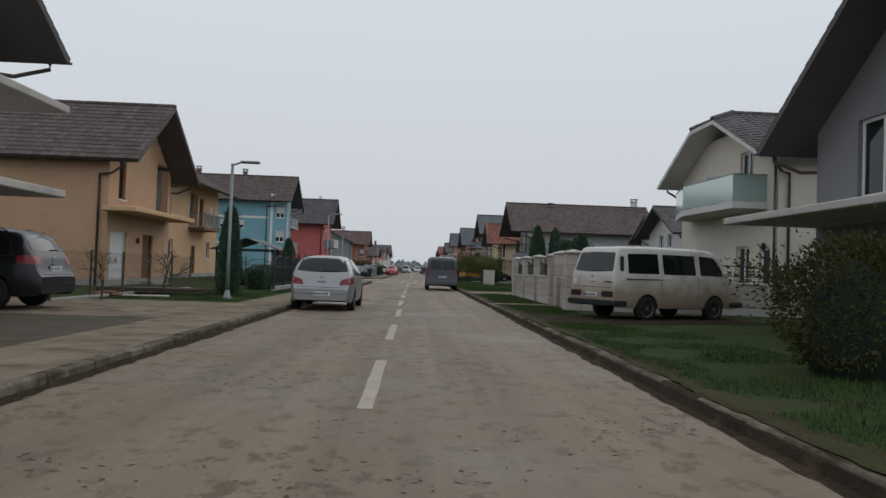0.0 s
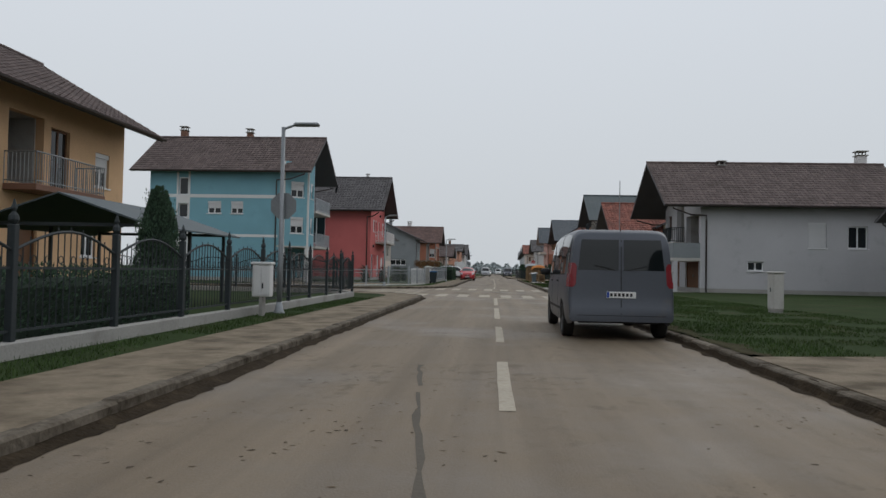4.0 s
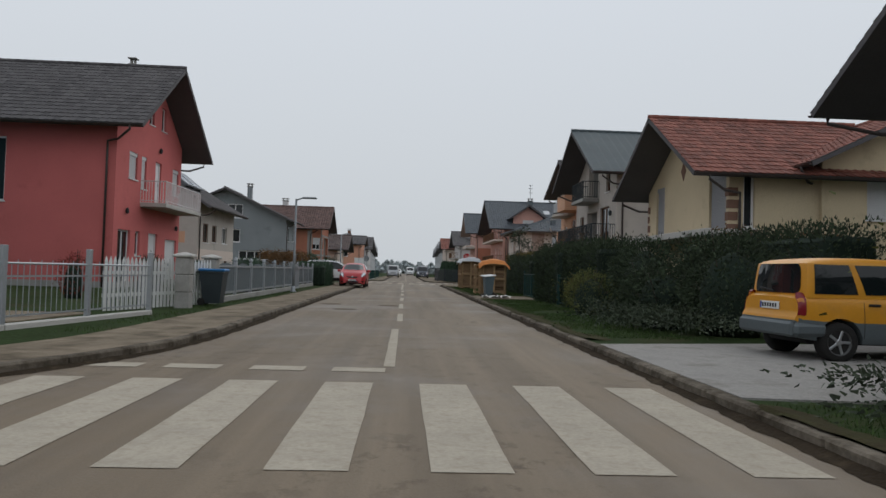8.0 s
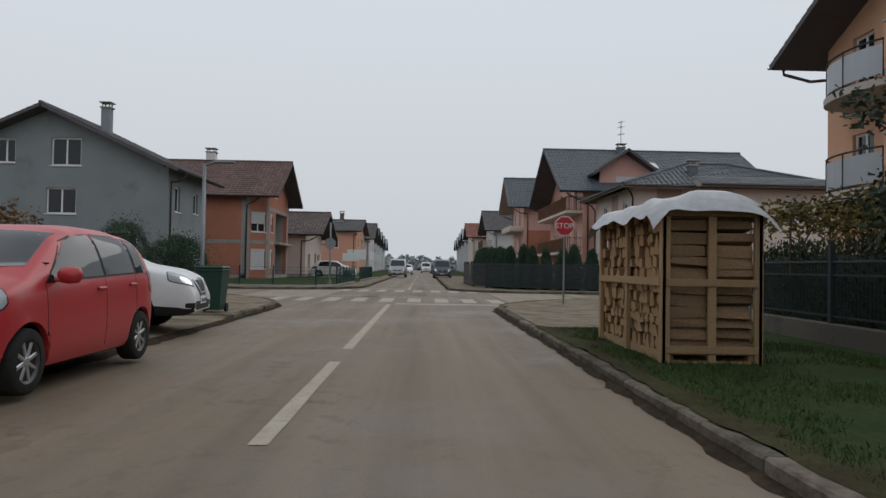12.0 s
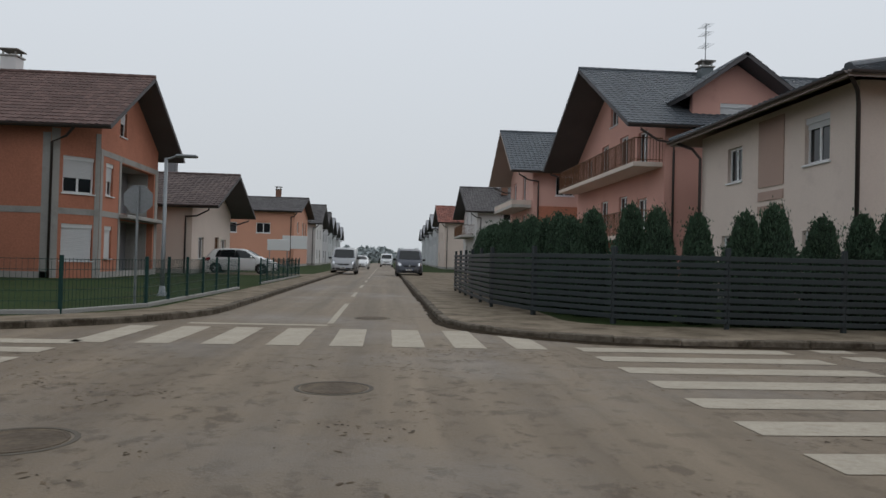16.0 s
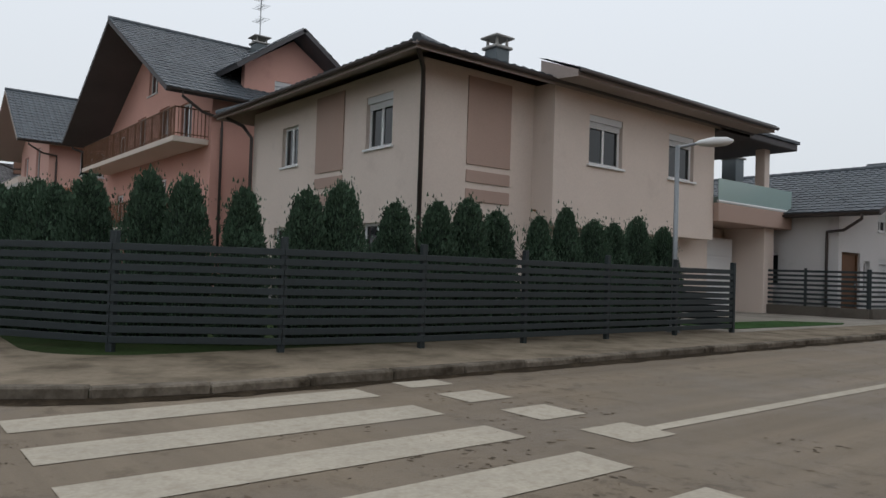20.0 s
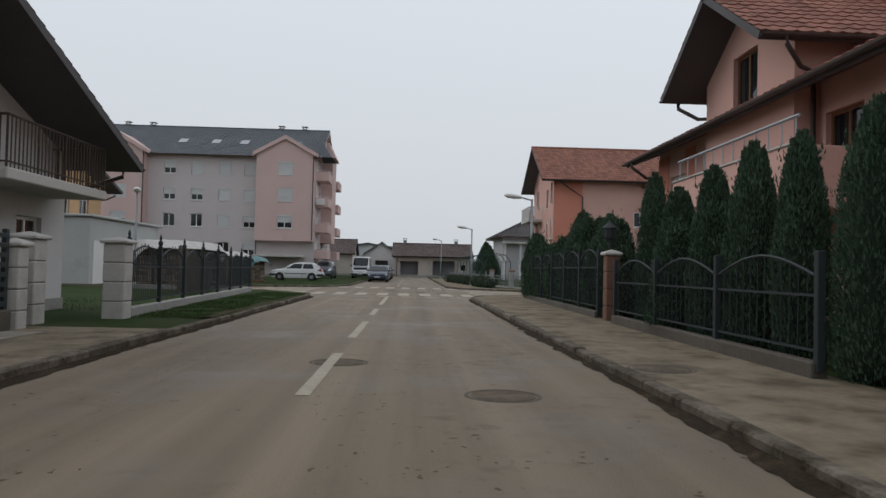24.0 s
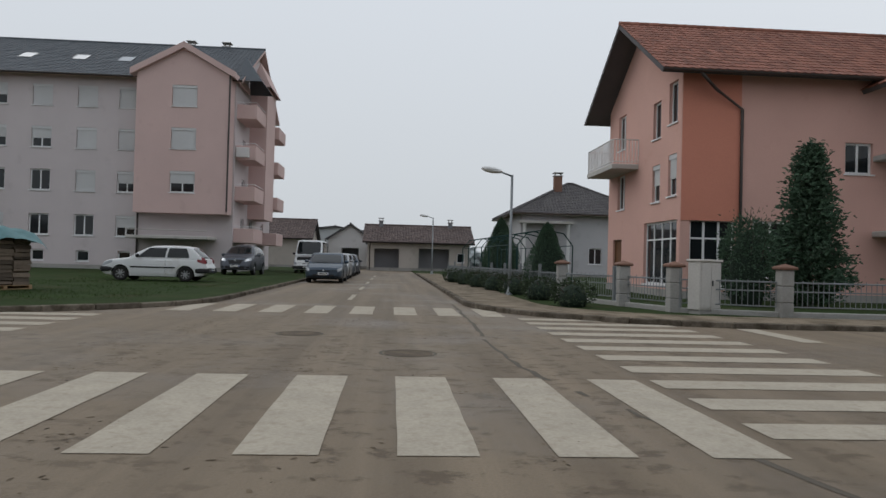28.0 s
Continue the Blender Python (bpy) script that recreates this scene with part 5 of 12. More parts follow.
# dark grey house with two projecting balcony slabs
h = house("house", "grey rendered house with deep dark eaves and concrete balcony slabs", -9.4, 16.3, 90, 9.2, 9, 6.0, 9.6, "plaster_grey", "tile_dark",
          of=1.3, os=1.0, front=[(1.2, 2.6, 3.2, 5.2, "p"), (-2.5, -1.2, 3.4, 4.8), (1.0, 2.4, 0.8, 2.2), (-3.2, -2.2, 0.1, 2.2, "d")])
for z in (2.45, 4.25):
    part("balcony_slab", Geo().cbox(-3.8, -2.4, z, 3.4, 0, z + 0.16, c=0.02), "concrete_light", h)

# orange house with a white garage door
h = house("house", "orange plastered house with brown tiled gable roof and white garage door", -12.0, 37.5, 90, 7.4, 11, 5.2, 8.2, "plaster_orange", "tile_brown",
          of=1.3, os=0.5, front=[(-3.35, -1.65, 0.1, 2.35, "g"), (0.2, 1.5, 0.1, 2.35, "d"), (-2.7, -2.0, 3.7, 5.7, "w", "brown_wood"), (1.7, 3.3, 3.5, 5.8, "o"),
                                 (-0.25, 0.25, 6.3, 6.7, "w")],
          left=[(3.0, 5.6, 1.0, 2.1, "w"), (7.5, 8.6, 3.6, 4.7)])
part("canopy", Geo().cbox(-4.3, -1.35, 3.1, 3.4, 0, 3.32, c=0.03), "plaster_orange_pale", h)
for zz, a, b in ((0.02, 0.0, 1.8), (0.12, 0.15, 1.65)):
    part("doorstep", Geo().cbox(a, -0.9 + 0.3 * (zz > 0.1), 0.0, b, 0, zz + 0.1, c=0.01), "concrete", h)
part("wall_lamp", Geo().lathe([(0.03, 0), (0.07, 0.05), (0.07, 0.2), (0.02, 0.26)], 8, at=pose(-0.6, -0.1, 1.9)), "dark_metal", h)

# second orange house, its eaves along the street
h = house("house", "pale orange two-storey house with brown railed balcony, eaves along the street", -15.3, 55.8, 90, 13.0, 9, 6.4, 9.5, "plaster_orange_pale", "tile_brown",
          of=1.4, os=0.6, ridge="side", front=[(-5.6, -4.5, 4.1, 5.4), (-4.7, -3.9, 1.3, 2.6), (-0.6, 1.2, 3.7, 6.0, "o"), (1.6, 2.7, 3.7, 5.8, "p", "brown_wood"),
                                                (0.0, 1.0, 0.1, 2.3, "d"), (3.6, 4.6, 1.4, 2.7), (4.4, 5.4, 4.1, 5.4, "b")],
          left=[(1.5, 2.6, 4.1, 5.4), (5, 6, 1.3, 2.6)])
balcony(h, -0.8, 3.2, -1.1, 0, 3.4, "bars", "galvanised", slab="brown_ornament")

# turquoise house with a white-framed bay
h = house("house", "turquoise plastered three-storey house with white bands and corner bay", -16.2, 91.2, 90, 7.6, 10.2, 8.35, 11.6, "plaster_blue", "tile_brown",
          of=2.5, ob=1.2, os=0.9, front=[(-0.2, 0.9, 0.2, 2.4, "p"), (1.4, 2.6, 0.2, 2.4, "p"), (0.0, 1.2, 3.2, 5.4, "p"), (1.8, 3.0, 3.3, 5.3), (0.0, 1.2, 6.0, 8.1, "p"), (1.8, 3.0, 6.2, 7.6)],
          left=[(2.9, 3.85, 5.15, 6.1, "b"), (4.6, 5.65, 5.15, 6.1, "b"), (7.2, 7.95, 0.9, 2.7), (7.2, 7.95, 3.0, 4.4), (7.2, 7.95, 4.8, 5.9), (7.2, 7.95, 6.55, 7.9)])
part("trim", Geo().box(-3.83, 0.2, 6.35, -3.8, 7.1, 6.6).box(-3.83, 8.05, 6.35, -3.8, 10.2, 6.6).box(-3.83, 0.2, 3.4, -3.8, 7.1, 3.6).box(-3.83, 8.05, 3.4, -3.8, 10.2, 3.6), "white_paint", h)
part("trim", Geo().box(-3.835, 7.05, 0.3, -3.8, 7.2, 8.3).box(-3.835, 7.95, 0.3, -3.8, 8.1, 8.3).box(-3.835, 7.2, 2.7, -3.8, 7.95, 3.0).box(-3.835, 7.2, 4.4, -3.8, 7.95, 4.8).box(-3.835, 7.2, 5.9, -3.8, 7.95, 6.5), "white_paint", h)
bay = [(-3.82, 0.25), (-3.82, -0.35), (-2.6, -1.9), (-1.2, -1.9), (-0.5, 0.0)]
for (p, q), hs in zip(zip(bay, bay[1:]), ([], [(0.45, 1.5, 3.75, 5.0, "b"), (0.45, 1.5, 6.5, 7.7, "b")], [(0.3, 1.1, 3.75, 5.0, "b"), (0.3, 1.1, 6.5, 7.7, "b")], [])):
    facet(h, p, q, 2.8, 8.9 if q[1] > -1 else 9.2, hs, "plaster_blue")
part("bay_floor", Geo().prism([(x, y) for x, y in bay] + [(-0.5, 0.25)], 2.7, 2.8), "concrete_light", h)
for x, y in ((-3.75, -0.3), (-2.6, -1.85), (-1.2, -1.85)):
    part("column", Geo().cbox(x - 0.13, y - 0.03, 0.09, x + 0.13, y + 0.23, 9.2, c=0.015), "white_paint", h)
for z in (2.7, 5.5):
    balcony(h, -0.8, 4.1, -2.0, 0, z, "bars", "grey_metal")
chimney(h, 0.6, 4.0, 11.0, 12.1, 0.45, "brown_ornament")
chimney(h, 0.3, 9.4, 11.0, 12.2, 0.5, "brown_ornament")
dish = Geo().lathe([(0.02, 0), (0.2, 0.03), (0.38, 0.12), (0.4, 0.14), (0.38, 0.15), (0.18, 0.06)], 16, at=pose(3.6, -2.5, 7.9, 100, 0, 20))
part("satellite_dish", dish.tube([(3.6, -2.2, 7.9), (3.6, -1.9, 8.2)], 0.025), "black_plastic", h, smooth=True)

# red house
h = house("house", "red plastered house with dark tiled gable roof and small balcony", -12.1, 108.2, 90, 8.8, 10.5, 6.85, 10.6, "plaster_red", "tile_dark",
          of=1.4, os=1.0, front=[(-2.95, -1.95, 4.9, 6.1, "c"), (-1.45, -0.8, 4.6, 6.1, "c"), (0.4, 1.25, 4.0, 6.1, "d", "white_pvc"), (3.0, 4.0, 4.75, 6.1, "c"),
                                 (-0.65, 0.0, 7.75, 8.9), (1.05, 1.7, 7.75, 8.9), (-3.9, -2.5, 0.1, 2.6, "p"), (-1.9, -1.3, 1.5, 2.6, "w"), (-0.2, 1.0, 0.1, 2.6, "d", "white_pvc"), (2.2, 4.0, 0.1, 2.4, "g")],
          left=[(4.5, 6.3, 3.6, 6.3, "w"), (6.4, 8.4, 0.6, 2.2, "o")])
balcony(h, -1.5, 4.2, -1.2, 0, 3.75, "bars", "white_paint")
chimney(h, 0.2, 1.2, 10.3, 10.7, 0.22, "tile_dark")
for x, z in ((0.8, 6.55), (-3.2, 3.3), (3.6, 2.9)):
    part("wall_lamp", Geo().lathe([(0.03, 0), (0.08, 0.05), (0.08, 0.2), (0.02, 0.27)], 8, at=pose(x, -0.1, z)), "dark_metal", h)

# weathered beige house with solar panels
h = house("house", "weathered beige rendered house with dark tiled roof and solar panels", -14.6, 130.4, 90, 10.6, 9.5, 5.3, 8.7, "plaster_beige", "tile_dark",
          of=1.0, ob=0.6, os=0.6, ridge="side", front=[(-4.0, -2.6, 2.8, 4.2, "w", "brown_wood"), (-1.5, -0.2, 2.9, 4.2, "w", "brown_wood"), (1.5, 3.0, 2.9, 4.2), (-3.6, -2.4, 0.6, 1.6), (2.4, 3.4, 0.1, 2.1, "d")],
          left=[(2.0, 3.3, 3.4, 3.9), (5.5, 6.6, 2.9, 4.1), (2.2, 2.8, 1.4, 1.9)])
part("patch", Geo().box(-5.32, 0.9, 2.7, -5.3, 4.4, 3.5), "plaster_peach", h)
part("band", Geo().box(-5.3, -0.03, 1.5, 5.3, 0.0, 2.3), "plaster_cream", h)
chimney(h, 0.2, 4.0, 7.9, 10.6, 1.5, "plaster_white")
for k in range(2):
    sp = thing("solar_panel", "blue-black solar panel on a slanted metal frame", "solar panel", pose(-14.6, 130.4, 0, 0, 0, 90) @ pose(-4.4 + 2.2 * k, 1.2, 6.85, 38, 0, 0), "solar panels")
    part("panel", Geo().cbox(0, 0, 0.1, 2.05, 1.9, 0.15, c=0.01), "solar", sp)
    part("rail", Geo().box(-0.03, -0.03, 0.06, 2.08, 0.02, 0.17).box(-0.03, 1.88, 0.06, 2.08, 1.93, 0.17).box(-0.03, 0, 0.06, 0.01, 1.9, 0.17).box(2.05, 0, 0.06, 2.09, 1.9, 0.17), "grey_metal", sp)
    for x in (0.2, 1.85):
        part("foot", Geo().box(x - 0.03, 0.1, -0.14, x + 0.03, 1.8, 0.1), "galvanised", sp)

# grey unpainted house, gable across the garden
h = house("house", "grey cement-rendered house with a plain dark gable roof", -12.8, 155.4, 90, 6.8, 13.0, 6.15, 9.5, "render_grey", "tile_dark",
          of=0.8, ob=0.8, os=0.9, ridge="side", front=[(-2.3, -1.5, 4.0, 5.4), (0.9, 1.7, 4.1, 5.3), (-2.3, -1.4, 1.3, 2.8), (0.9, 1.7, 1.4, 2.7)],
          left=[(4.7, 6.3, 6.3, 7.8), (4.9, 6.5, 3.7, 5.1), (1.6, 5.0, 1.9, 2.8), (9.5, 11.2, 6.2, 7.6, "o"), (9.6, 11.2, 3.6, 5.2), (8.2, 9.2, 6.4, 7.7)])
chimney(h, -0.6, 4.6, 8.3, 10.0, 0.5, "render_grey")

# bare brick house, its corner to the crossing cut off
h = house("house", "unplastered red brick house with concrete ring beams and brown tiled roof", -10.7, 170.7, 90, 9.0, 12.0, 6.15, 9.3, "brick_clay", "tile_maroon",
          of=1.15, os=0.75, canted=1.4, pipes=False, front=[(-2.5, -1.65, 3.6, 5.0, "b"), (-2.5, -1.65, 0.9, 2.3, "c"), (-0.7, 3.9, 2.95, 5.2, "o"), (-0.7, 3.9, 0.15, 2.65, "o"), (-1.0, -0.2, 6.4, 7.7, "b")])
facet(h, (-4.5, 1.4), (-3.1, 0.0), 0.0, 6.45, [(0.48, 1.72, 3.55, 5.05, "b"), (0.48, 1.72, 0.8, 2.3, "c")], "brick_clay", thick=0.3)
cant = lambda u, d, z: (-4.5 + (u - d * -1) * 0.7071, 1.4 - (u - d) * 0.7071, z)
beam = Geo().box(-3.12, -0.02, 2.68, 4.52, 0.0, 2.93).box(-4.52, 1.4, 2.68, -4.5, 12, 2.93).box(-3.12, -0.02, 5.25, 4.52, 0.0, 5.5)
slab_at(cant, 0.0, 1.98, -0.02, 0.0, 2.68, 2.93, beam)
part("ring_beam", beam, "concrete", h)
post = Geo().box(-3.1, -0.025, 0.1, -2.85, 0.0, 5.3).box(-0.95, -0.025, 0.1, -0.72, 0, 5.3).box(4.1, -0.025, 0.1, 4.5, 0, 5.3).box(-4.53, 1.4, 0.1, -4.5, 1.7, 5.9)
slab_at(cant, 0.02, 0.34, -0.025, 0.0, 0.1, 6.1, post)
slab_at(cant, 1.76, 1.96, -0.025, 0.0, 0.1, 6.1, post)
part("concrete_column", post, "concrete", h)
part("downpipe", Geo().tube([(-5.2, 0.2, 6.1), (-4.7, 0.75, 5.75), (-4.66, 1.3, 5.5), (-4.66, 1.3, 0.1)], 0.055, 8), "gutter", h, smooth=True)
part("floor_slab", Geo().cbox(-0.9, -0.4, 2.72, 4.6, 0.4, 2.9, c=0.02), "concrete", h)
chimney(h, 0.3, 5.4, 8.9, 10.0, 0.7, "plaster_white")

# further houses on that side
h = house("house", "pale low house with dark hipped porch roof", -9.6, 183.0, 90, 10.0, 9, 3.9, 6.2, "plaster_cream", "tile_brown", of=1.6, os=0.8,
          front=[(-3.5, -2.3, 0.9, 2.2), (0.5, 1.6, 0.1, 2.3, "d"), (2.4, 3.8, 0.9, 2.2)], left=[(2, 3.2, 0.9, 2.2)])
chimney(h, 1.4, 3.0, 5.2, 7.2, 0.5, "plaster_dark")
chimney(h, -1.2, 5.5, 5.4, 6.8, 0.5, "brown_ornament")
h = house("house", "orange plastered house with shallow grey roof", -8.5, 221.0, 90, 13.0, 12, 6.0, 7.9, "plaster_coral", "tile_dark", of=0.8, os=0.6,
          front=[(-4, -2.5, 3.8, 5.0), (1, 2.5, 3.6, 5.2), (3.6, 5, 3.6, 5.2)], left=[(2.5, 4.0, 3.6, 4.7), (6, 7.5, 3.6, 4.7)])
chimney(h, 2.0, 3, 7.5, 9.0, 0.6, "brown_ornament")
part("signboard", Geo().cbox(-6.6, -1.4, 2.0, -6.5, 1.2, 3.4, c=0.02), "white_paint", h)
# the farthest of these take walls and roofs paled as if by haze
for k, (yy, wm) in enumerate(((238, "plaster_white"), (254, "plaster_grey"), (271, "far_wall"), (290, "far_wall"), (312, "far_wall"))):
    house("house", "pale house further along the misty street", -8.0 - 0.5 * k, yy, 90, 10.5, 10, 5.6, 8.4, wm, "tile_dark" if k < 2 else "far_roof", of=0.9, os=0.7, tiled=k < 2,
          front=[(-3.4, -2.0, 3.6, 4.9), (0.8, 2.2, 3.6, 4.9), (-3.4, -2.0, 1.0, 2.2), (0.8, 2.0, 0.1, 2.2, "d")], left=[(2.4, 3.7, 3.5, 4.8)])

# ---------------------------------------------------------------- houses on the east side of the long street
h = house("house", "dark grey plastered house with deep black eaves", 10.6, 18.2, -90, 7.8, 9, 4.65, 7.9, "plaster_dark", "tile_dark", of=1.2, os=0.8,
          front=[(-2.2, -0.6, 3.2, 5.0), (-2.4, -0.8, 0.7, 2.1), (1.2, 2.6, 0.7, 2.1)])
part("canopy", Geo().cbox(-3.9, -2.4, 2.6, 3.5, 0, 2.76, c=0.02), "concrete_light", h)

h = house("house", "ivory plastered house with half-hipped roof and frosted glass balcony", 12.9, 33.1, -90, 9.0, 11, 5.55, 8.0, "plaster_ivory", "tile_dark", of=1.0, os=0.6, soffit="plaster_white", clipped=7.45,
          front=[(-1.7, -0.5, 4.3, 5.7, "b"), (1.5, 2.6, 4.1, 6.1, "p"), (-1.9, -0.6, 1.0, 2.5, "b"), (1.3, 2.4, 0.9, 2.5), (3.2, 4.0, 1.0, 2.4), (-3.6, -2.9, 1.4, 2.5)],
          right=[(2.5, 3.7, 4.0, 5.2), (6, 7.2, 1.2, 2.4)])
rim = [(-3.3, 0.0), (-3.3, -0.75), (-0.6, -1.45), (3.7, -1.25), (3.7, 0.0)]
part("balcony_slab", Geo().prism(list(reversed(rim)), 3.78, 4.02), "plaster_white", h)
for (ax, ay), (bx, by) in zip(rim, rim[1:]):
    u = Vector((bx - ax, by - ay, 0)).normalized() * 0.015
    sheet = Geo().add([(ax + u.x, ay + u.y, 4.04), (bx - u.x, by - u.y, 4.04), (bx - u.x, by - u.y, 4.98), (ax + u.x, ay + u.y, 4.98)] + [(ax + u.x - u.y, ay + u.y + u.x, 4.04), (bx - u.x - u.y, by - u.y + u.x, 4.04), (bx - u.x - u.y, by - u.y + u.x, 4.98), (ax + u.x - u.y, ay + u.y + u.x, 4.98)],
                      [(3, 2, 1, 0), (4, 5, 6, 7), (0, 1, 5, 4), (1, 2, 6, 5), (2, 3, 7, 6), (3, 0, 4, 7)])
    gl = part("glass_panel", sheet, "balcony_glass", h)
    part("handrail", Geo().tube([(ax, ay, 5.0), (bx, by, 5.0)], 0.024, 6), "grey_metal", gl)
part("wall_lamp", Geo().lathe([(0.04, 0), (0.08, 0.05), (0.08, 0.22), (0.02, 0.28)], 8, at=pose(3.7, -0.1, 2.3)), "dark_metal", h)
part("downpipe", Geo().tube([(4.45, -0.09, 5.5), (4.45, -0.09, 0.1)], 0.05, 8), "gutter", h, smooth=True)

h = house("house", "white gabled house behind garden hedges", 20.6, 62.0, -90, 8.0, 9, 4.6, 6.9, "plaster_white", "tile_dark", front=[(-1.5, -0.4, 3.6, 4.7), (0.6, 1.6, 3.6, 4.7), (-2, -0.8, 1, 2.2)], right=[(2, 3.2, 1, 2.2)])
h = house("house", "dark-roofed house behind the gardens", 23.5, 73.5, -90, 8.0, 9, 4.6, 7.0, "plaster_grey", "tile_dark", front=[(-1.5, -0.4, 3.6, 4.7)], right=[(2, 3.2, 1, 2.2)])
h = house("house", "white gabled house behind garden hedges", 31.0, 58.0, -90, 9.0, 9, 4.8, 7.4, "plaster_white", "tile_dark", front=[(-1.5, -0.4, 3.6, 4.7)], right=[(2, 3.2, 1, 2.2)])

h = house("house", "pale grey plastered house with corner balcony and brown tiled roof", 12.9, 85.2, -90, 9.4, 13.0, 5.55, 8.95, "plaster_grey", "tile_brown", of=2.45, os=0.95,
          front=[(-3.7, -2.7, 3.8, 5.5, "w", "brown_wood"), (-3.6, -2.7, 0.8, 2.5, "w", "brown_wood"), (-1.2, 0.7, 3.4, 6.4, "o"), (1.3, 4.3, 2.4, 5.1, "o"), (1.2, 4.3, 0.1, 2.05, "g", "brown_wood"), (-1.4, -0.4, 0.1, 2.2, "d")],
          right=[(2.9, 3.9, 1.5, 2.1), (6.6, 7.7, 3.0, 4.6, "c"), (9, 10.2, 3.0, 4.4)])
balcony(h, 1.0, 4.7, -1.7, 0, 2.05, "solid", wall_mat="render_grey", h=0.95)
balcony(h, -1.4, 0.9, -1.0, 0, 3.2, "bars", "dark_metal")
for x in (1.1, 4.6):
    part("column", Geo().cbox(x - 0.12, -1.65, 0.09, x + 0.12, -1.4, 2.05, c=0.01), "plaster_grey", h)
chimney(h, 0.2, 2.6, 8.5, 8.75, 0.45, "brown_ornament")
chimney(h, -0.4, 12.2, 8.0, 9.6, 0.6, "plaster_white")

h = house("house", "yellow plastered house with weathered red tile roof and brown quoins", 11.2, 101.3, -90, 8.3, 6.5, 4.8, 7.6, "plaster_yellow", "tile_red", of=1.5, os=0.65,
          front=[(-3.1, -2.1, 3.0, 5.1, "C"), (2.5, 3.9, 2.9, 5.0, "C"), (-2.9, -2.0, 0.6, 1.8), (1.4, 2.6, 0.6, 1.8)], right=[(0.5, 0.9, 3.0, 4.9, "w"), (3.2, 4.4, 0.8, 2.0)])
part("ornament", Geo().add([(-0.25, -0.02, 5.5), (0, -0.02, 5.1), (0.25, -0.02, 5.5), (0, -0.02, 5.9), (-0.25, 0.01, 5.5), (0, 0.01, 5.1), (0.25, 0.01, 5.5), (0, 0.01, 5.9)],
                           [(0, 1, 2, 3), (0, 4, 5, 1), (1, 5, 6, 2), (2, 6, 7, 3), (3, 7, 4, 0)]), "brown_ornament", h)
for k in range(10):
    w = 0.3 if k % 2 else 0.2
    for s in (-1, 1):
        part("quoin", Geo().cbox(min(s * 4.16, s * (4.17 - w)), -0.03, 0.3 + 0.42 * k, max(s * 4.16, s * (4.17 - w)), 0.0, 0.6 + 0.42 * k, c=0.01), "brown_ornament", h)
    part("quoin", Geo().cbox(4.15, -0.03, 0.3 + 0.42 * k, 4.18, 0.6 - w, 0.6 + 0.42 * k, c=0.01), "brown_ornament", h)
part("terrace", Geo().cbox(-4.6, -1.4, 2.62, 5.6, 0, 2.85, c=0.02), "concrete_light", h)
h = house("house", "yellow plastered rear wing with low dark roof", 18.2, 97.0, 0, 7.6, 6, 5.2, 7.5, "plaster_yellow", "tile_red", of=0.9, os=0.9, front=[(-2.2, -0.6, 3.4, 4.9, "c"), (1, 2.2, 3.4, 4.9), (-2, -0.8, 0.8, 2)])

h = house("house", "cream and grey house with dark metal roof and iron balconies", 11.3, 115.5, -90, 9.0, 10.5, 6.7, 9.8, "plaster_beige", "sheet_roof", of=1.5, os=0.8, tiled=False,
          front=[(1.3, 3.2, 3.05, 5.1, "p", "brown_wood"), (2.5, 3.3, 5.9, 7.0, "w", "brown_wood"), (-1.6, 0.7, 3.1, 5.0, "o"), (-1.4, 0.8, 5.8, 7.9, "o"), (-3.4, -2.4, 3.2, 4.9, "w", "brown_wood"), (1, 2.2, 0.2, 2.2, "d"), (-3, -1.6, 0.8, 2.1)],
          right=[(3.4, 4.6, 3.3, 4.7), (7, 8.2, 3.3, 4.7)])
balcony(h, -4.2, 4.4, -1.3, 0, 2.8, "bars", "dark_metal", slab="concrete")
balcony(h, -1.7, 1.1, -1.0, 0, 5.5, "bars", "dark_metal", slab="concrete")
part("wall_lamp", Geo().lathe([(0.04, 0), (0.09, 0.05), (0.09, 0.22), (0.02, 0.3)], 8, at=pose(3.8, -0.12, 4.5)), "dark_metal", h)

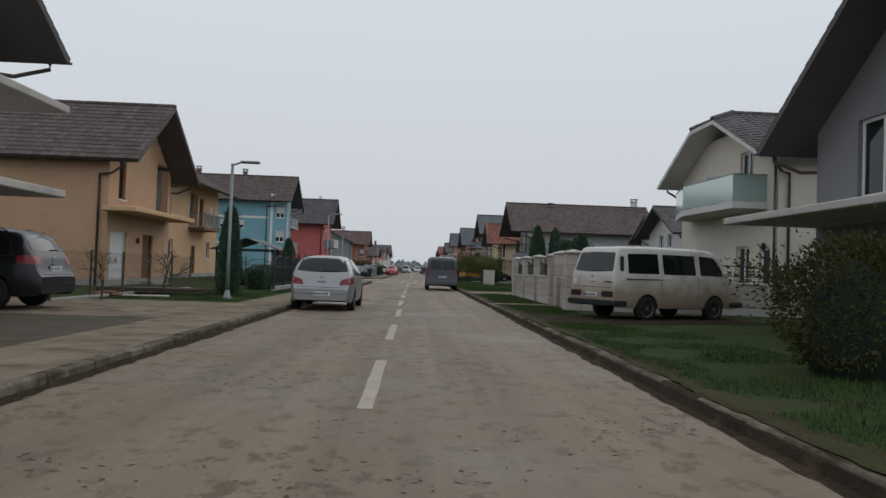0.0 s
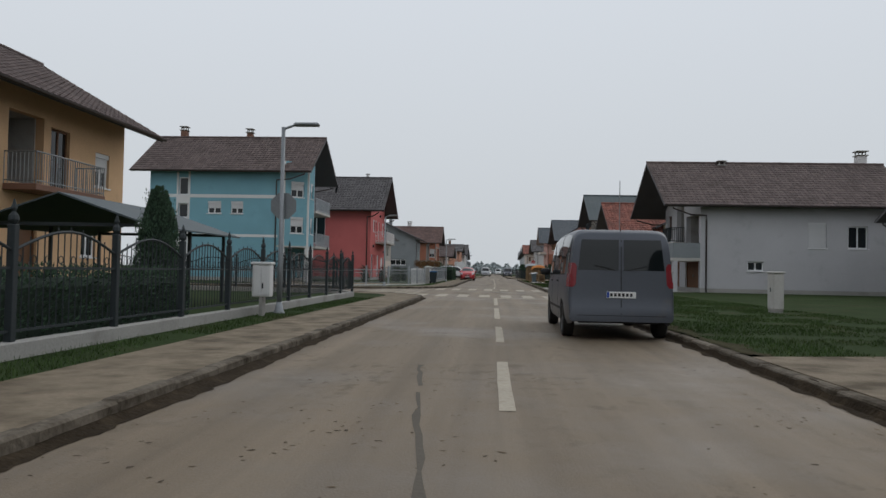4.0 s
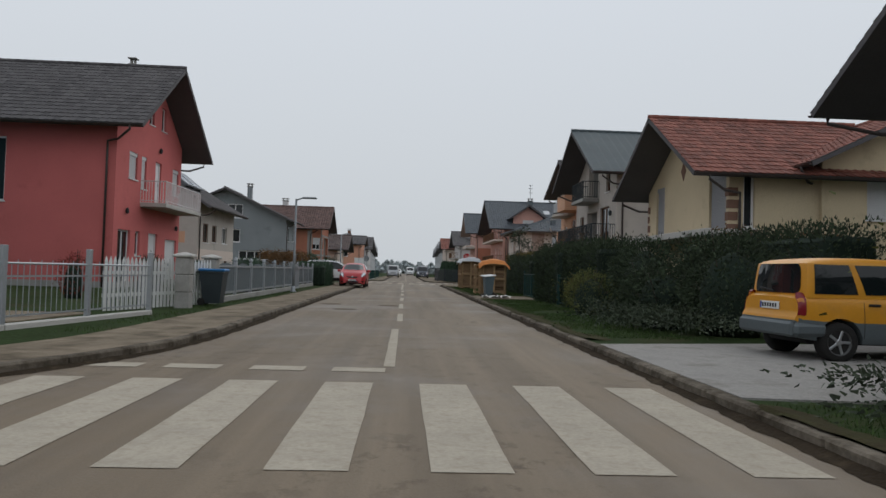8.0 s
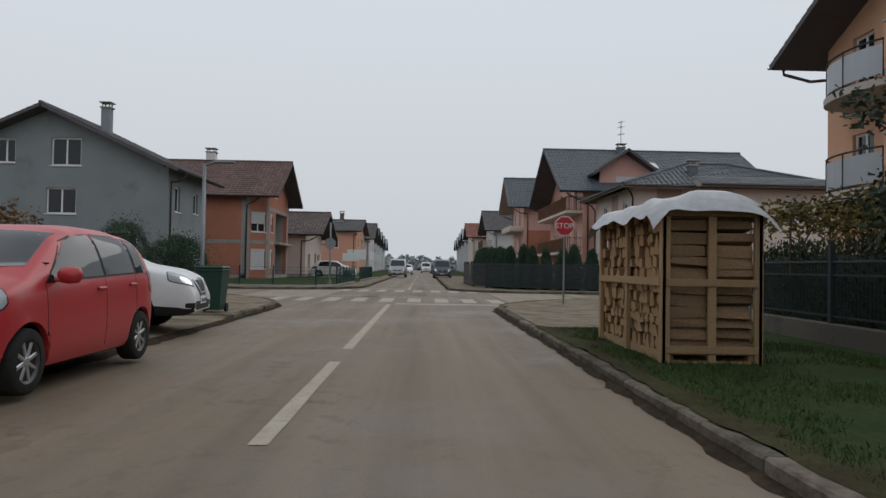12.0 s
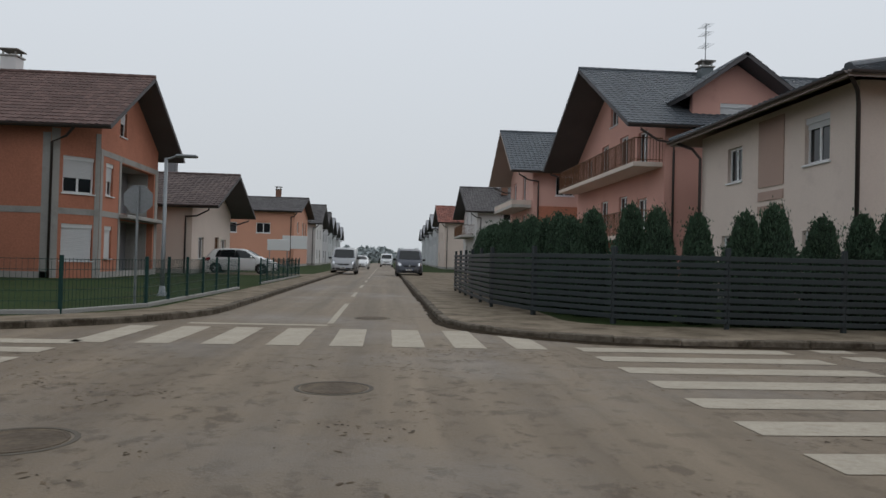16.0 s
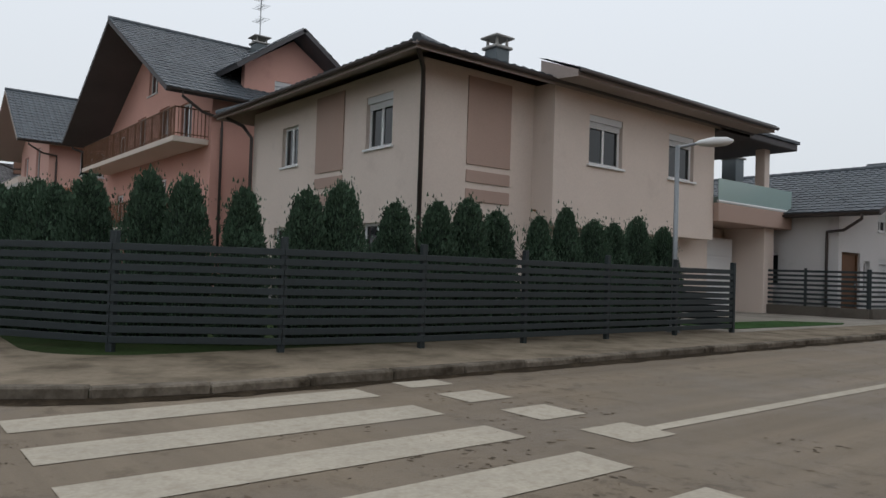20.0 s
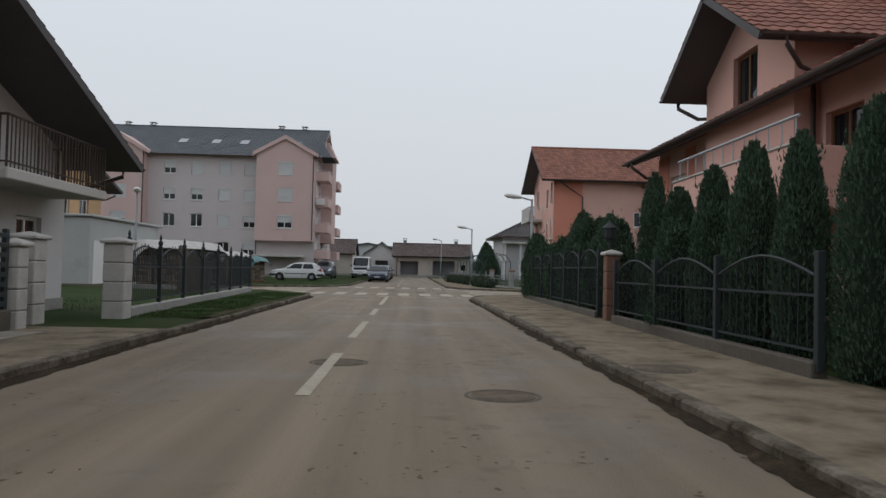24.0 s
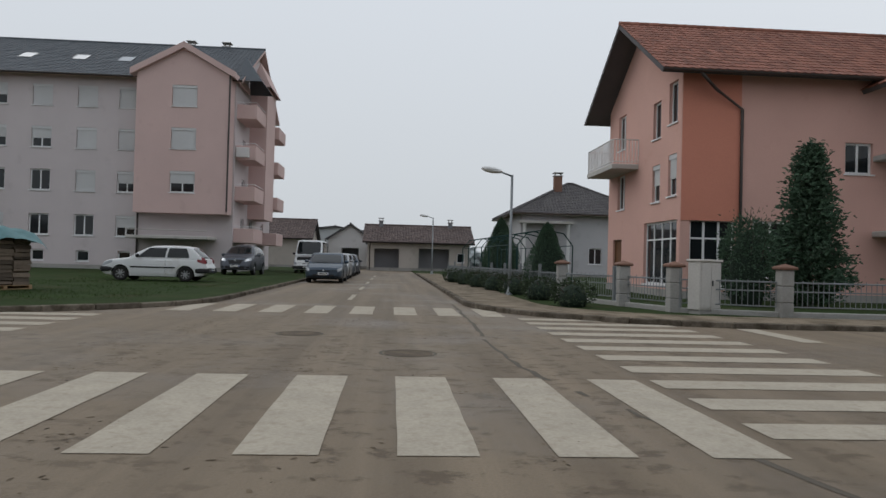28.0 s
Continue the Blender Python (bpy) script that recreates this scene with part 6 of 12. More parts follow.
h = house("house", "peach plastered three-storey house with rounded balconies", 13.4, 129.7, -90, 9.4, 10.5, 7.8, 10.2, "plaster_peach", "tile_dark", of=1.4, os=0.9,
          front=[(-3.4, -2.4, 6.4, 8.0), (-0.8, 0.6, 6.3, 8.2, "p"), (2.0, 3.1, 6.6, 7.9), (-3.4, -2.4, 3.8, 5.2), (-0.8, 0.6, 3.6, 5.6, "p"), (2.0, 3.1, 3.9, 5.2), (-3, -2, 1.0, 2.3), (1, 2.2, 0.1, 2.2, "d")],
          right=[(2, 3.2, 6.5, 7.8), (2, 3.2, 3.8, 5.1)])
for z in (3.4, 6.1):
    balcony(h, 0.2, 2.9, -1.4, 0, z, "solid", wall_mat="plaster_peach", slab="plaster_peach", h=0.95)
    bow = [(-1.7 - 1.9 * math.cos(math.pi * k / 12), -1.35 * math.sin(math.pi * k / 12) ** 0.7) for k in range(13)]
    round_balcony = part("balcony", Geo().prism(bow, z - 0.2, z), "plaster_beige", h, "rounded balcony with dark panels")
    inner = [(lerp(-1.7, x, 0.95), 0.95 * y) for x, y in bow]
    for (xa, ya), (xb, yb) in zip(inner, inner[1:]):
        part("panel", Geo().add([(xa, ya, z + 0.1), (xb, yb, z + 0.1), (xb, yb, z + 0.86), (xa, ya, z + 0.86), (lerp(-1.7, xa, 0.99), ya + 0.012, z + 0.1), (lerp(-1.7, xb, 0.99), yb + 0.012, z + 0.1),
                                (lerp(-1.7, xb, 0.99), yb + 0.012, z + 0.86), (lerp(-1.7, xa, 0.99), ya + 0.012, z + 0.86)],
                                [(0, 1, 2, 3), (7, 6, 5, 4), (0, 4, 5, 1), (3, 2, 6, 7)]), "grey_metal", round_balcony)
    for x, y in inner[::3]:
        part("post", Geo().tube([(x, y, z), (x, y, z + 0.97)], 0.022, 6), "dark_metal", round_balcony)
    part("rail", Geo().tube([(x, y, z + 0.98) for x, y in inner], 0.028, 6), "dark_metal", round_balcony)
ac = part("air_conditioner", Geo().cbox(3.1, -0.35, 4.3, 3.95, -0.03, 4.95, c=0.03), "white_paint", h)
part("fan_grille", Geo().lathe([(0.24, 0), (0.24, 0.02), (0.05, 0.03)], 16, at=pose(3.45, -0.35, 4.62, 90)), "grey_metal", ac)

# cream villa on the corner, with its hipped roof
h = house("house", "cream plastered corner house with hipped dark roof and mauve panels", 18.7, 153.3, 0, 11.6, 9.0, 5.95, 7.9, "plaster_cream", "tile_slate", of=0.9, ob=0.9, os=0.9, hip=True, soffit="soffit_pale",
          front=[(-0.9, 0.3, 3.9, 5.3, "t"), (2.6, 3.7, 3.9, 5.3, "t"), (-0.9, 0.3, 1.0, 2.3), (2.6, 3.7, 1.0, 2.3)],
          left=[(1.2, 2.35, 4.12, 5.42, "t"), (5.95, 6.95, 4.08, 5.25), (1.2, 2.4, 1.0, 2.3), (6.1, 7.3, 1.0, 2.3)], right=[(2.0, 4.4, 3.4, 5.5, "p"), (1.0, 3.6, 0.1, 2.3, "g")])
part("mauve_panel", Geo().box(-5.83, 3.4, 3.72, -5.8, 4.85, 5.8).box(-5.83, 3.4, 3.3, -5.8, 4.85, 3.58).box(-5.83, 3.4, 2.85, -5.8, 4.85, 3.14), "plaster_mauve", h)
part("mauve_panel", Geo().box(-4.5, -0.03, 3.72, -3.1, 0, 5.8).box(-4.5, -0.03, 3.3, -3.1, 0, 3.58).box(-4.5, -0.03, 2.85, -3.1, 0, 3.14), "plaster_mauve", h)
part("projection", Geo().box(-2.3, -0.72, 2.4, -0.98, 0, 5.93).box(0.38, -0.72, 2.4, 2.52, 0, 5.93).box(3.78, -0.72, 2.4, 4.9, 0, 5.93).box(-0.98, -0.72, 2.4, 0.38, -0.42, 4.05).box(2.52, -0.72, 2.4, 3.78, -0.42, 4.05).box(-0.98, -0.72, 5.35, 0.38, -0.42, 5.93).box(2.52, -0.72, 5.35, 3.78, -0.42, 5.93), "plaster_cream", h)
eave = Geo()
eave.add([(-2.6, -1.7, 6.0), (6.68, -1.7, 6.0), (6.68, -0.5, 6.45), (-2.6, -0.5, 6.45), (-2.6, -1.7, 5.84), (6.68, -1.7, 5.84), (6.68, -0.5, 5.94), (-2.6, -0.5, 5.94)],
         [(0, 1, 2, 3), (7, 6, 5, 4), (0, 4, 5, 1), (1, 5, 6, 2), (2, 6, 7, 3), (3, 7, 4, 0)])
part("projection_roof", eave, "soffit_pale", h)
for i in range(5):
    g = Geo()
    y0, z0 = -1.76 + 0.26 * i, 6.0 + 0.0975 * i
    for k in range(31):
        x = -2.62 + 0.3 * k
        g.add([(x, y0, z0 + 0.05), (x + 0.292, y0, z0 + 0.05), (x + 0.292, y0 + 0.3, z0 + 0.13), (x, y0 + 0.3, z0 + 0.13), (x, y0, z0 + 0.005), (x + 0.292, y0, z0 + 0.005)], [(0, 1, 2, 3), (4, 5, 1, 0)])
    part("tile_course", g, "tile_slate", h)
part("gutter", Geo().tube([(-2.6, -1.8, 5.95), (6.68, -1.8, 5.95)], 0.06, 8), "gutter", h, smooth=True)
part("sill", Geo().cbox(-1.05, -0.8, 4.0, 0.45, -0.4, 4.06, c=0.01).cbox(2.45, -0.8, 4.0, 3.85, -0.4, 4.06, c=0.01), "white_pvc", h)
for a, b in ((-0.98, 0.38), (2.52, 3.78)):
    pl = lambda u, d, z: (u, -0.72 + d, z)
    window(h, pl, a, b, 4.06, 5.35, "t")
part("downpipe", Geo().tube([(-6.5, -0.7, 5.85), (-6.1, -0.35, 5.6), (-5.9, -0.1, 5.3), (-5.9, -0.1, 0.1)], 0.055, 8), "gutter", h, smooth=True)
part("downpipe", Geo().tube([(-6.5, 9.6, 5.85), (-6.1, 9.2, 5.6), (-5.92, 8.9, 5.2), (-5.92, 8.9, 0.1)], 0.055, 8), "gutter", h, smooth=True)
chimney(h, -1.7, 2.1, 6.4, 7.45, 0.5, "anthracite")
part("balcony_roof", Geo().cbox(6.7, -0.9, 5.75, 9.9, 5.0, 5.98, c=0.03).cbox(4.92, -0.9, 5.75, 6.7, 5.0, 5.93, c=0.02), "soffit", h)
part("roof_edge", Geo().box(6.7, -0.96, 5.98, 9.95, 5.0, 6.08), "tile_slate", h)
part("column", Geo().cbox(8.7, -0.35, 3.5, 9.05, 0.0, 5.75, c=0.02), "plaster_cream", h)
part("balcony_slab", Geo().cbox(4.92, -0.9, 2.98, 9.58, 4.0, 3.55, c=0.02), "plaster_mauve", h)
gp = part("glass_panel", Geo().box(4.92, -0.88, 3.55, 9.56, -0.86, 4.3).box(9.54, -0.86, 3.55, 9.56, 4.0, 4.3), "balcony_glass", h)
part("handrail", Geo().tube([(4.92, -0.87, 3.6), (9.56, -0.87, 3.6), (9.56, 4.0, 3.6)], 0.045, 6), "white_pvc", gp)
part("column", Geo().cbox(8.3, -0.6, 0.09, 8.95, 0.9, 2.98, c=0.02), "plaster_cream", h)
part("garage_wall", Geo().box(5.82, 1.0, 0.09, 9.3, 1.25, 2.98), "plaster_cream", h)
gd = part("garage_door", Geo().cbox(5.5, 0.5, 0.1, 8.2, 0.59, 2.6, c=0.01), "white_pvc", h)
for k in range(4):
    part("door_panel", Geo().cbox(5.6, 0.485, 0.2 + 0.6 * k, 8.1, 0.5, 0.74 + 0.6 * k, c=0.01), "white_pvc", gd)

# large pink house with dormer and long balconies
h = house("house", "pink plastered house with slate-grey tile roof, dormer and long railed balconies", 12.6, 172.0, -90, 13.6, 14, 6.85, 11.0, "plaster_pink", "tile_slate", of=1.9, os=1.0,
          front=[(-5, -3.8, 5.7, 7.0), (-2.0, -0.8, 5.6, 7.4, "p"), (1.0, 2.2, 5.6, 7.4, "p"), (3.6, 4.8, 5.6, 7.2), (-5, -3.8, 2.7, 4.2), (-2, -0.8, 2.6, 4.5, "p"), (1.0, 2.2, 2.6, 4.5, "p"), (3.6, 4.8, 2.8, 4.2), (-0.6, 0.6, 8.2, 9.4)],
          right=[(2.6, 3.7, 3.9, 5.3, "w"), (7.5, 8.7, 3.9, 5.3)])
for z in (2.3, 5.3):
    balcony(h, -6.4, 6.6, -1.25, 0, z, "bars", "brown_wood", slab="plaster_cream")
[(2.6, 8.2), (5.4, 8.2)]
dplace = lambda u, d, z: (6.4 - d, u, z)
part("dormer_wall", facade([(1.3, 6.9), (5.1, 6.9), (5.1, 8.5), (3.2, 9.75), (1.3, 8.5)], [(2.5, 3.9, 7.2, 8.1)], dplace), "plaster_pink", h)
window(h, dplace, 2.5, 3.9, 7.2, 8.1, "c")
for s in (1, -1):
    e = [(7.3, 3.2 - s * 2.6, 8.2), (2.0, 3.2 - s * 2.6, 8.2), (2.0, 3.2, 10.05), (7.3, 3.2, 10.05)]
    roof_plane(h, e if s > 0 else [e[1], e[0], e[3], e[2]], "tile_slate", random.Random(3))
chimney(h, 0.6, 4.4, 10.3, 11.15, 0.6, "anthracite")
aer = Geo().tube([(0.6, 4.4, 11.4), (0.6, 4.4, 13.4)], 0.025)
for k, z in enumerate((12.3, 12.9, 13.3)):
    aer.tube([(0.2, 4.4, z), (1.0, 4.4, z)], 0.012)
    for q in range(5):
        aer.tube([(0.2 + 0.2 * q, 4.15, z), (0.2 + 0.2 * q, 4.65, z)], 0.008, 4)
part("aerial_rod", aer, "galvanised", h)
for x0, y0 in ((2.8, 2.8), (2.6, 5.8)):
    zz = 11.0 - 0.532 * x0
    part("roof_window", Geo().add([(x0, y0, zz + 0.1), (x0 + 1.0, y0, zz - 0.44), (x0 + 1.0, y0 + 0.8, zz - 0.44), (x0, y0 + 0.8, zz + 0.1)], [(0, 1, 2, 3)]), "headlight", h)

h = house("house", "half-finished salmon house with grey gable roof and brick walls", 10.7, 187.0, -90, 8.4, 10, 7.1, 10.4, "plaster_salmon", "tile_slate", of=1.6, os=0.8, soffit="soffit_pale",
          front=[(-3, -1.8, 5.6, 7.0), (0.6, 1.8, 5.4, 7.2, "p"), (-3, -1.8, 2.8, 4.2), (0.6, 1.8, 2.6, 4.5, "p")], right=[(1.5, 2.7, 5.6, 6.9), (1.5, 2.7, 2.8, 4.1)])
part("brick_panel", Geo().box(4.2, 0.3, 0.3, 4.23, 9.6, 4.9), "brick_clay", h)
balcony(h, -3.8, 3.8, -1.3, 0, 4.8, "solid", wall_mat="plaster_cream", h=0.3)
h = house("house", "white plastered house with dark gable roof", 10.0, 212.0, -90, 12.0, 10, 6.0, 8.9, "plaster_white", "tile_dark", of=1.2, os=0.9,
          front=[(-3, -1.8, 5.0, 6.2), (0.6, 1.8, 5.0, 6.4, "p"), (-3, -1.8, 1.4, 2.8)], right=[(2.5, 4.1, 5.2, 6.0), (6, 7.2, 2.8, 4.1)])
balcony(h, -4, 4, -1.3, 0, 3.6, "bars", "brown_wood")
chimney(h, 2.2, 3.2, 8.0, 9.3, 0.6, "brown_ornament")
# haze is put into the wall and roof colours from the second one on
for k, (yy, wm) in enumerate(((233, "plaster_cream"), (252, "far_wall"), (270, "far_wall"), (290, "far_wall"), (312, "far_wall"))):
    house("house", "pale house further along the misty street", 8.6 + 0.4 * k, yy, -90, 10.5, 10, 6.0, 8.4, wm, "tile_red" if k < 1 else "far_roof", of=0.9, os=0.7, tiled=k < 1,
          front=[(-3.4, -2.0, 3.6, 4.9), (0.8, 2.2, 3.6, 4.9), (-3.4, -2.0, 1.0, 2.2)], right=[(2.4, 3.7, 3.5, 4.8)])

# ---------------------------------------------------------------- the cross street
h = house("house", "small white gabled house with slate roof and dark wooden balcony", 33.6, 150.9, 0, 10.4, 8, 3.5, 5.65, "plaster_white", "tile_slate", of=1.5, os=0.7,
          front=[(-4.95, -3.5, 0.1, 2.25, "d"), (-3.2, -2.7, 0.9, 2.0, "w"), (-1.9, -0.6, 0.9, 2.1, "c"), (-2.0, -1.1, 3.1, 3.9, "b"), (0.9, 2.2, 2.9, 4.6, "o"), (1.2, 2.4, 0.1, 2.1, "o"), (3.2, 4.2, 0.9, 2.1)],
          left=[(2, 3.2, 1, 2.2), (5, 6, 1, 2.2)])
balcony(h, 0.6, 4.6, -1.2, 0, 2.55, "bars", "dark_wood", slab="concrete_light", h=0.9)
chimney(h, -3.8, 4.6, 3.9, 5.9, 0.6, "anthracite")

h = house("house", "yellow-orange plastered house with red tiled roof", 63.5, 163.0, 0, 12.0, 10, 5.8, 8.2, "plaster_orange_pale", "tile_terracotta", of=1.0, os=0.9,
          front=[(-3, -1.8, 3.8, 5.0), (0.5, 1.7, 3.8, 5.0), (3, 4.2, 3.8, 5.0)], right=[(2, 3, 3.6, 5.2), (4.5, 5.5, 3.6, 5.2), (7, 8, 3.6, 5.2)])
chimney(h, -1.0, 2.0, 7.6, 9.0, 0.6, "brown_ornament")

gar = thing("garage", "pale grey metal garage box with white doors", "garage", pose(61.5, 158.0, 0), "")
part("body", Geo().cbox(-5, 0, 0.09, 4.2, 4.5, 3.3, c=0.06), "container", gar)
for k in range(3):
    part("door", Geo().cbox(-4.6 + 3.0 * k, -0.03, 0.12, -1.9 + 3.0 * k, 0.0, 2.2, c=0.01), "white_paint", gar)
part("roof_edge", Geo().cbox(-5.15, -0.2, 3.3, 4.35, 4.6, 3.42, c=0.03), "container", gar)

# apartment block
h = house("apartment_building", "grey and pink four-storey apartment building with dark roof", 97.6, 166.0, -90, 26.0, 14.0, 12.45, 16.6, "apartment_grey", "tile_slate", of=0.7, ob=0.7, os=0.5, ridge="side", soffit="apartment_pink",
          front=[(u, u + 1.25, z, z + 1.35, row[i]) for i, u in enumerate((-2.6, 0.2, 3.0, 5.6)) for z, row in ((10.5, "bccc"), (7.8, "bbcc"), (5.05, "wwcb"), (2.2, "cwwb"))]
          + [(u, u + 0.8, 0.55, 1.25) for u in (-2.4, 0.4, 3.2, 5.8)],
          right=[(u, u + 1.1, z, z + 1.6, "p") for u in (2.4, 5.4, 10.0) for z in (10.2, 7.5, 4.8, 2.1)])
for x0, x1, zl in ((7.1, 12.9, 3.85), (-9.6, -4.2, 3.85)):
    g0 = [(x0, zl), (x1, zl), (x1, 12.9), ((x0 + x1) / 2, 14.3), (x0, 12.9)]
    bp = lambda u, d, z: (u, -1.3 + d, z)
    um = x0 + 2.2
    hs = [(um, um + 1.55, z, z + 1.35) for z in (10.5, 7.8, 5.05)]
    part("bay_wall", facade(g0, hs, bp), "apartment_pink", h)
    for i, q in enumerate(hs):
        window(h, bp, *q, kind="c" if i != 2 else "b")
    part("bay_side", Geo().box(x0, -1.0, zl, x0 + 0.3, 0, 12.9).box(x1 - 0.3, -1.0, zl, x1, 0, 12.9).box(x0, -1.3, zl - 0.1, x1, 0, zl), "apartment_pink", h)
    xm = (x0 + x1) / 2
    rg = Geo()
    for s in (-1, 1):
        e = xm + s * (xm - x0 + 0.35)
        rg.add([(e, -1.6, 12.75), (xm, -1.6, 14.55), (xm, 3.2, 14.55), (e, 3.2, 12.75), (e, -1.6, 12.35), (xm, -1.6, 14.15), (xm, 3.2, 14.15), (e, 3.2, 12.35)],
               [(0, 1, 2, 3), (7, 6, 5, 4), (0, 4, 5, 1), (3, 2, 6, 7), (0, 3, 7, 4)])
    part("bay_roof", rg, ["apartment_pink"], h)
    part("downpipe", Geo().tube([(x1 - 0.02, -1.36, 12.6), (x1 - 0.02, -1.36, 3.9)], 0.06, 6), "gutter", h)
    part("downpipe", Geo().tube([(x0 - 0.1, -0.1, 12.4), (x0 - 0.1, -0.1, 0.3)], 0.06, 6), "gutter", h)
for k, z in enumerate((2.0, 4.75, 7.45, 10.15)):
    part("balcony_slab", Geo().cbox(12.95, 0.3, z, 14.3, 3.6, z + 0.95, c=0.03), "apartment_pink", h)
    part("balcony_slab", Geo().cbox(12.95, 8.4, z, 14.5, 11.6, z + 0.95, c=0.03), "apartment_pink", h)
    part("balcony_rail", Geo().tube([(14.25, 0.35, z + 1.1), (14.25, 3.55, z + 1.1)], 0.02).tube([(13.0, 0.35, z + 1.1), (14.25, 0.35, z + 1.1)], 0.02), "white_pvc", h)
part("side_bay", Geo().box(13.0, 4.6, 3.8, 14.2, 8.2, 13.4).add([(13.0, 4.2, 13.2), (14.5, 4.2, 13.2), (13.7, 4.2, 14.9), (13.0, 8.6, 13.2), (14.5, 8.6, 13.2), (13.7, 8.6, 14.9)], [(0, 1, 2), (5, 4, 3), (1, 4, 5, 2), (0, 2, 5, 3)]), "apartment_pink", h)
part("side_bay_roof", Geo().add([(13.0, 0.0, 12.6), (14.6, 0.0, 12.6), (13.2, 1.6, 14.6), (13.2, 2.6, 14.6), (14.6, 4.4, 12.6), (13.0, 4.4, 12.6)], [(0, 1, 2), (1, 4, 3, 2), (4, 5, 3)]), "tile_slate", h)
for x in (-9.2, -6.4, 8.0, 10.6):
    chimney(h, x, 7.4, 15.6, 16.75, 0.5, "plaster_dark")
for x in (-2, 1.5, 4.5, 10):
    zz = 12.45 + (3.0) * 0.5387
    part("roof_window", Geo().add([(x, 2.3, zz + 0.08), (x + 0.9, 2.3, zz + 0.08), (x + 0.9, 3.3, zz + 0.62), (x, 3.3, zz + 0.62)], [(0, 1, 2, 3)]), "headlight", h)
part("entrance_slab", Geo().cbox(7.0, -2.2, 2.1, 12.0, 0, 2.3, c=0.03).tube([(7.0, -2.15, 2.65), (11.9, -2.15, 2.65)], 0.03), "concrete_light", h)
ac = part("air_conditioner", Geo().cbox(13.05, 0.02, 7.6, 13.9, 0.3, 8.25, c=0.03), "white_paint", h)

# houses on the south side of the cross street
h = house("house", "orange and terracotta plastered house with long red-brown roof along the street", 36.5, 134.9, 180, 17.0, 9, 4.85, 7.0, "plaster_salmon", "tile_terracotta", of=0.95, os=0.6, ridge="side",
          front=[(-7.5, -6.3, 2.9, 4.2), (-5.4, -4.2, 0.9, 2.2), (-2, -0.8, 2.9, 4.3, "w", "brown_wood"), (1, 2.2, 2.9, 4.4, "p", "brown_wood"), (4, 5.2, 1, 2.2), (6, 7.2, 2.9, 4.2)], right=[(2, 3.2, 1, 2.2)], left=[(2, 3.2, 2.8, 4.0)])
part("panel", Geo().box(-8.5, -0.03, 0.3, -7.6, 0, 4.9).box(-6.2, -0.03, 0.3, -5.5, 0, 4.9).box(-4.1, -0.03, 0.3, -3.4, 0, 4.9), "plaster_deep_orange", h)
balcony(h, -2.6, 3.0, -1.7, 0, 2.35, "solid", wall_mat="plaster_salmon", slab="plaster_salmon", h=0.85)
holder = part("balcony_railing", Geo().tube([(-2.5, -1.6, 3.9), (3.0, -1.6, 3.9)], 0.03), "grey_metal", h)
for k in range(12):
    part("baluster", Geo().tube([(-2.4 + 0.48 * k, -1.6, 3.4), (-2.4 + 0.48 * k, -1.6, 3.9)], 0.016, 5), "grey_metal", holder)
h = house("house", "upper gabled wing with red tiled roof and brick chimney", 37.9, 135.4, 180, 4.3, 9, 5.85, 7.6, "plaster_salmon", "tile_terracotta", of=1.0, os=0.6, front=[(-0.6, 0.6, 5.1, 6.3, "w", "brown_wood")])
chimney(h, 0.0, 3.6, 6.9, 8.6, 0.55, "brick_clay")

h = house("house", "salmon three-storey house with terracotta roof and shopfront windows", 78.2, 132.7, 180, 8.4, 18.0, 7.85, 10.9, "plaster_salmon", "tile_terracotta", of=1.0, os=0.8, pipes=False,
          front=[(-2.9, -1.9, 6.2, 7.7, "w"), (1.4, 2.2, 6.0, 7.4), (3.0, 3.8, 6.3, 7.8), (1.4, 2.2, 3.6, 5.0, "b"), (3.0, 3.8, 3.7, 5.2, "b"), (-2.9, -1.9, 3.6, 5.1), (0.6, 3.9, 0.5, 2.85, "W"), (-3.4, -2.2, 0.1, 2.3, "d")],
          right=[(0.35, 1.95, 0.5, 2.85, "W"), (2.6, 4.6, 0.9, 2.85, "W"), (5.9, 6.9, 4.6, 5.7, "w"), (12.2, 13.4, 3.2, 5.0, "B"), (12.2, 13.4, 5.9, 7.4, "B"), (14.4, 15.6, 3.2, 5.0, "B")])
part("panel", Geo().box(4.2, 0.02, 2.8, 4.23, 2.1, 7.9), "plaster_deep_orange", h)
part("downpipe", Geo().tube([(5.0, 0.3, 7.75), (4.6, 1.0, 7.3), (4.29, 2.1, 6.7), (4.29, 2.1, 0.3)], 0.055, 8), "gutter", h, smooth=True)
balcony(h, -4.0, -0.2, -1.1, 0, 5.1, "bars", "white_paint")
part("balcony_slab", Geo().cbox(4.2, 6.9, 5.05, 6.4, 11.4, 5.25, c=0.03).cbox(4.2, 6.9, 2.4, 6.4, 11.4, 2.6, c=0.03), "concrete_light", h)
hr = part("balcony_railing", Geo().tube([(6.3, 7.0, 6.2), (6.3, 11.3, 6.2)], 0.03), "white_paint", h)
for k in range(20):
    part("baluster", Geo().tube([(6.3, 7.0 + 0.226 * k, 5.25), (6.3, 7.0 + 0.226 * k, 6.2)], 0.014, 5), "white_paint", hr)
    part("baluster", Geo().tube([(6.3, 7.0 + 0.226 * k, 2.6), (6.3, 7.0 + 0.226 * k, 3.5)], 0.014, 5), "white_paint", hr)
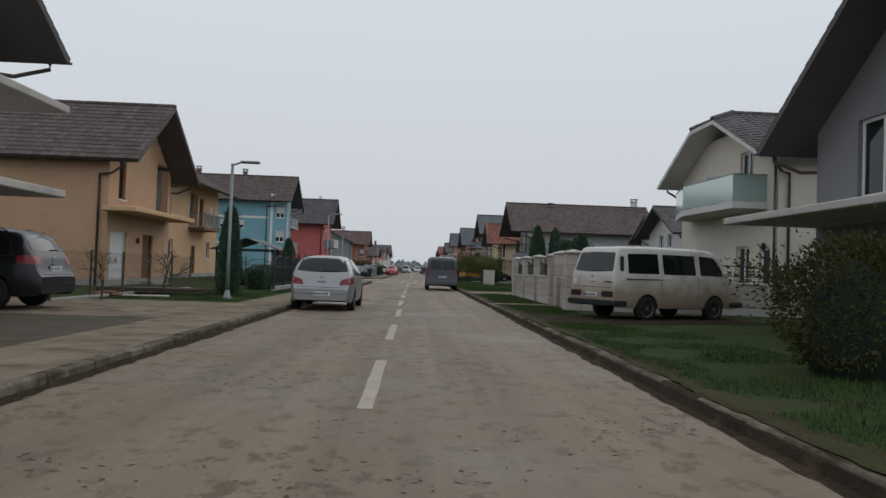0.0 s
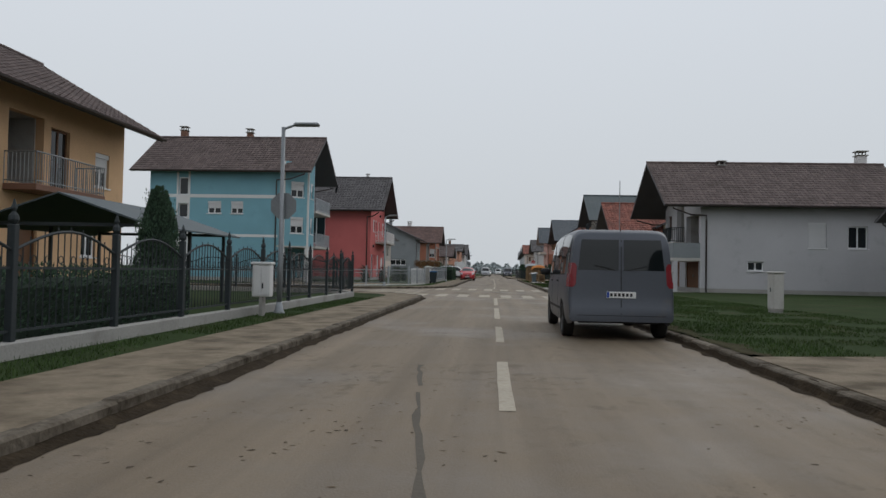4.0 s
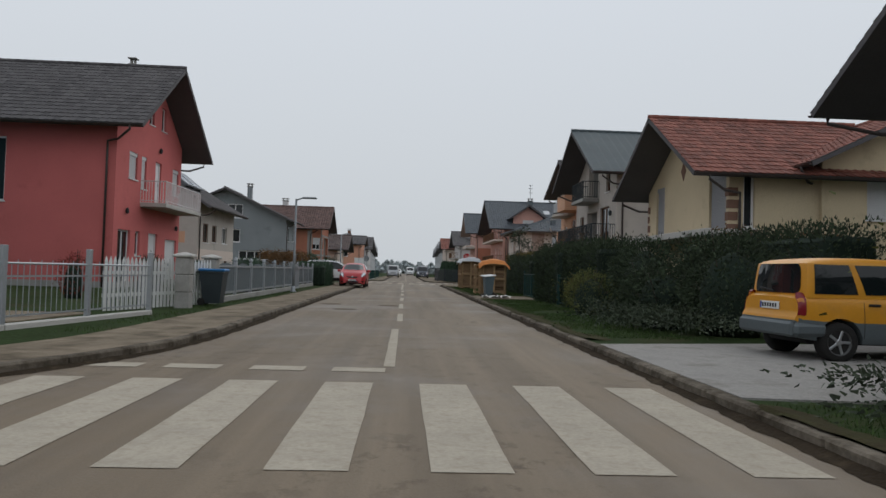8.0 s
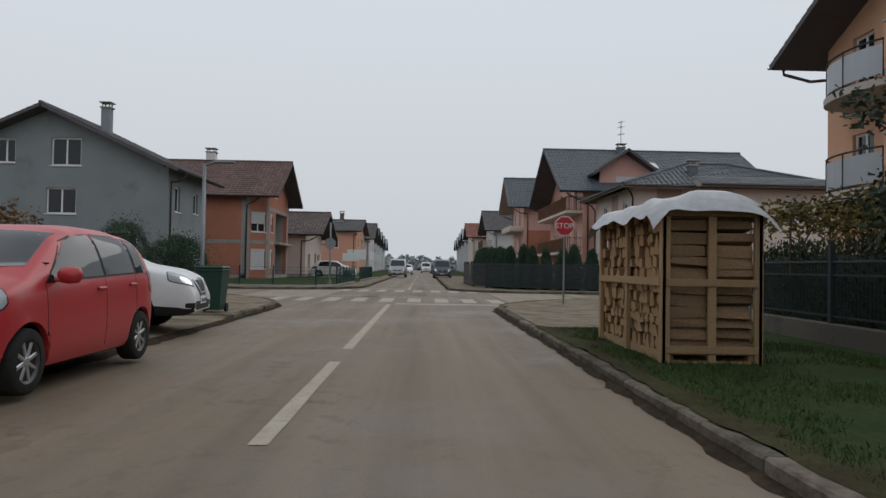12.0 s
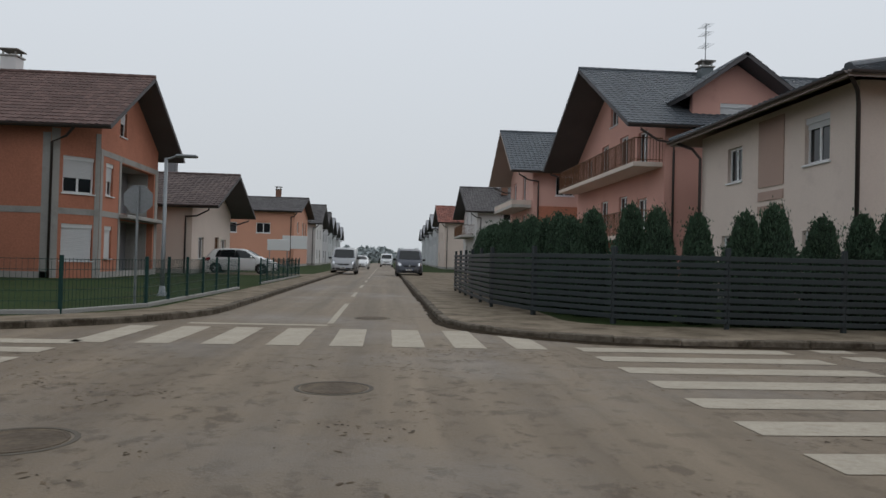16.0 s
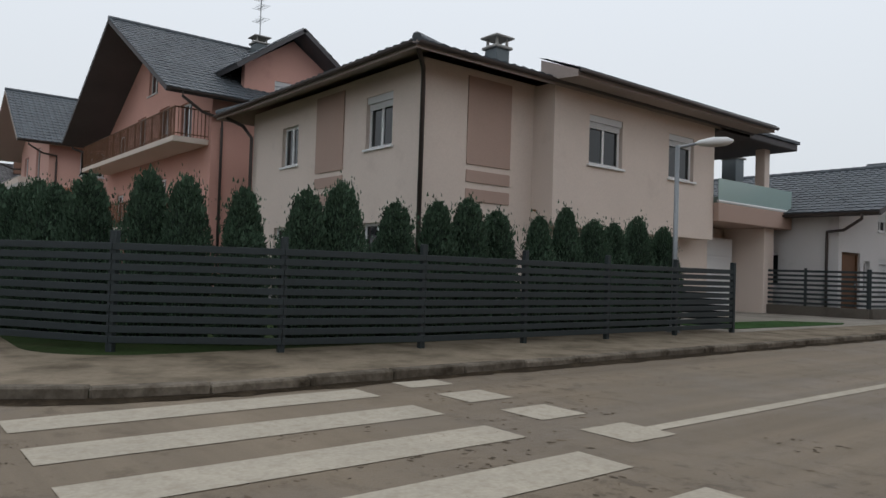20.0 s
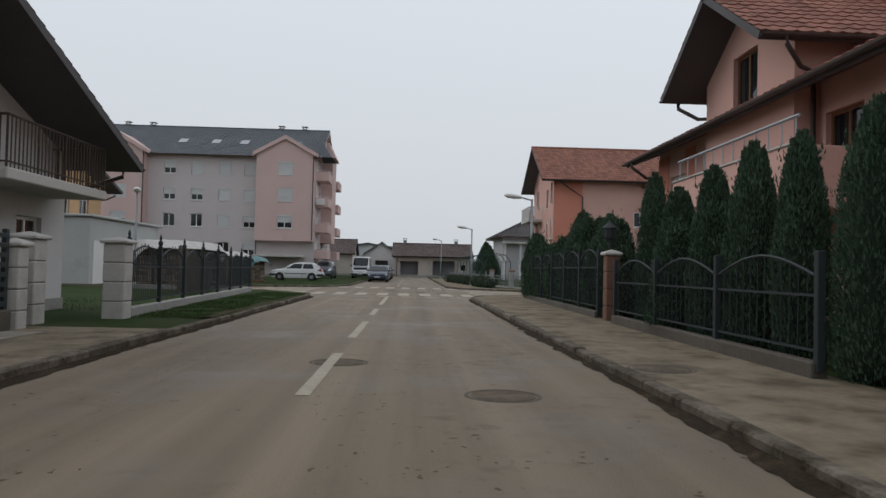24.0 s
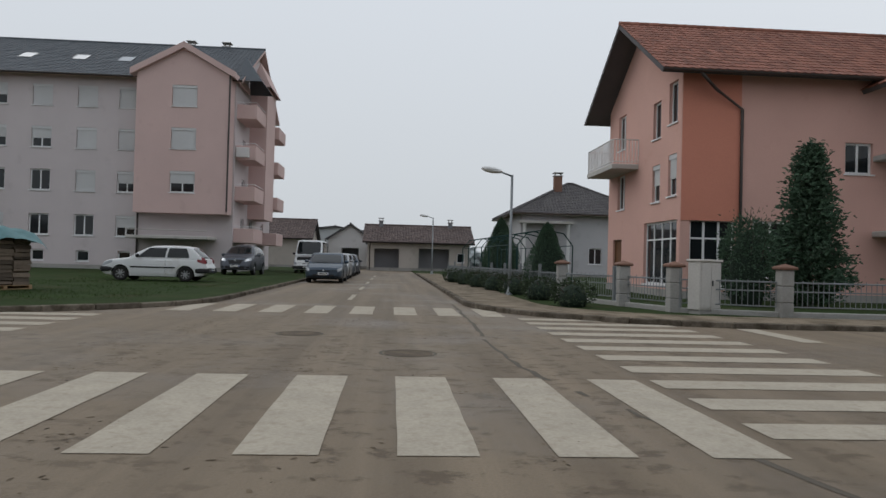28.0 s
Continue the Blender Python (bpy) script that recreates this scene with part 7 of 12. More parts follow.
for y in (7.1, 9.2, 11.2):
    part("column", Geo().lathe([(0.17, 0.09), (0.15, 0.2), (0.14, 7.6), (0.18, 7.7)], 12, at=pose(6.1, y, 0)), "white_paint", h, smooth=True)
for s in (1, -1):
    e = [(7.0, 9.15 - s * 2.7, 7.55), (2.2, 9.15 - s * 2.7, 7.55), (2.2, 9.15, 9.5), (7.0, 9.15, 9.5)]
    roof_plane(h, e if s > 0 else [e[1], e[0], e[3], e[2]], "tile_terracotta", random.Random(4))
for z in (3.0, 5.6):
    part("blue_door", Geo().cbox(4.2, 7.6, z - 0.3, 4.26, 8.5, z + 1.7, c=0.01).cbox(4.2, 9.6, z - 0.3, 4.26, 10.5, z + 1.7, c=0.01), "blue_pane", h)
chimney(h, 1.0, 10.5, 9.8, 11.4, 0.6, "plaster_dark")

h = house("house", "grey villa with dark hipped roof and columned porch", 117.0, 131.6, 180, 10.5, 11, 5.5, 8.7, "plaster_grey", "tile_dark", of=0.9, ob=0.9, os=0.9, hip=True, soffit="soffit_pale",
          front=[(-4, -2.8, 1, 2.5), (2.5, 3.7, 1, 2.5)], right=[(2, 3.2, 1.2, 2.6), (6, 7.2, 1.2, 2.6)])
chimney(h, 1.5, 4.0, 7.4, 9.2, 0.7, "brown_ornament")
for k in range(3):
    part("column", Geo().lathe([(0.2, 0.09), (0.15, 0.3), (0.14, 4.4), (0.2, 4.6)], 12, at=pose(6.0, 0.2 + 1.9 * k, 0)), "white_paint", h, smooth=True)
part("porch_slab", Geo().cbox(5.25, -0.2, 4.6, 6.4, 4.4, 4.8, c=0.02), "concrete_light", h)

h = house("barn", "long low farm building with brown roof at the street's end", 125.0, 139.9, -90, 10.6, 8, 3.0, 4.9, "plaster_beige", "tile_brown", of=0.6, os=0.5, ridge="side",
          front=[(-4.6, -2.0, 0.1, 2.3, "o"), (0, 3.2, 0.1, 2.4, "o"), (4, 4.8, 1, 2)])
for x in (-4, 3.5):
    chimney(h, x, 3.6, 4.6, 5.3, 0.45, "plaster_dark")
h = house("barn", "white gabled barn end with dark roof", 134.0, 147.5, -90, 5.0, 8, 3.4, 5.2, "plaster_white", "tile_dark", of=0.4, os=0.3, front=[(-1, 1, 0.1, 2.4, "o")])
h = house("barn", "low brown farm building behind parked cars", 128.0, 157.5, -90, 12.0, 8, 3.2, 5.4, "plaster_beige", "tile_brown", of=0.5, os=0.4, ridge="side", front=[(-4, -2, 0.1, 2.2, "o")])
h = house("house", "grey industrial shed in the mist", 150.0, 150.5, -90, 14.0, 8, 4.6, 5.6, "far_wall", "far_roof", of=0.4, os=0.4, tiled=False, front=[(-4, -2, 2, 3)])

# ---------------------------------------------------------------- plants


def leaf_shell(g, rnd, n, size, where, mi=0, up=0.5):
    """n small pointed leaves; where(rnd) gives a place and the way it faces."""
    for _ in range(n):
        p, d = where(rnd)
        a = Vector((rnd.uniform(-1, 1), rnd.uniform(-1, 1), rnd.uniform(-1, 1)))
        d = (d + 0.7 * a + Vector((0, 0, up))).normalized()
        s = d.cross(Vector((rnd.uniform(-1, 1), rnd.uniform(-1, 1), rnd.uniform(-0.3, 0.3)))).normalized()
        z = size * rnd.uniform(0.6, 1.4)
        g.add([p - s * z * 0.28, p + s * z * 0.28, p + d * z + s * z * 0.1, p + d * z - s * z * 0.1], [(0, 1, 2, 3)], mi)


def conifer_mesh(h, r, seed, leaves=1500, top=0.75):
    """A columnar thuja: a core coloured near-black as inner shade under many upright sprays, with an uneven outline."""
    rnd = random.Random(seed)
    bumps = [(rnd.uniform(0, 6.28), rnd.uniform(0, 1), rnd.uniform(-0.12, 0.16)) for _ in range(14)]

    def radius(a, f):
        base = math.sin(min(1, f * 5 + 0.45) * math.pi / 2) * (1 - max(0, (f - 0.35) / 0.65) ** 1.6 * top) * (1 if f < 0.97 else 0.5)
        return r * base * (1 + sum(b * math.exp(-((f - q) / 0.12) ** 2) * max(0, math.cos(a - t)) for t, q, b in bumps))
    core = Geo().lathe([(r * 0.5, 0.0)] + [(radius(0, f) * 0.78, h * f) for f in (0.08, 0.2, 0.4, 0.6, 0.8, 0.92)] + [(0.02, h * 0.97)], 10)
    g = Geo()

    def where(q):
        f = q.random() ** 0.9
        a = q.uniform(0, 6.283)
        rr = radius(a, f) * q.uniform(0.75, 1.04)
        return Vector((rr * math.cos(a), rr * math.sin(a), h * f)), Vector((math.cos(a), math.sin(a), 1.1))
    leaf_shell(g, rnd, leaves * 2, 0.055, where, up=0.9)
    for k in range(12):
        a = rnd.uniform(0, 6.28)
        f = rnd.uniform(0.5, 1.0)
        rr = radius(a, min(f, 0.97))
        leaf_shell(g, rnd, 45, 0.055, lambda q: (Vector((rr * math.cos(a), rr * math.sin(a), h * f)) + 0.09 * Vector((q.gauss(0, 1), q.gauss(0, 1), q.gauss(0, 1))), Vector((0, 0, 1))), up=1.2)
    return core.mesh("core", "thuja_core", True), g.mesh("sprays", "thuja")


THUJA = [conifer_mesh(2.6, 0.5, 11, 3600), conifer_mesh(2.6, 0.45, 12, 3600), conifer_mesh(2.6, 0.55, 13, 3600)]
TALL = [conifer_mesh(3.2, 0.62, 21, 5200), conifer_mesh(3.2, 0.55, 22, 5200)]
WIDE = [conifer_mesh(4.4, 1.25, 31, 9000, 0.95)]


def plant_conifer(x, y, h, w=1.0, pool=None, label="dense dark green columnar thuja", group="thujas", z=0.09, k=0):
    pool = pool or THUJA
    core, sprays = pool[k % len(pool)]
    full = 2.6 if pool is THUJA else (3.2 if pool is TALL else 4.4)
    ob = thing("thuja", label, "conifer", pose(x, y, z - 0.03, 0, 0, (k * 67) % 360) @ Matrix.Diagonal((w, w, h / full, 1)), group)
    # the core is no trunk but a solid coloured as the shade inside
    for nm, me in (("trunk_core", core), ("foliage", sprays)):
        q = new(nm, me)
        q.parent = ob


rt = random.Random(9)
# along the corner fence
corner_line = [(4.9, 163.5), (4.85, 158.0), (4.95, 154.2), (5.6, 151.6), (6.9, 150.2), (8.5, 149.7), (12.0, 149.55), (17.0, 149.5)]
for i, (p, _) in enumerate(along(corner_line, 0.76)):
    plant_conifer(p.x + rt.uniform(-0.1, 0.1), p.y + rt.uniform(-0.1, 0.1), rt.uniform(2.12, 2.4), rt.uniform(0.74, 0.92), k=rt.randrange(3), group="thujas behind the corner fence")
# behind the stone wall
for i, y in enumerate((33.8, 34.6, 35.4, 36.2, 37.0, 37.8, 38.6)):
    plant_conifer(7.4 + rt.uniform(-0.2, 0.2), y, rt.uniform(2.4, 2.8), rt.uniform(0.95, 1.2), k=rt.randrange(3), group="thujas behind the stone wall")
plant_conifer(7.45, 45.5, 3.85, 0.86, TALL, k=0)
plant_conifer(8.55, 46.0, 3.8, 0.82, TALL, k=1)
plant_conifer(9.2, 44.0, 2.6, 1.1, k=1)
# by the lamp, the iron fence and the grey house
plant_conifer(-5.9, 29.2, 3.1, 0.75, TALL, k=1)
plant_conifer(-7.25, 48.6, 2.75, 0.75, TALL, k=0)
plant_conifer(8.3, 79.4, 1.75, 0.7, k=0)
plant_conifer(9.0, 79.7, 1.95, 0.75, k=2)
# south side of the cross street
for i, x in enumerate([20.7 + 1.42 * k for k in range(12)]):
    plant_conifer(x, (137.85 if x < 29 else 138.0) + rt.uniform(-0.06, 0.06), rt.uniform(3.2, 3.9) if x < 29 else rt.uniform(2.7, 3.3), rt.uniform(0.66, 0.82), TALL, k=i, group="thujas along the cross street")
for i, x in enumerate([39.3 + 0.86 * k for k in range(15)]):
    plant_conifer(x, 137.78 + rt.uniform(-0.06, 0.06), rt.uniform(1.95, 2.75), rt.uniform(0.85, 1.05), k=i, group="thujas along the cross street")
plant_conifer(49.6, 136.3, 3.55, 0.8, WIDE)
for x, y in ((52.0, 137.35), (51.1, 137.6)):
    plant_conifer(x, y, 2.0, 1.15, k=1, group="thujas along the cross street")
for i, y in enumerate((136.3, 135.3, 134.2, 133.0, 131.8)):
    plant_conifer(52.15, y, rt.uniform(2.1, 2.5), 1.2, k=i)
def cedar(x, y, h, spread, seed, label):
    """A loose conifer: whorls of drooping limbs, each with its own sprays, so that the outline is uneven."""
    rnd = random.Random(seed)
    ob = thing("conifer", label, "conifer", pose(x, y, 0.06), "")
    part("trunk", Geo().tube([(0, 0, 0), (0.05, 0.02, h * 0.5), (0, 0, h * 0.97)], 0.11, 8, r2=0.02), "bark", ob)
    limbs, leaves = Geo(), Geo()
    for k in range(150):
        f = (k + rnd.random()) / 150
        a = k * 2.4 + rnd.uniform(-0.4, 0.4)
        ln = spread * (1 - f) ** 0.8 * rnd.uniform(0.55, 1.15) * (0.72 if f < 0.1 else 1.0) + 0.12
        p0 = Vector((0, 0, 0.12 + h * 0.95 * f))
        d = Vector((math.cos(a), math.sin(a), 0))
        p1, p2 = p0 + d * ln * 0.6 + Vector((0, 0, 0.1 * ln)), p0 + d * ln + Vector((0, 0, 0.02 * ln))
        limbs.tube([p0, p1, p2], 0.025 * (1 - f) + 0.006, 4, r2=0.004)
        n = int(60 + 130 * ln)
        leaf_shell(leaves, rnd, n, 0.1, lambda q: ((lambda t: p0.lerp(p2, t) + Vector((q.gauss(0, 0.13), q.gauss(0, 0.13), q.gauss(0.03, 0.09))) * (0.5 + 0.7 * t))(q.uniform(0.2, 1.0)), d), up=0.1)
    part("limbs", limbs, "bark", ob, kind="stuff")
    part("foliage", leaves, "thuja", ob)


cedar(70.2, 130.3, 4.9, 1.2, 3, "loose dark green conifer in a front garden")
for x, y, h, w in ((75.5, 137.0, 2.6, 0.6), (103.0, 134.6, 4.4, 1.0), (106.2, 134.0, 4.2, 1.15), (99.6, 135.0, 3.4, 0.9)):
    plant_conifer(x, y, h, w, WIDE, label="broad dark green conifer in a front garden")


def bush(name, x, y, rx, ry, h, leaf, n, size, label, stems=True, seed=1, core=True, z=0.08, category="bush"):
    """A shrub: stems and a crown of many small leaves in clumps."""
    rnd = random.Random(seed)
    ob = thing(name, label, category, pose(x, y, z), "")
    clumps = [(Vector((rnd.gauss(0, 0.36) * rx, rnd.gauss(0, 0.36) * ry, h * rnd.uniform(0.25, 0.92))), rnd.uniform(0.16, 0.34)) for _ in range(30)]
    g = Geo()

    def where(q):
        if core and q.random() < 0.55:
            d = Vector((q.gauss(0, 1), q.gauss(0, 1), q.gauss(0, 1))).normalized()
            f = q.uniform(0.82, 1.0) * (1 + 0.16 * noise.noise(Vector((d.x * 2.3, d.y * 2.3, d.z * 2.3 + seed))))
            return Vector((d.x * rx * 0.95 * f, d.y * ry * 0.95 * f, max(0.03, h * (0.5 + 0.5 * d.z * f)))), d
        c, s = q.choice(clumps)
        d = Vector((q.gauss(0, 1), q.gauss(0, 1), q.gauss(0, 0.8)))
        p = c + Vector((d.x * s * rx, d.y * s * ry, d.z * s * h * 0.4))
        p.z = max(0.03, p.z)
        return p, d
    leaf_shell(g, rnd, int(n * 2.6), size * 0.62, where, up=0.2)
    part("foliage", g, leaf, ob)
    if stems:
        st = Geo()
        for c, s in clumps[:14]:
            a = Vector((rnd.uniform(-0.2, 0.2) * rx, rnd.uniform(-0.2, 0.2) * ry, 0))
            st.tube(bezier([a, a.lerp(c, 0.5) + Vector((0, 0, 0.15)), c + Vector((0, 0, 0.2 * h))], 3), 0.022, 5, r2=0.007)
        part("stem", st, "bark", ob)
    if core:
        # solid in the crown whose dark colour stands in for shade among leaves
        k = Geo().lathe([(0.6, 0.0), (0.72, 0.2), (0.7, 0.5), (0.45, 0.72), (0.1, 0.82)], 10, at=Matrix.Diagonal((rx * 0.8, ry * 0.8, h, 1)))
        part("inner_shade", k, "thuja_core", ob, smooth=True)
    return ob


bush("bush", 5.75, 12.6, 0.95, 0.95, 1.75, "bush_brown", 4600, 0.075, "rounded brownish green shrub on the verge", seed=2)
bush("shrub", 6.0, 77.7, 1.55, 1.3, 2.75, "shrub_leaf", 9500, 0.075, "tall loose shrub with yellowing leaves on the verge", seed=3, core=False)
bush("shrub", 7.6, 78.2, 1.5, 1.2, 2.6, "shrub_leaf", 8000, 0.075, "loose shrub with yellowing leaves beside the house", seed=4, core=False)
bush("ground_cover", 5.2, 78.2, 1.5, 1.2, 0.42, "ivy", 2600, 0.08, "low leafy ground cover on the verge", stems=False, seed=5, core=False, category="plant")
bush("ground_cover", 5.4, 87.6, 1.2, 2.6, 0.55, "ivy", 2600, 0.09, "ivy and weeds beside the driveway", stems=False, seed=6, core=False, category="plant")
bush("bush", 5.9, 88.6, 1.0, 1.1, 1.45, "hedge", 2600, 0.09, "rounded dark shrub on the verge", seed=7)
bush("bush", 6.6, 86.8, 1.1, 1.0, 2.0, "hedge", 2400, 0.10, "tangled dark shrub beside the drive", seed=8)
bush("bush", 6.4, 91.4, 1.0, 1.4, 2.2, "hedge", 3000, 0.09, "tall tangled hedge shrub", seed=9)
bush("bush", 5.35, 92.9, 0.8, 0.9, 1.25, "shrub_leaf", 1800, 0.07, "rounded brownish shrub on the verge", seed=10)
bush("bush", -7.75, 134.0, 0.8, 0.8, 2.35, "thuja", 5200, 0.07, "tall clipped dark evergreen bush behind a parked car", stems=False, seed=13)
bush("bush", -6.25, 134.2, 0.95, 0.85, 1.9, "thuja", 5200, 0.07, "rounded dark evergreen bush beside a street lamp", stems=False, seed=14)
bush("bush", 70.0, 132.3, 0.85, 0.85, 2.6, "thuja", 2600, 0.11, "rounded dark evergreen in a front garden", seed=15)
bush("bush", -8.0, 41.5, 1.0, 1.6, 0.8, "hedge", 1500, 0.09, "low garden shrub behind the iron fence", seed=16)
for k, (x, y) in enumerate(((-9.5, 94.5), (-8.6, 97.8), (-9.2, 100.5), (-8.8, 104.2), (-10.2, 90.6))):
    bush("bush", x, y, 0.45, 0.45, 1.3, "red_leaf" if k == 0 else "hedge", 500, 0.08, "small garden shrub behind the metal fence", seed=20 + k)
for y in (103.5, 104.6, 105.7):
    bush("bush", -6.55, y, 0.48, 0.48, 1.45, "thuja", 900, 0.08, "small clipped round evergreen behind the metal fence", stems=False, seed=int(y * 10))
for k in range(7):
    bush("bush", 68 + 3.1 * k, 137.9 + 0.25 * k, 0.9, 0.6, 0.7, "hedge", 420, 0.1, "low garden shrub behind the railings", seed=40 + k)


def hedge_box(x0, y0, x1, y1, h, leaf, label, n, size=0.08, seed=3):
    rnd = random.Random(seed)
    ob = thing("hedge", label, "hedge", pose((x0 + x1) / 2, (y0 + y1) / 2, 0.06), "hedges")
    a, b = (x1 - x0) / 2, (y1 - y0) / 2
    # box coloured near-black in place of the shade deep in the hedge
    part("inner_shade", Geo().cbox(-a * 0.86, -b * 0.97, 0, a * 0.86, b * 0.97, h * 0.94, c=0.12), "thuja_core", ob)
    g = Geo()

    def where(q):
        f = q.random()
        wob = 1 + 0.08 * math.sin(3 * f * b) + q.uniform(-0.06, 0.05)
        side = q.random()
        if side < 0.3:
            return Vector((q.uniform(-a, a), q.uniform(-b, b), h * wob)), Vector((0, 0, 1))
        if side < 0.86:
            s = q.choice((-1, 1))
            return Vector((s * a * wob, q.uniform(-b, b), q.uniform(0.02, h))), Vector((s, 0, 0.3))
        s = q.choice((-1, 1))
        return Vector((q.uniform(-a, a), s * b, q.uniform(0.02, h))), Vector((0, s, 0.3))
    leaf_shell(g, rnd, int(n * 1.8), size * 0.7, where, up=0.4)
    part("foliage", g, leaf, ob)


hedge_box(5.7, 93.6, 7.0, 98.0, 2.05, "hedge", "tall dense dark green hedge", 6500, 0.09, 1)
hedge_box(5.75, 99.5, 7.1, 104.0, 2.1, "hedge", "tall dense dark green hedge", 6500, 0.09, 2)
hedge_box(-6.6, 117.8, -4.7, 121.6, 1.35, "thuja", "low clipped dark hedge beside the pavement", 5200, 0.08, 4)
hedge_box(8.0, 116.6, 8.8, 127.5, 1.55, "hedge", "dark dense hedge behind a metal fence", 6500, 0.09, 8)
hedge_box(6.3, 108.3, 7.3, 116.5, 1.9, "hedge", "dark garden hedge behind the firewood", 4200, 0.1, 5)
hedge_box(9.2, 88.0, 10.6, 96.5, 2.3, "hedge", "dark overgrown garden hedge under a terrace", 5200, 0.11, 6)
hedge_box(-6.75, 35.4, -5.95, 47.2, 0.95, "thuja", "low dark clipped hedge behind the iron fence", 6500, 0.075, 9)
hedge_box(9.6, 46.6, 20.0, 47.8, 2.3, "thuja", "clipped dark thuja hedge across the garden", 6000, 0.1, 7)


def branch_tree(x, y, h, seed, leaf=None, n=500, size=0.12, label="bare young tree with thin dark branches", spread=0.5, name="tree"):
    """A tapered trunk that forks again and again, with thin leaves at the twigs."""
    rnd = random.Random(seed)
    ob = thing(name, label, "tree", pose(x, y, 0.05), "")
    limbs, tips = Geo(), []

    def grow(p, d, ln, r, lev):
        q = p + d * ln
        limbs.tube(bezier([p, p.lerp(q, 0.5) + 0.06 * ln * Vector((rnd.gauss(0, 1), rnd.gauss(0, 1), 0)), q], 2), r, 6 if lev < 2 else 4, r2=r * 0.65)
        tips.append(q)
        if lev >= 4:
            return
        for _ in range(3 if lev < 3 else 2):
            w = (d + spread * 1.5 * Vector((rnd.gauss(0, 1), rnd.gauss(0, 1), rnd.gauss(0.2, 0.6)))).normalized()
            grow(p.lerp(q, rnd.uniform(0.6, 1.0)), w, ln * rnd.uniform(0.55, 0.8), r * 0.58, lev + 1)
    grow(Vector((0, 0, 0)), Vector((0.05, 0.03, 1)).normalized(), h * 0.36, 0.05 * h / 3, 0)
    part("trunk", limbs, "bark", ob)
    if leaf:
        g = Geo()
        leaf_shell(g, rnd, n, size, lambda q: (q.choice(tips) + 0.15 * Vector((q.gauss(0, 1), q.gauss(0, 1), q.gauss(0, 1))), Vector((q.gauss(0, 1), q.gauss(0, 1), 0))), up=-0.2)
        part("crown", g, leaf, ob)


branch_tree(9.6, 107.5, 4.2, 1, "dry_leaf", 160, 0.1)
branch_tree(9.2, 111.5, 4.4, 2, "dry_leaf", 120, 0.1)
branch_tree(9.4, 117.5, 4.6, 3, "dry_leaf", 200, 0.1)
branch_tree(8.9, 122.5, 4.8, 4, "ivy", 1500, 0.11, label="young tree with sparse grey-green leaves")
branch_tree(-7.5, 27.6, 2.0, 5)
branch_tree(-8.3, 30.5, 1.9, 6)
branch_tree(-7.8, 23.6, 1.7, 7)
branch_tree(14.5, 151.0, 3.0, 8, "dry_leaf", 60, 0.08)


def vine(x0, y0, x1, y1, z, leaf, label, seed, n=2600, posts=True):
    """A pergola of posts and wires with a vine over it."""
    rnd = random.Random(seed)
    ob = thing("vine_pergola", label, "pergola", pose(x0, y0, 0.05), "")
    w, d = x1 - x0, y1 - y0
    if posts:
        for px in (0, w):
            for k in range(3):
                part("post", Geo().tube([(px, d * k / 2, 0), (px, d * k / 2, z)], 0.03, 6), "galvanised", ob)
        for k in range(5):
            part("wire", Geo().tube([(w * k / 4, 0, z), (w * k / 4, d, z)], 0.008, 4), "galvanised", ob)
    st, g = Geo(), Geo()
    for k in range(9):
        pts = [Vector((rnd.uniform(0, w), rnd.uniform(0, d), 0 if k < 4 else z))]
        for j in range(6):
            pts.append(Vector((min(w, max(0, pts[-1].x + rnd.gauss(0, 0.5))), min(d, max(0, pts[-1].y + rnd.gauss(0, 0.9))), z * min(1, 0.5 + 0.2 * j) + rnd.gauss(0, 0.1))))
        st.tube(bezier(pts, 3), 0.022, 5, r2=0.008)
    part("stem", st, "bark", ob)
    leaf_shell(g, rnd, n, 0.095, lambda q: (Vector((q.uniform(-0.2, w + 0.2), q.uniform(-0.2, d + 0.2), z + q.gauss(0, 0.14) - 0.5 * q.random() ** 3)), Vector((q.gauss(0, 1), q.gauss(0, 1), 0))), up=-0.4)
    part("foliage", g, leaf, ob)


vine(7.9, 116.8, 10.6, 127.5, 2.35, "vine_leaf", "vine pergola with yellow and brown autumn leaves", 1, 9000)
vine(-9.6, 122.0, -7.2, 128.0, 2.0, "dry_leaf", "vine arbour with dry brown leaves behind the cars", 2, 5500)
vine(10.0, 94.8, 14.0, 96.2, 2.6, "dry_leaf", "dry vine on wires before the yellow house", 3, 900)

# ---------------------------------------------------------------- fences and walls


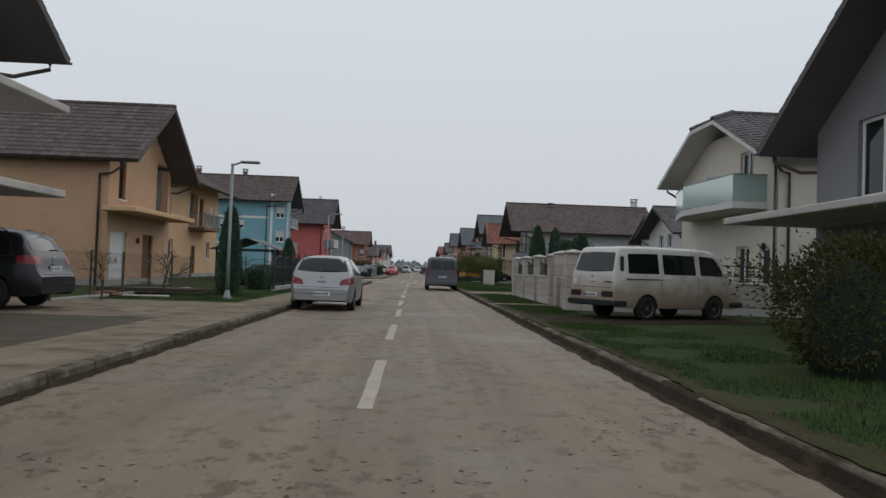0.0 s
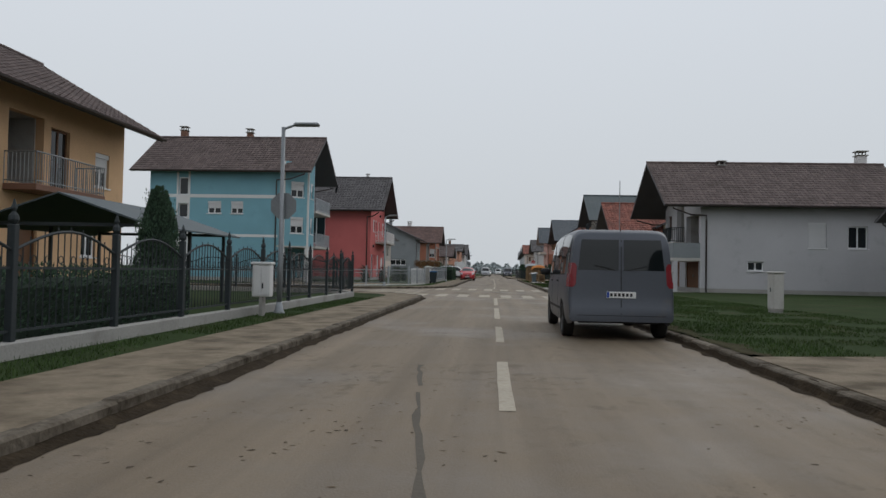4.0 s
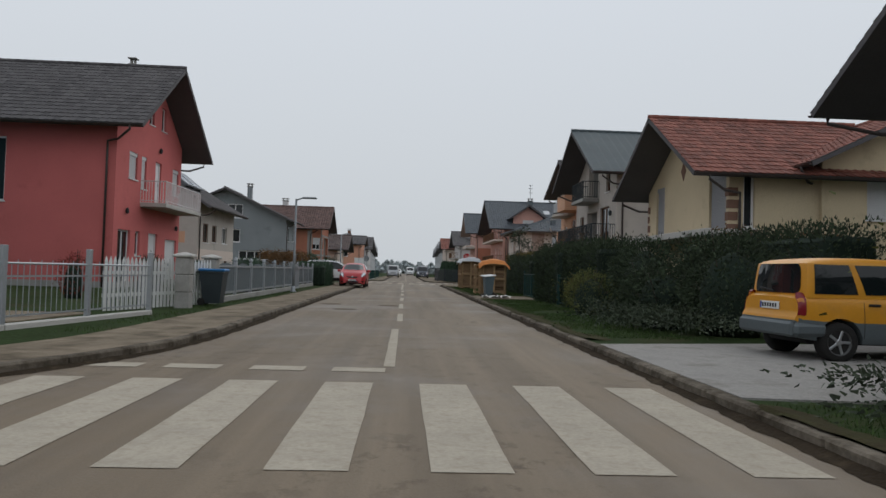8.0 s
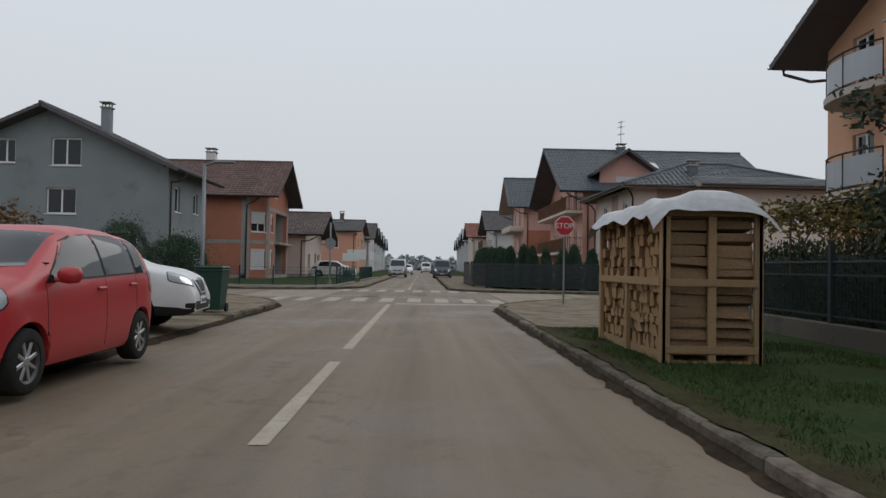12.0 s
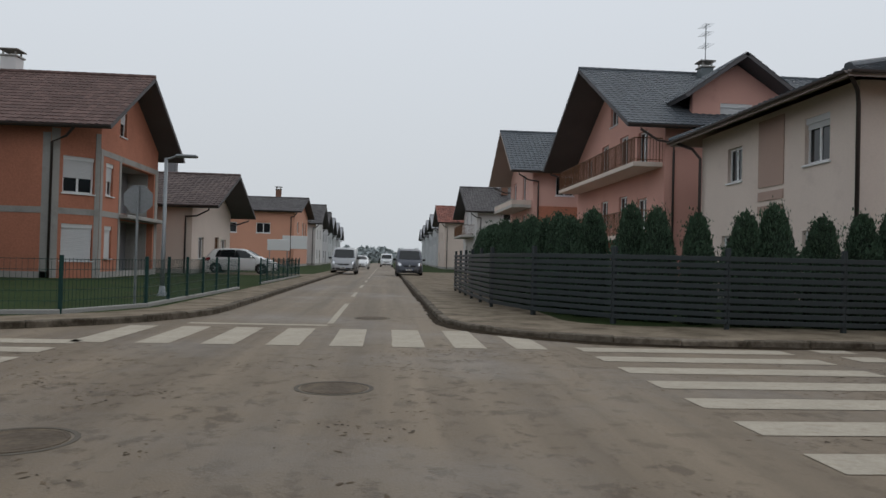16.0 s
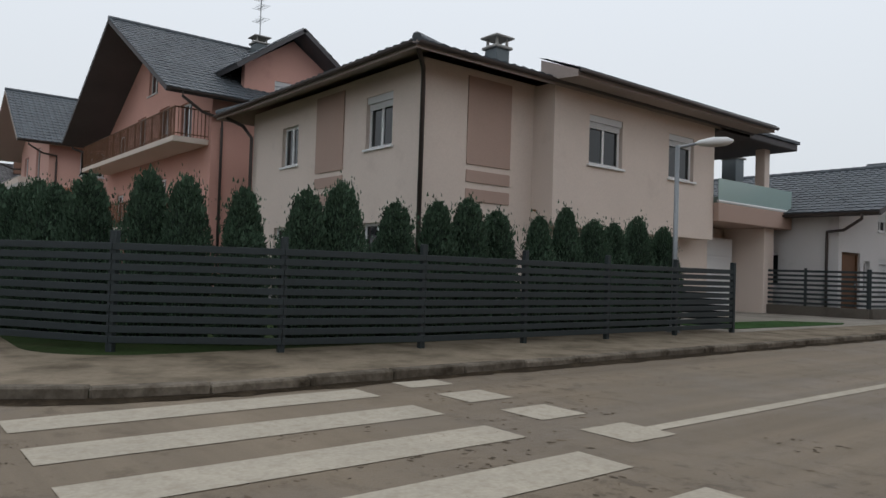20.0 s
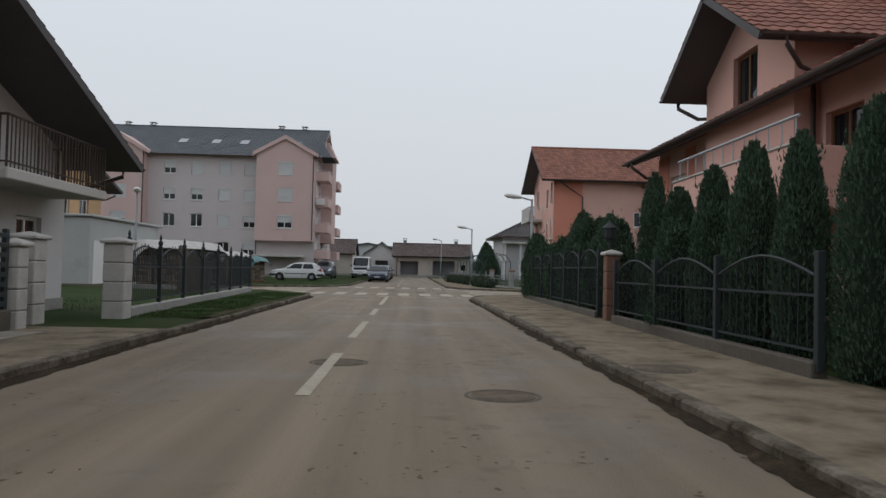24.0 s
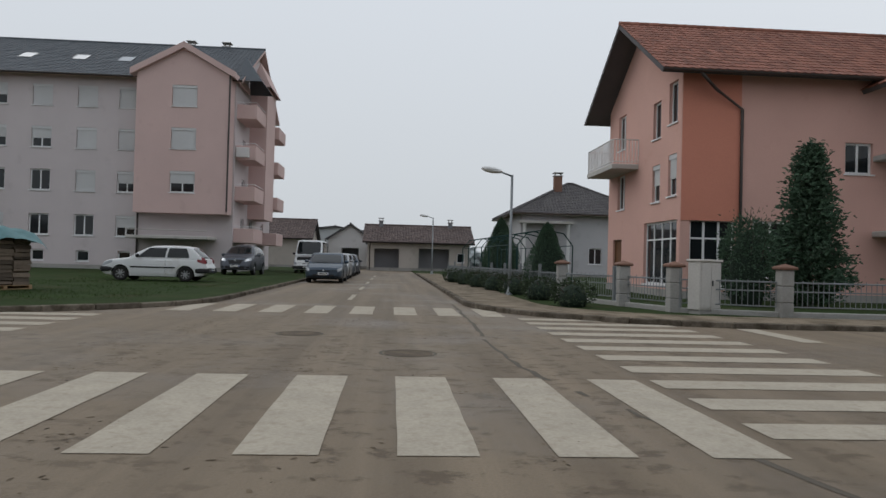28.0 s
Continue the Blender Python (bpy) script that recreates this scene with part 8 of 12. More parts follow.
def iron_fence(name, pts, label, h=1.35, base=0.28, span=2.3, arch=0.25, m="dark_metal", bar=0.13, base_m="concrete", finial=True, hoop=True):
    """Wrought iron panels between posts on a low concrete base, the tops arched."""
    for i, (a, b) in enumerate(zip(pts, pts[1:])):
        a, b = Vector(a), Vector(b)
        ln = (b - a).length
        ob = thing(name, label, "fence", Matrix.Translation((a.x, a.y, 0.06)) @ Matrix.Rotation(math.atan2(b.y - a.y, b.x - a.x), 4, "Z"), "fences")
        part("base_wall", Geo().cbox(0, -0.09, 0, ln, 0.09, base, c=0.015), base_m, ob)
        n = max(1, round(ln / span))
        s = ln / n
        for k in range(n + 1):
            pg = Geo().cbox(k * s - 0.045, -0.045, base * 0.5, k * s + 0.045, 0.045, base + h, c=0.008)
            if finial:
                pg.lathe([(0.03, 0), (0.06, 0.05), (0.05, 0.1), (0.02, 0.14), (0.035, 0.18), (0.005, 0.28)], 8, at=pose(k * s, 0, base + h))
            part("post", pg, m, ob)
        for k in range(n):
            x0, x1 = k * s + 0.045, (k + 1) * s - 0.045
            top = lambda x: base + h - 0.28 + arch * math.sin(math.pi * (x - x0) / (x1 - x0))
            pan = part("panel", Geo().tube([(x0 + (x1 - x0) * j / 10, 0, top(x0 + (x1 - x0) * j / 10)) for j in range(11)], 0.02, 5), m, ob)
            part("rail", Geo().box(x0, -0.012, base + 0.1, x1, 0.012, base + 0.13), m, pan)
            part("rail", Geo().box(x0, -0.012, base + h - 0.5, x1, 0.012, base + h - 0.47), m, pan)
            nb = max(2, round((x1 - x0) / bar))
            bars = Geo()
            for j in range(1, nb):
                x = x0 + (x1 - x0) * j / nb
                bars.tube([(x, 0, base + 0.1), (x, 0, top(x) + (0.0 if j % 2 else 0.06))], 0.009, 4)
            part("bar", bars, m, pan, kind="stuff")
            if hoop:
                hp = Geo()
                for j in range(0, nb - 1, 2):
                    x = x0 + (x1 - x0) * (j + 0.5) / nb
                    hp.tube([(x + 0.05 * math.cos(q * 0.785), 0, base + h - 0.385 + 0.05 * math.sin(q * 0.785)) for q in range(9)], 0.007, 4, cap=False)
                part("scroll", hp, m, pan, kind="stuff")


iron_fence("iron_fence", [(-5.4, 34.6), (-5.55, 61.4)], "black wrought iron fence with arched panels on a low concrete base", h=1.3, base=0.22)
iron_fence("iron_fence", [(-5.55, 61.4), (-7.0, 64.6), (-20, 65.0)], "black wrought iron fence with arched panels on a low concrete base", h=1.3, base=0.22)
iron_fence("iron_fence", [(36.7, 148.6), (52.8, 149.7)], "black wrought iron fence with arched panels on a low concrete base", h=1.3, base=0.22)
iron_fence("iron_fence", [(52.8, 149.7), (53.6, 156.0)], "black wrought iron fence with arched panels on a low concrete base", h=1.3, base=0.22)
iron_fence("iron_fence", [(39.2, 138.35), (52.2, 138.1)], "dark iron fence with arched panels before thujas", h=1.55, base=0.2, bar=0.2, finial=False, base_m="wet_concrete")
iron_fence("iron_fence", [(52.2, 138.1), (52.9, 137.2), (52.9, 124)], "dark iron fence with arched panels before thujas", h=1.55, base=0.2, bar=0.2, finial=False, base_m="wet_concrete")
iron_fence("iron_fence", [(37.4, 138.45), (29.4, 138.5)], "dark iron fence with arched panels before thujas", h=1.2, base=0.22, bar=0.2, finial=False, hoop=False, base_m="wet_concrete")
iron_fence("iron_fence", [(7.4, 116.2), (7.6, 126.4)], "dark metal fence on a low concrete base before a vine", h=1.25, base=0.35, arch=0.0, bar=0.1, finial=False, hoop=False, base_m="wet_concrete")
iron_fence("iron_fence", [(64.9, 122.0), (65.6, 133.6), (66.5, 135.7), (71.6, 137.3), (96.0, 139.0)], "grey metal railing between concrete pillars", h=0.95, base=0.15, arch=0.0, m="galvanised", bar=0.12, finial=False, hoop=False, span=2.6)
# railings along the rounded corner before the turquoise and red houses
iron_fence("railing", [(-16.0, 74.9 + 0.4), (-11.2, 76.2), (-8.2, 79.6), (-6.0, 84.2), (-5.3, 88.6)], "pale metal railing along the rounded street corner", h=1.22, base=0.12, arch=0.0, m="grey_metal", bar=0.14, finial=False, hoop=False, span=2.6, base_m="concrete_light")


def pillar(x, y, w, h, m="stone_block", courses=5, label="square masonry gate pillar with a capstone", rot=0, cap="concrete_light"):
    ob = thing("pillar", label, "pillar", pose(x, y, 0.05, 0, 0, rot), "pillars")
    ch = h / courses
    for k in range(courses):
        part("block", Geo().cbox(-w / 2, -w / 2, k * ch + 0.004, w / 2, w / 2, (k + 1) * ch - 0.004, c=0.018), m, ob)
    part("joint", Geo().box(-w / 2 + 0.018, -w / 2 + 0.018, 0, w / 2 - 0.018, w / 2 - 0.018, h), "joint_dark", ob)
    part("capstone", Geo().cbox(-w / 2 - 0.06, -w / 2 - 0.06, h, w / 2 + 0.06, w / 2 + 0.06, h + 0.07, c=0.02).add(
        [(-w / 2 - 0.04, -w / 2 - 0.04, h + 0.07), (w / 2 + 0.04, -w / 2 - 0.04, h + 0.07), (w / 2 + 0.04, w / 2 + 0.04, h + 0.07), (-w / 2 - 0.04, w / 2 + 0.04, h + 0.07), (0, 0, h + 0.14)],
        [(0, 1, 4), (1, 2, 4), (2, 3, 4), (3, 0, 4)]), cap, ob)
    return ob


def block_wall(x0, y0, x1, y1, h, label, length=2.9, ch=0.24):
    """A wall of split-face blocks, each a piece, on a pale footing."""
    a, b = Vector((x0, y0, 0)), Vector((x1, y1, 0))
    ln = (b - a).length
    ob = thing("garden_wall", label, "wall", Matrix.Translation((x0, y0, 0.05)) @ Matrix.Rotation(math.atan2(y1 - y0, x1 - x0), 4, "Z"), "garden walls")
    part("footing", Geo().cbox(0, -0.1, 0, ln, 0.1, 0.3, c=0.01), "concrete_light", ob)
    part("core", Geo().box(0.02, -0.08, 0.3, ln - 0.02, 0.08, h - 0.01), "joint_dark", ob)
    k, z = 0, 0.3
    while z + ch * 0.6 < h:
        x = 0.0 if k % 2 == 0 else -length / 2
        while x < ln:
            u0, u1 = max(0, x), min(ln, x + length)
            if u1 - u0 > 0.08:
                part("block", Geo().cbox(u0 + 0.004, -0.12, z + 0.004, u1 - 0.004, 0.12, min(h, z + ch) - 0.004, c=0.018), "stone_block", ob)
            x += length
        z += ch
        k += 1
    part("coping", Geo().cbox(-0.0, -0.16, h, ln, 0.16, h + 0.06, c=0.02), "concrete_light", ob)
    return ob


for y0, y1 in ((30.3, 33.0), (33.35, 36.1), (36.45, 39.0)):
    block_wall(5.45, y0, 5.45, y1, 1.02, "garden wall of pale grey split-face blocks")
    n = thing("iron_railing", "black wrought iron railing on top of the wall", "railing", pose(5.45, y0, 1.13, 0, 0, 90), "iron panels on the wall")
    ln = y1 - y0
    part("frame", Geo().tube([(0.05, 0, 0.08), (ln - 0.05, 0, 0.08)], 0.015, 5).tube([(0.05 + (ln - 0.1) * j / 8, 0, 0.62 - 0.18 * math.sin(math.pi * j / 8)) for j in range(9)], 0.015, 5), "dark_metal", n)
    part("bar", (lambda g: [g.tube([(0.1 + j * 0.12, 0, 0.0), (0.1 + j * 0.12, 0, 0.62 - 0.18 * math.sin(math.pi * (0.1 + j * 0.12) / ln))], 0.008, 4) for j in range(int((ln - 0.2) / 0.12) + 1)] and g)(Geo()), "dark_metal", n, kind="stuff")
for y in (30.1, 33.18, 36.28, 39.15):
    pillar(5.45, y, 0.38, 1.78)
for y in (26.9, 28.45):
    pillar(5.45, y, 0.5, 1.82)
block_wall(5.45, 27.1, 5.45, 28.2, 1.02, "garden wall of pale grey split-face blocks")
block_wall(9.0, 26.7, 5.7, 26.7, 1.02, "garden wall of pale grey split-face blocks")
block_wall(14.5, 26.7, 9.4, 26.7, 1.02, "garden wall of pale grey split-face blocks")
pillar(9.2, 26.7, 0.42, 1.8)
iron_fence("iron_fence", [(9.4, 26.75), (14.5, 26.75)], "black wrought iron panels above the garden wall", h=0.75, base=1.0, arch=0.12)
gate = thing("garden_gate", "narrow dark iron garden gate between pillars", "gate", pose(5.45, 28.72, 0.1, 0, 0, 90), "gates")
part("frame", Geo().box(0, -0.02, 0.05, 1.15, 0.02, 0.1).box(0, -0.02, 1.35, 1.15, 0.02, 1.4).box(0, -0.02, 0.05, 0.05, 0.02, 1.4).box(1.1, -0.02, 0.05, 1.15, 0.02, 1.4), "dark_metal", gate)
for k in range(9):
    part("bar", Geo().tube([(0.1 + 0.12 * k, 0, 0.08), (0.1 + 0.12 * k, 0, 1.4)], 0.009, 4), "dark_metal", gate)
pillar(6.2, 44.8, 0.42, 1.78, courses=5, m="concrete_light", label="pale plastered gate pillar with a capstone")
gate = thing("garden_gate", "wide dark iron gate, closed", "gate", pose(5.5, 39.4, 0.02, 0, 0, 83), "gates")
part("frame", Geo().box(0, -0.02, 0.05, 3.7, 0.02, 0.1).box(0, -0.02, 1.3, 3.7, 0.02, 1.35).box(0, -0.02, 0.05, 0.05, 0.02, 1.35).box(3.65, -0.02, 0.05, 3.7, 0.02, 1.35), "dark_metal", gate)
for k in range(28):
    part("bar", Geo().tube([(0.1 + 0.13 * k, 0, 0.08), (0.1 + 0.13 * k, 0, 1.45)], 0.009, 4), "dark_metal", gate)


def slat_fence(pts, label, h=1.72, z0=0.12, slat=0.105, gap=0.05, m="anthracite", span=1.9, wall=0.0):
    """Horizontal metal slats between posts."""
    for a, b in zip(pts, pts[1:]):
        a, b = Vector(a), Vector(b)
        ln = (b - a).length
        ob = thing("slat_fence", label, "fence", Matrix.Translation((a.x, a.y, 0.08)) @ Matrix.Rotation(math.atan2(b.y - a.y, b.x - a.x), 4, "Z"), "slat fences")
        if wall:
            part("base_wall", Geo().cbox(0, -0.1, 0, ln, 0.1, wall, c=0.015), "wet_concrete", ob)
        n = max(1, round(ln / span))
        for k in range(n + 1):
            part("post", Geo().cbox(ln * k / n - 0.04, 0.0, 0.0, ln * k / n + 0.04, 0.08, h + 0.03, c=0.006), m, ob)
        z = z0 + wall
        while z + slat <= h + 0.001:
            part("slat", Geo().cbox(0, -0.025, z, ln, 0.0, z + slat, c=0.004), m, ob)
            z += slat + gap


slat_fence([(3.85, 163.0), (3.8, 157.5), (3.85, 153.8), (4.4, 151.4), (5.6, 149.7), (7.4, 148.75), (9.4, 148.45), (13.4, 148.4), (17.5, 148.4)], "dark anthracite fence of horizontal metal slats on the corner", h=1.45, slat=0.085, gap=0.04, m="slat_dark")
slat_fence([(17.5, 148.4), (17.5, 150.6)], "dark anthracite fence of horizontal metal slats on the corner", h=1.45, slat=0.085, gap=0.04, m="slat_dark")
slat_fence([(27.2, 153.4), (27.8, 149.7), (33.2, 149.1)], "low wall with dark horizontal slats before the white house", h=1.55, z0=0.05, slat=0.075, gap=0.075, wall=0.34, m="slat_dark")
for x, y in ((34.6, 149.5), (36.3, 148.65)):
    pillar(x, y, 0.42, 1.5, m="concrete_light", label="pale stone gate pillar", courses=4)
pillar(33.5, 149.15, 0.3, 1.35, m="concrete_light", label="pale stone gate pillar", courses=4)
pillar(38.3, 138.3, 0.3, 1.55, m="brown_ornament", label="brownish gate pillar with a lantern", courses=4)
lan = thing("lantern", "black garden lantern on a gate pillar", "lamp", pose(38.3, 138.35, 1.75), "")
part("stem", Geo().tube([(0, 0, 0), (0, 0, 0.2)], 0.03), "dark_metal", lan)
part("lantern_body", Geo().lathe([(0.06, 0.2), (0.13, 0.26), (0.16, 0.46), (0.19, 0.48), (0.05, 0.6), (0.02, 0.66)], 8), "dark_metal", lan)
for x, y in ((65.6, 133.6), (66.6, 135.8), (71.6, 137.35), (68.6, 136.4), (65.2, 128.0)):
    pillar(x, y, 0.3, 1.12, m="concrete", label="low concrete fence pillar with reddish cap", courses=3, cap="brown_ornament")


def metal_fence(y0, y1, x, label, h=1.12):
    """Pale posts with white rails and dark upright slats."""
    ob = thing("metal_fence", label, "fence", pose(x, y0, 0.06, 0, 0, 90), "fences")
    ln = y1 - y0
    part("base_wall", Geo().cbox(0, -0.08, 0, ln, 0.08, 0.2, c=0.01), "concrete", ob)
    n = max(1, round(ln / 2.2))
    s = ln / n
    for k in range(n + 1):
        part("post", Geo().cbox(k * s - 0.05, -0.05, 0.1, k * s + 0.05, 0.05, h + 0.12, c=0.01).lathe([(0.03, 0), (0.07, 0.05), (0.05, 0.12), (0.01, 0.15)], 8, at=pose(k * s, 0, h + 0.12)), "grey_metal", ob)
    for k in range(n):
        pan = part("panel", Geo().box(k * s + 0.05, -0.02, h - 0.06, (k + 1) * s - 0.05, 0.02, h).box(k * s + 0.05, -0.02, 0.27, (k + 1) * s - 0.05, 0.02, 0.33), "grey_metal", ob)
        m = int(s / 0.105)
        for j in range(m):
            u = k * s + 0.06 + j * (s - 0.12) / m
            up = 0.06 + 0.12 * math.sin(math.pi * (j + 0.5) / m)
            part("slat", Geo().cbox(u, 0.005, 0.24, u + 0.07, 0.02, h + up - 0.1, c=0.004), "fence_grey", pan)


metal_fence(93.9, 107.8, -5.25, "grey metal fence with pale posts along the pavement")
metal_fence(111.3, 117.5, -5.5, "grey metal fence with pale posts along the pavement")
gate = thing("garden_gate", "arched pale metal driveway gate", "gate", pose(-5.35, 107.9, 0.0, 0, 0, 91), "gates")
part("frame", Geo().tube([(3.3 * j / 10, 0, 1.05 + 0.28 * math.sin(math.pi * j / 10)) for j in range(11)], 0.035, 6).box(0, -0.03, 0.1, 3.3, 0.03, 0.17).box(0, -0.03, 0.1, 0.07, 0.03, 1.05).box(3.23, -0.03, 0.1, 3.3, 0.03, 1.05), "grey_metal", gate)
for k in range(24):
    part("bar", Geo().tube([(0.1 + 0.134 * k, 0, 0.12), (0.1 + 0.134 * k, 0, 1.05 + 0.26 * math.sin(math.pi * (0.1 + 0.134 * k) / 3.3))], 0.012, 4), "grey_metal", gate)
for y in (91.2, 93.7):
    pillar(-5.35, y, 0.36, 1.3, m="concrete", label="plain grey gate pillar", courses=3)
pick = thing("picket_fence", "white wooden picket fence before the red house", "fence", pose(-6.4, 88.9, 0.06, 0, 0, 75), "fences")
part("rail", Geo().box(0, -0.02, 0.35, 4.4, 0.02, 0.43).box(0, -0.02, 0.85, 4.4, 0.02, 0.93), "white_paint", pick)
for k in range(30):
    u = 0.15 * k
    part("picket", Geo().add([(u, -0.035, 0.05), (u + 0.09, -0.035, 0.05), (u + 0.09, -0.035, 1.15), (u + 0.045, -0.035, 1.25), (u, -0.035, 1.15), (u, -0.02, 0.05), (u + 0.09, -0.02, 0.05), (u + 0.09, -0.02, 1.15), (u + 0.045, -0.02, 1.25), (u, -0.02, 1.15)],
                             [(0, 1, 2, 3, 4), (9, 8, 7, 6, 5), (0, 5, 6, 1), (1, 6, 7, 2), (2, 7, 8, 3), (3, 8, 9, 4), (4, 9, 5, 0)]), "white_paint", pick)


def mesh_fence(pts, label, h=1.0, m="green_metal", span=1.6):
    """Thin posts with a wire mesh."""
    for a, b in zip(pts, pts[1:]):
        a, b = Vector(a), Vector(b)
        ln = (b - a).length
        ob = thing("wire_fence", label, "fence", Matrix.Translation((a.x, a.y, 0.07)) @ Matrix.Rotation(math.atan2(b.y - a.y, b.x - a.x), 4, "Z"), "fences")
        n = max(1, round(ln / span))
        for k in range(n + 1):
            part("post", Geo().cbox(ln * k / n - 0.03, -0.03, 0, ln * k / n + 0.03, 0.03, h + 0.06, c=0.006), m, ob)
        w = Geo()
        k = 0.0
        while k < ln:
            w.box(k, -0.003, 0.05, k + 0.006, 0.003, h)
            k += 0.09
        for j in range(6):
            w.box(0, -0.004, 0.06 + (h - 0.08) * j / 5, ln, 0.004, 0.07 + (h - 0.08) * j / 5)
        part("mesh", w, m, ob, kind="stuff")
        part("base_wall", Geo().cbox(0, -0.05, 0, ln, 0.05, 0.1, c=0.01), "concrete", ob)


mesh_fence([(-18, 148.7), (-6.4, 148.75), (-4.4, 149.5), (-3.6, 151.6), (-3.5, 160.5)], "dark green wire mesh fence round a lawn")
mesh_fence([(-8.6, 22.5), (-8.6, 33.8)], "thin rusty wire fence on slim posts", h=1.3, m="iron", span=2.4)
mesh_fence([(-3.55, 165.0), (-3.6, 178.0)], "dark green wire mesh fence", m="green_metal")
for y in (98.0, 99.5):
    part_ob = thing("gate_post", "green painted square metal gate post", "post", pose(5.85, y, 0.06), "gate posts")
    part("post", Geo().cbox(-0.05, -0.05, 0, 0.05, 0.05, 1.15, c=0.008), "green_metal", part_ob)
gate = thing("garden_gate", "green wire mesh garden gate", "gate", pose(5.85, 98.08, 0.1, 0, 0, 90), "gates")
part("frame", Geo().box(0, -0.02, 0.05, 1.3, 0.02, 0.09).box(0, -0.02, 0.95, 1.3, 0.02, 1.0).box(0, -0.02, 0.05, 0.04, 0.02, 1.0).box(1.26, -0.02, 0.05, 1.3, 0.02, 1.0), "green_metal", gate)
gate = thing("garden_gate", "dark green metal driveway gate", "gate", pose(5.95, 103.9, 0.1, 0, 0, 91), "gates")
part("frame", Geo().box(0, -0.03, 0.05, 3.6, 0.03, 0.11).box(0, -0.03, 1.05, 3.6, 0.03, 1.1).box(0, -0.03, 0.05, 0.06, 0.03, 1.25).box(3.54, -0.03, 0.05, 3.6, 0.03, 1.25).box(1.77, -0.03, 0.05, 1.83, 0.03, 1.1), "green_metal", gate)
for k in range(22):
    part("bar", Geo().tube([(0.1 + 0.16 * k, 0, 0.08), (0.1 + 0.16 * k, 0, 1.08)], 0.011, 4), "green_metal", gate)

# ---------------------------------------------------------------- street lamps, signs, cabinets


def street_lamp(x, y, h, arm, heading, label="slim grey steel street lamp with a flat head", foot=True, head="flat"):
    ob = thing("street_lamp", label, "street lamp", pose(x, y, 0.05, 0, 0, heading), "street lamps")
    if foot:
        part("base_plate", Geo().lathe([(0.16, 0), (0.16, 0.03), (0.1, 0.12), (0.065, 0.3)], 12), "galvanised", ob, smooth=True)
    part("pole", Geo().tube([(0, 0, 0), (0, 0, 1.2), (0, 0, 1.25), (0, 0, h)], 0.062, 10, r2=0.045), "galvanised", ob, smooth=True)
    part("arm", Geo().tube([(0, 0, h - 0.05), (arm * 0.35, 0, h + 0.06)], 0.03, 8), "galvanised", ob)
    if head == "flat":
        part("lamp_head", Geo().cbox(arm * 0.3, -0.1, h + 0.02, arm, 0.1, h + 0.1, c=0.03), "galvanised", ob)
    else:
        part("lamp_head", Geo().lathe([(0.02, 0.0), (0.09, 0.1), (0.15, 0.35), (0.13, 0.6), (0.05, 0.72)], 12, at=pose(arm * 0.3, 0, h + 0.06, 0, 84, 0) @ Matrix.Diagonal((0.7, 1.1, 1.1, 1))), "white_paint", ob, smooth=True)


street_lamp(-5.35, 26.9, 4.25, 0.85, 0)
street_lamp(-5.1, 50.3, 4.4, 0.85, 0)
street_lamp(-7.1, 80.0, 4.5, 0.8, -20)
street_lamp(-4.75, 105.1, 4.15, 0.9, 0)
street_lamp(-5.2, 133.2, 3.95, 0.85, 0)
street_lamp(-4.5, 155.7, 3.65, 0.8, 0)
street_lamp(16.1, 148.9, 3.85, 1.2, -35, head="round", label="slim grey street lamp with a rounded pale head")
street_lamp(51.3, 138.02, 4.1, 1.2, 90, head="round", label="slim grey street lamp with a rounded pale head")
street_lamp(73.9, 138.6, 4.1, 1.2, 110, head="round", label="slim grey street lamp with a rounded pale head")
street_lamp(54.7, 155.2, 4.2, 1.2, 200, head="round", label="slim grey street lamp with a rounded pale head")
street_lamp(108.0, 139.4, 4.6, 1.2, 110, head="round", label="slim grey street lamp with a rounded pale head")



def lettering(text, size, m, parent, at, name="lettering", depth=0.004):
    cu = bpy.data.curves.new(name, "FONT")
    cu.body = text
    cu.size = size
    cu.align_x = "CENTER"
    cu.align_y = "CENTER"
    cu.extrude = depth
    tmp = bpy.data.objects.new(name, cu)
    me = bpy.data.meshes.new_from_object(tmp)
    bpy.data.objects.remove(tmp)
    me.materials.clear()
    me.materials.append(M[m])
    ob = new(name, me)
    ob.parent = parent
    ob.matrix_local = at
    return ob


def stop_sign(x, y, heading, z=2.45, text=True):
    ob = thing("stop_sign", "red octagonal stop sign on a grey pole" if text else "grey back of an octagonal sign on a pole", "traffic sign", pose(x, y, 0.06, 0, 0, heading), "traffic signs")
    part("pole", Geo().tube([(0, 0.03, 0), (0, 0.03, z + 0.3)], 0.03, 8), "galvanised", ob)
    octo = lambda r, y0, y1: [(r * math.cos(radians(22.5 + 45 * k)), yy, z + r * math.sin(radians(22.5 + 45 * k))) for yy in (y0, y1) for k in range(8)]
    faces = [tuple(range(8)), tuple(reversed(range(8, 16)))] + [(k, (k + 1) % 8, 8 + (k + 1) % 8, 8 + k) for k in range(8)]
    b = part("back_plate", Geo().add(octo(0.33, -0.01, 0.0), faces), "galvanised", ob)
    if text:
        part("white_border", Geo().add(octo(0.325, -0.016, -0.0105), faces), "white_paint", b)
        part("red_face", Geo().add(octo(0.295, -0.022, -0.0165), faces), "sign_red", b)
        lettering("STOP", 0.235, "white_paint", b, pose(0, -0.026, z, 90, 0, 0))


stop_sign(5.35, 134.6, 0)
stop_sign(-5.1, 50.45, 180, 2.55, text=False)
stop_sign(-4.1, 152.45, 180, 2.3, text=False)


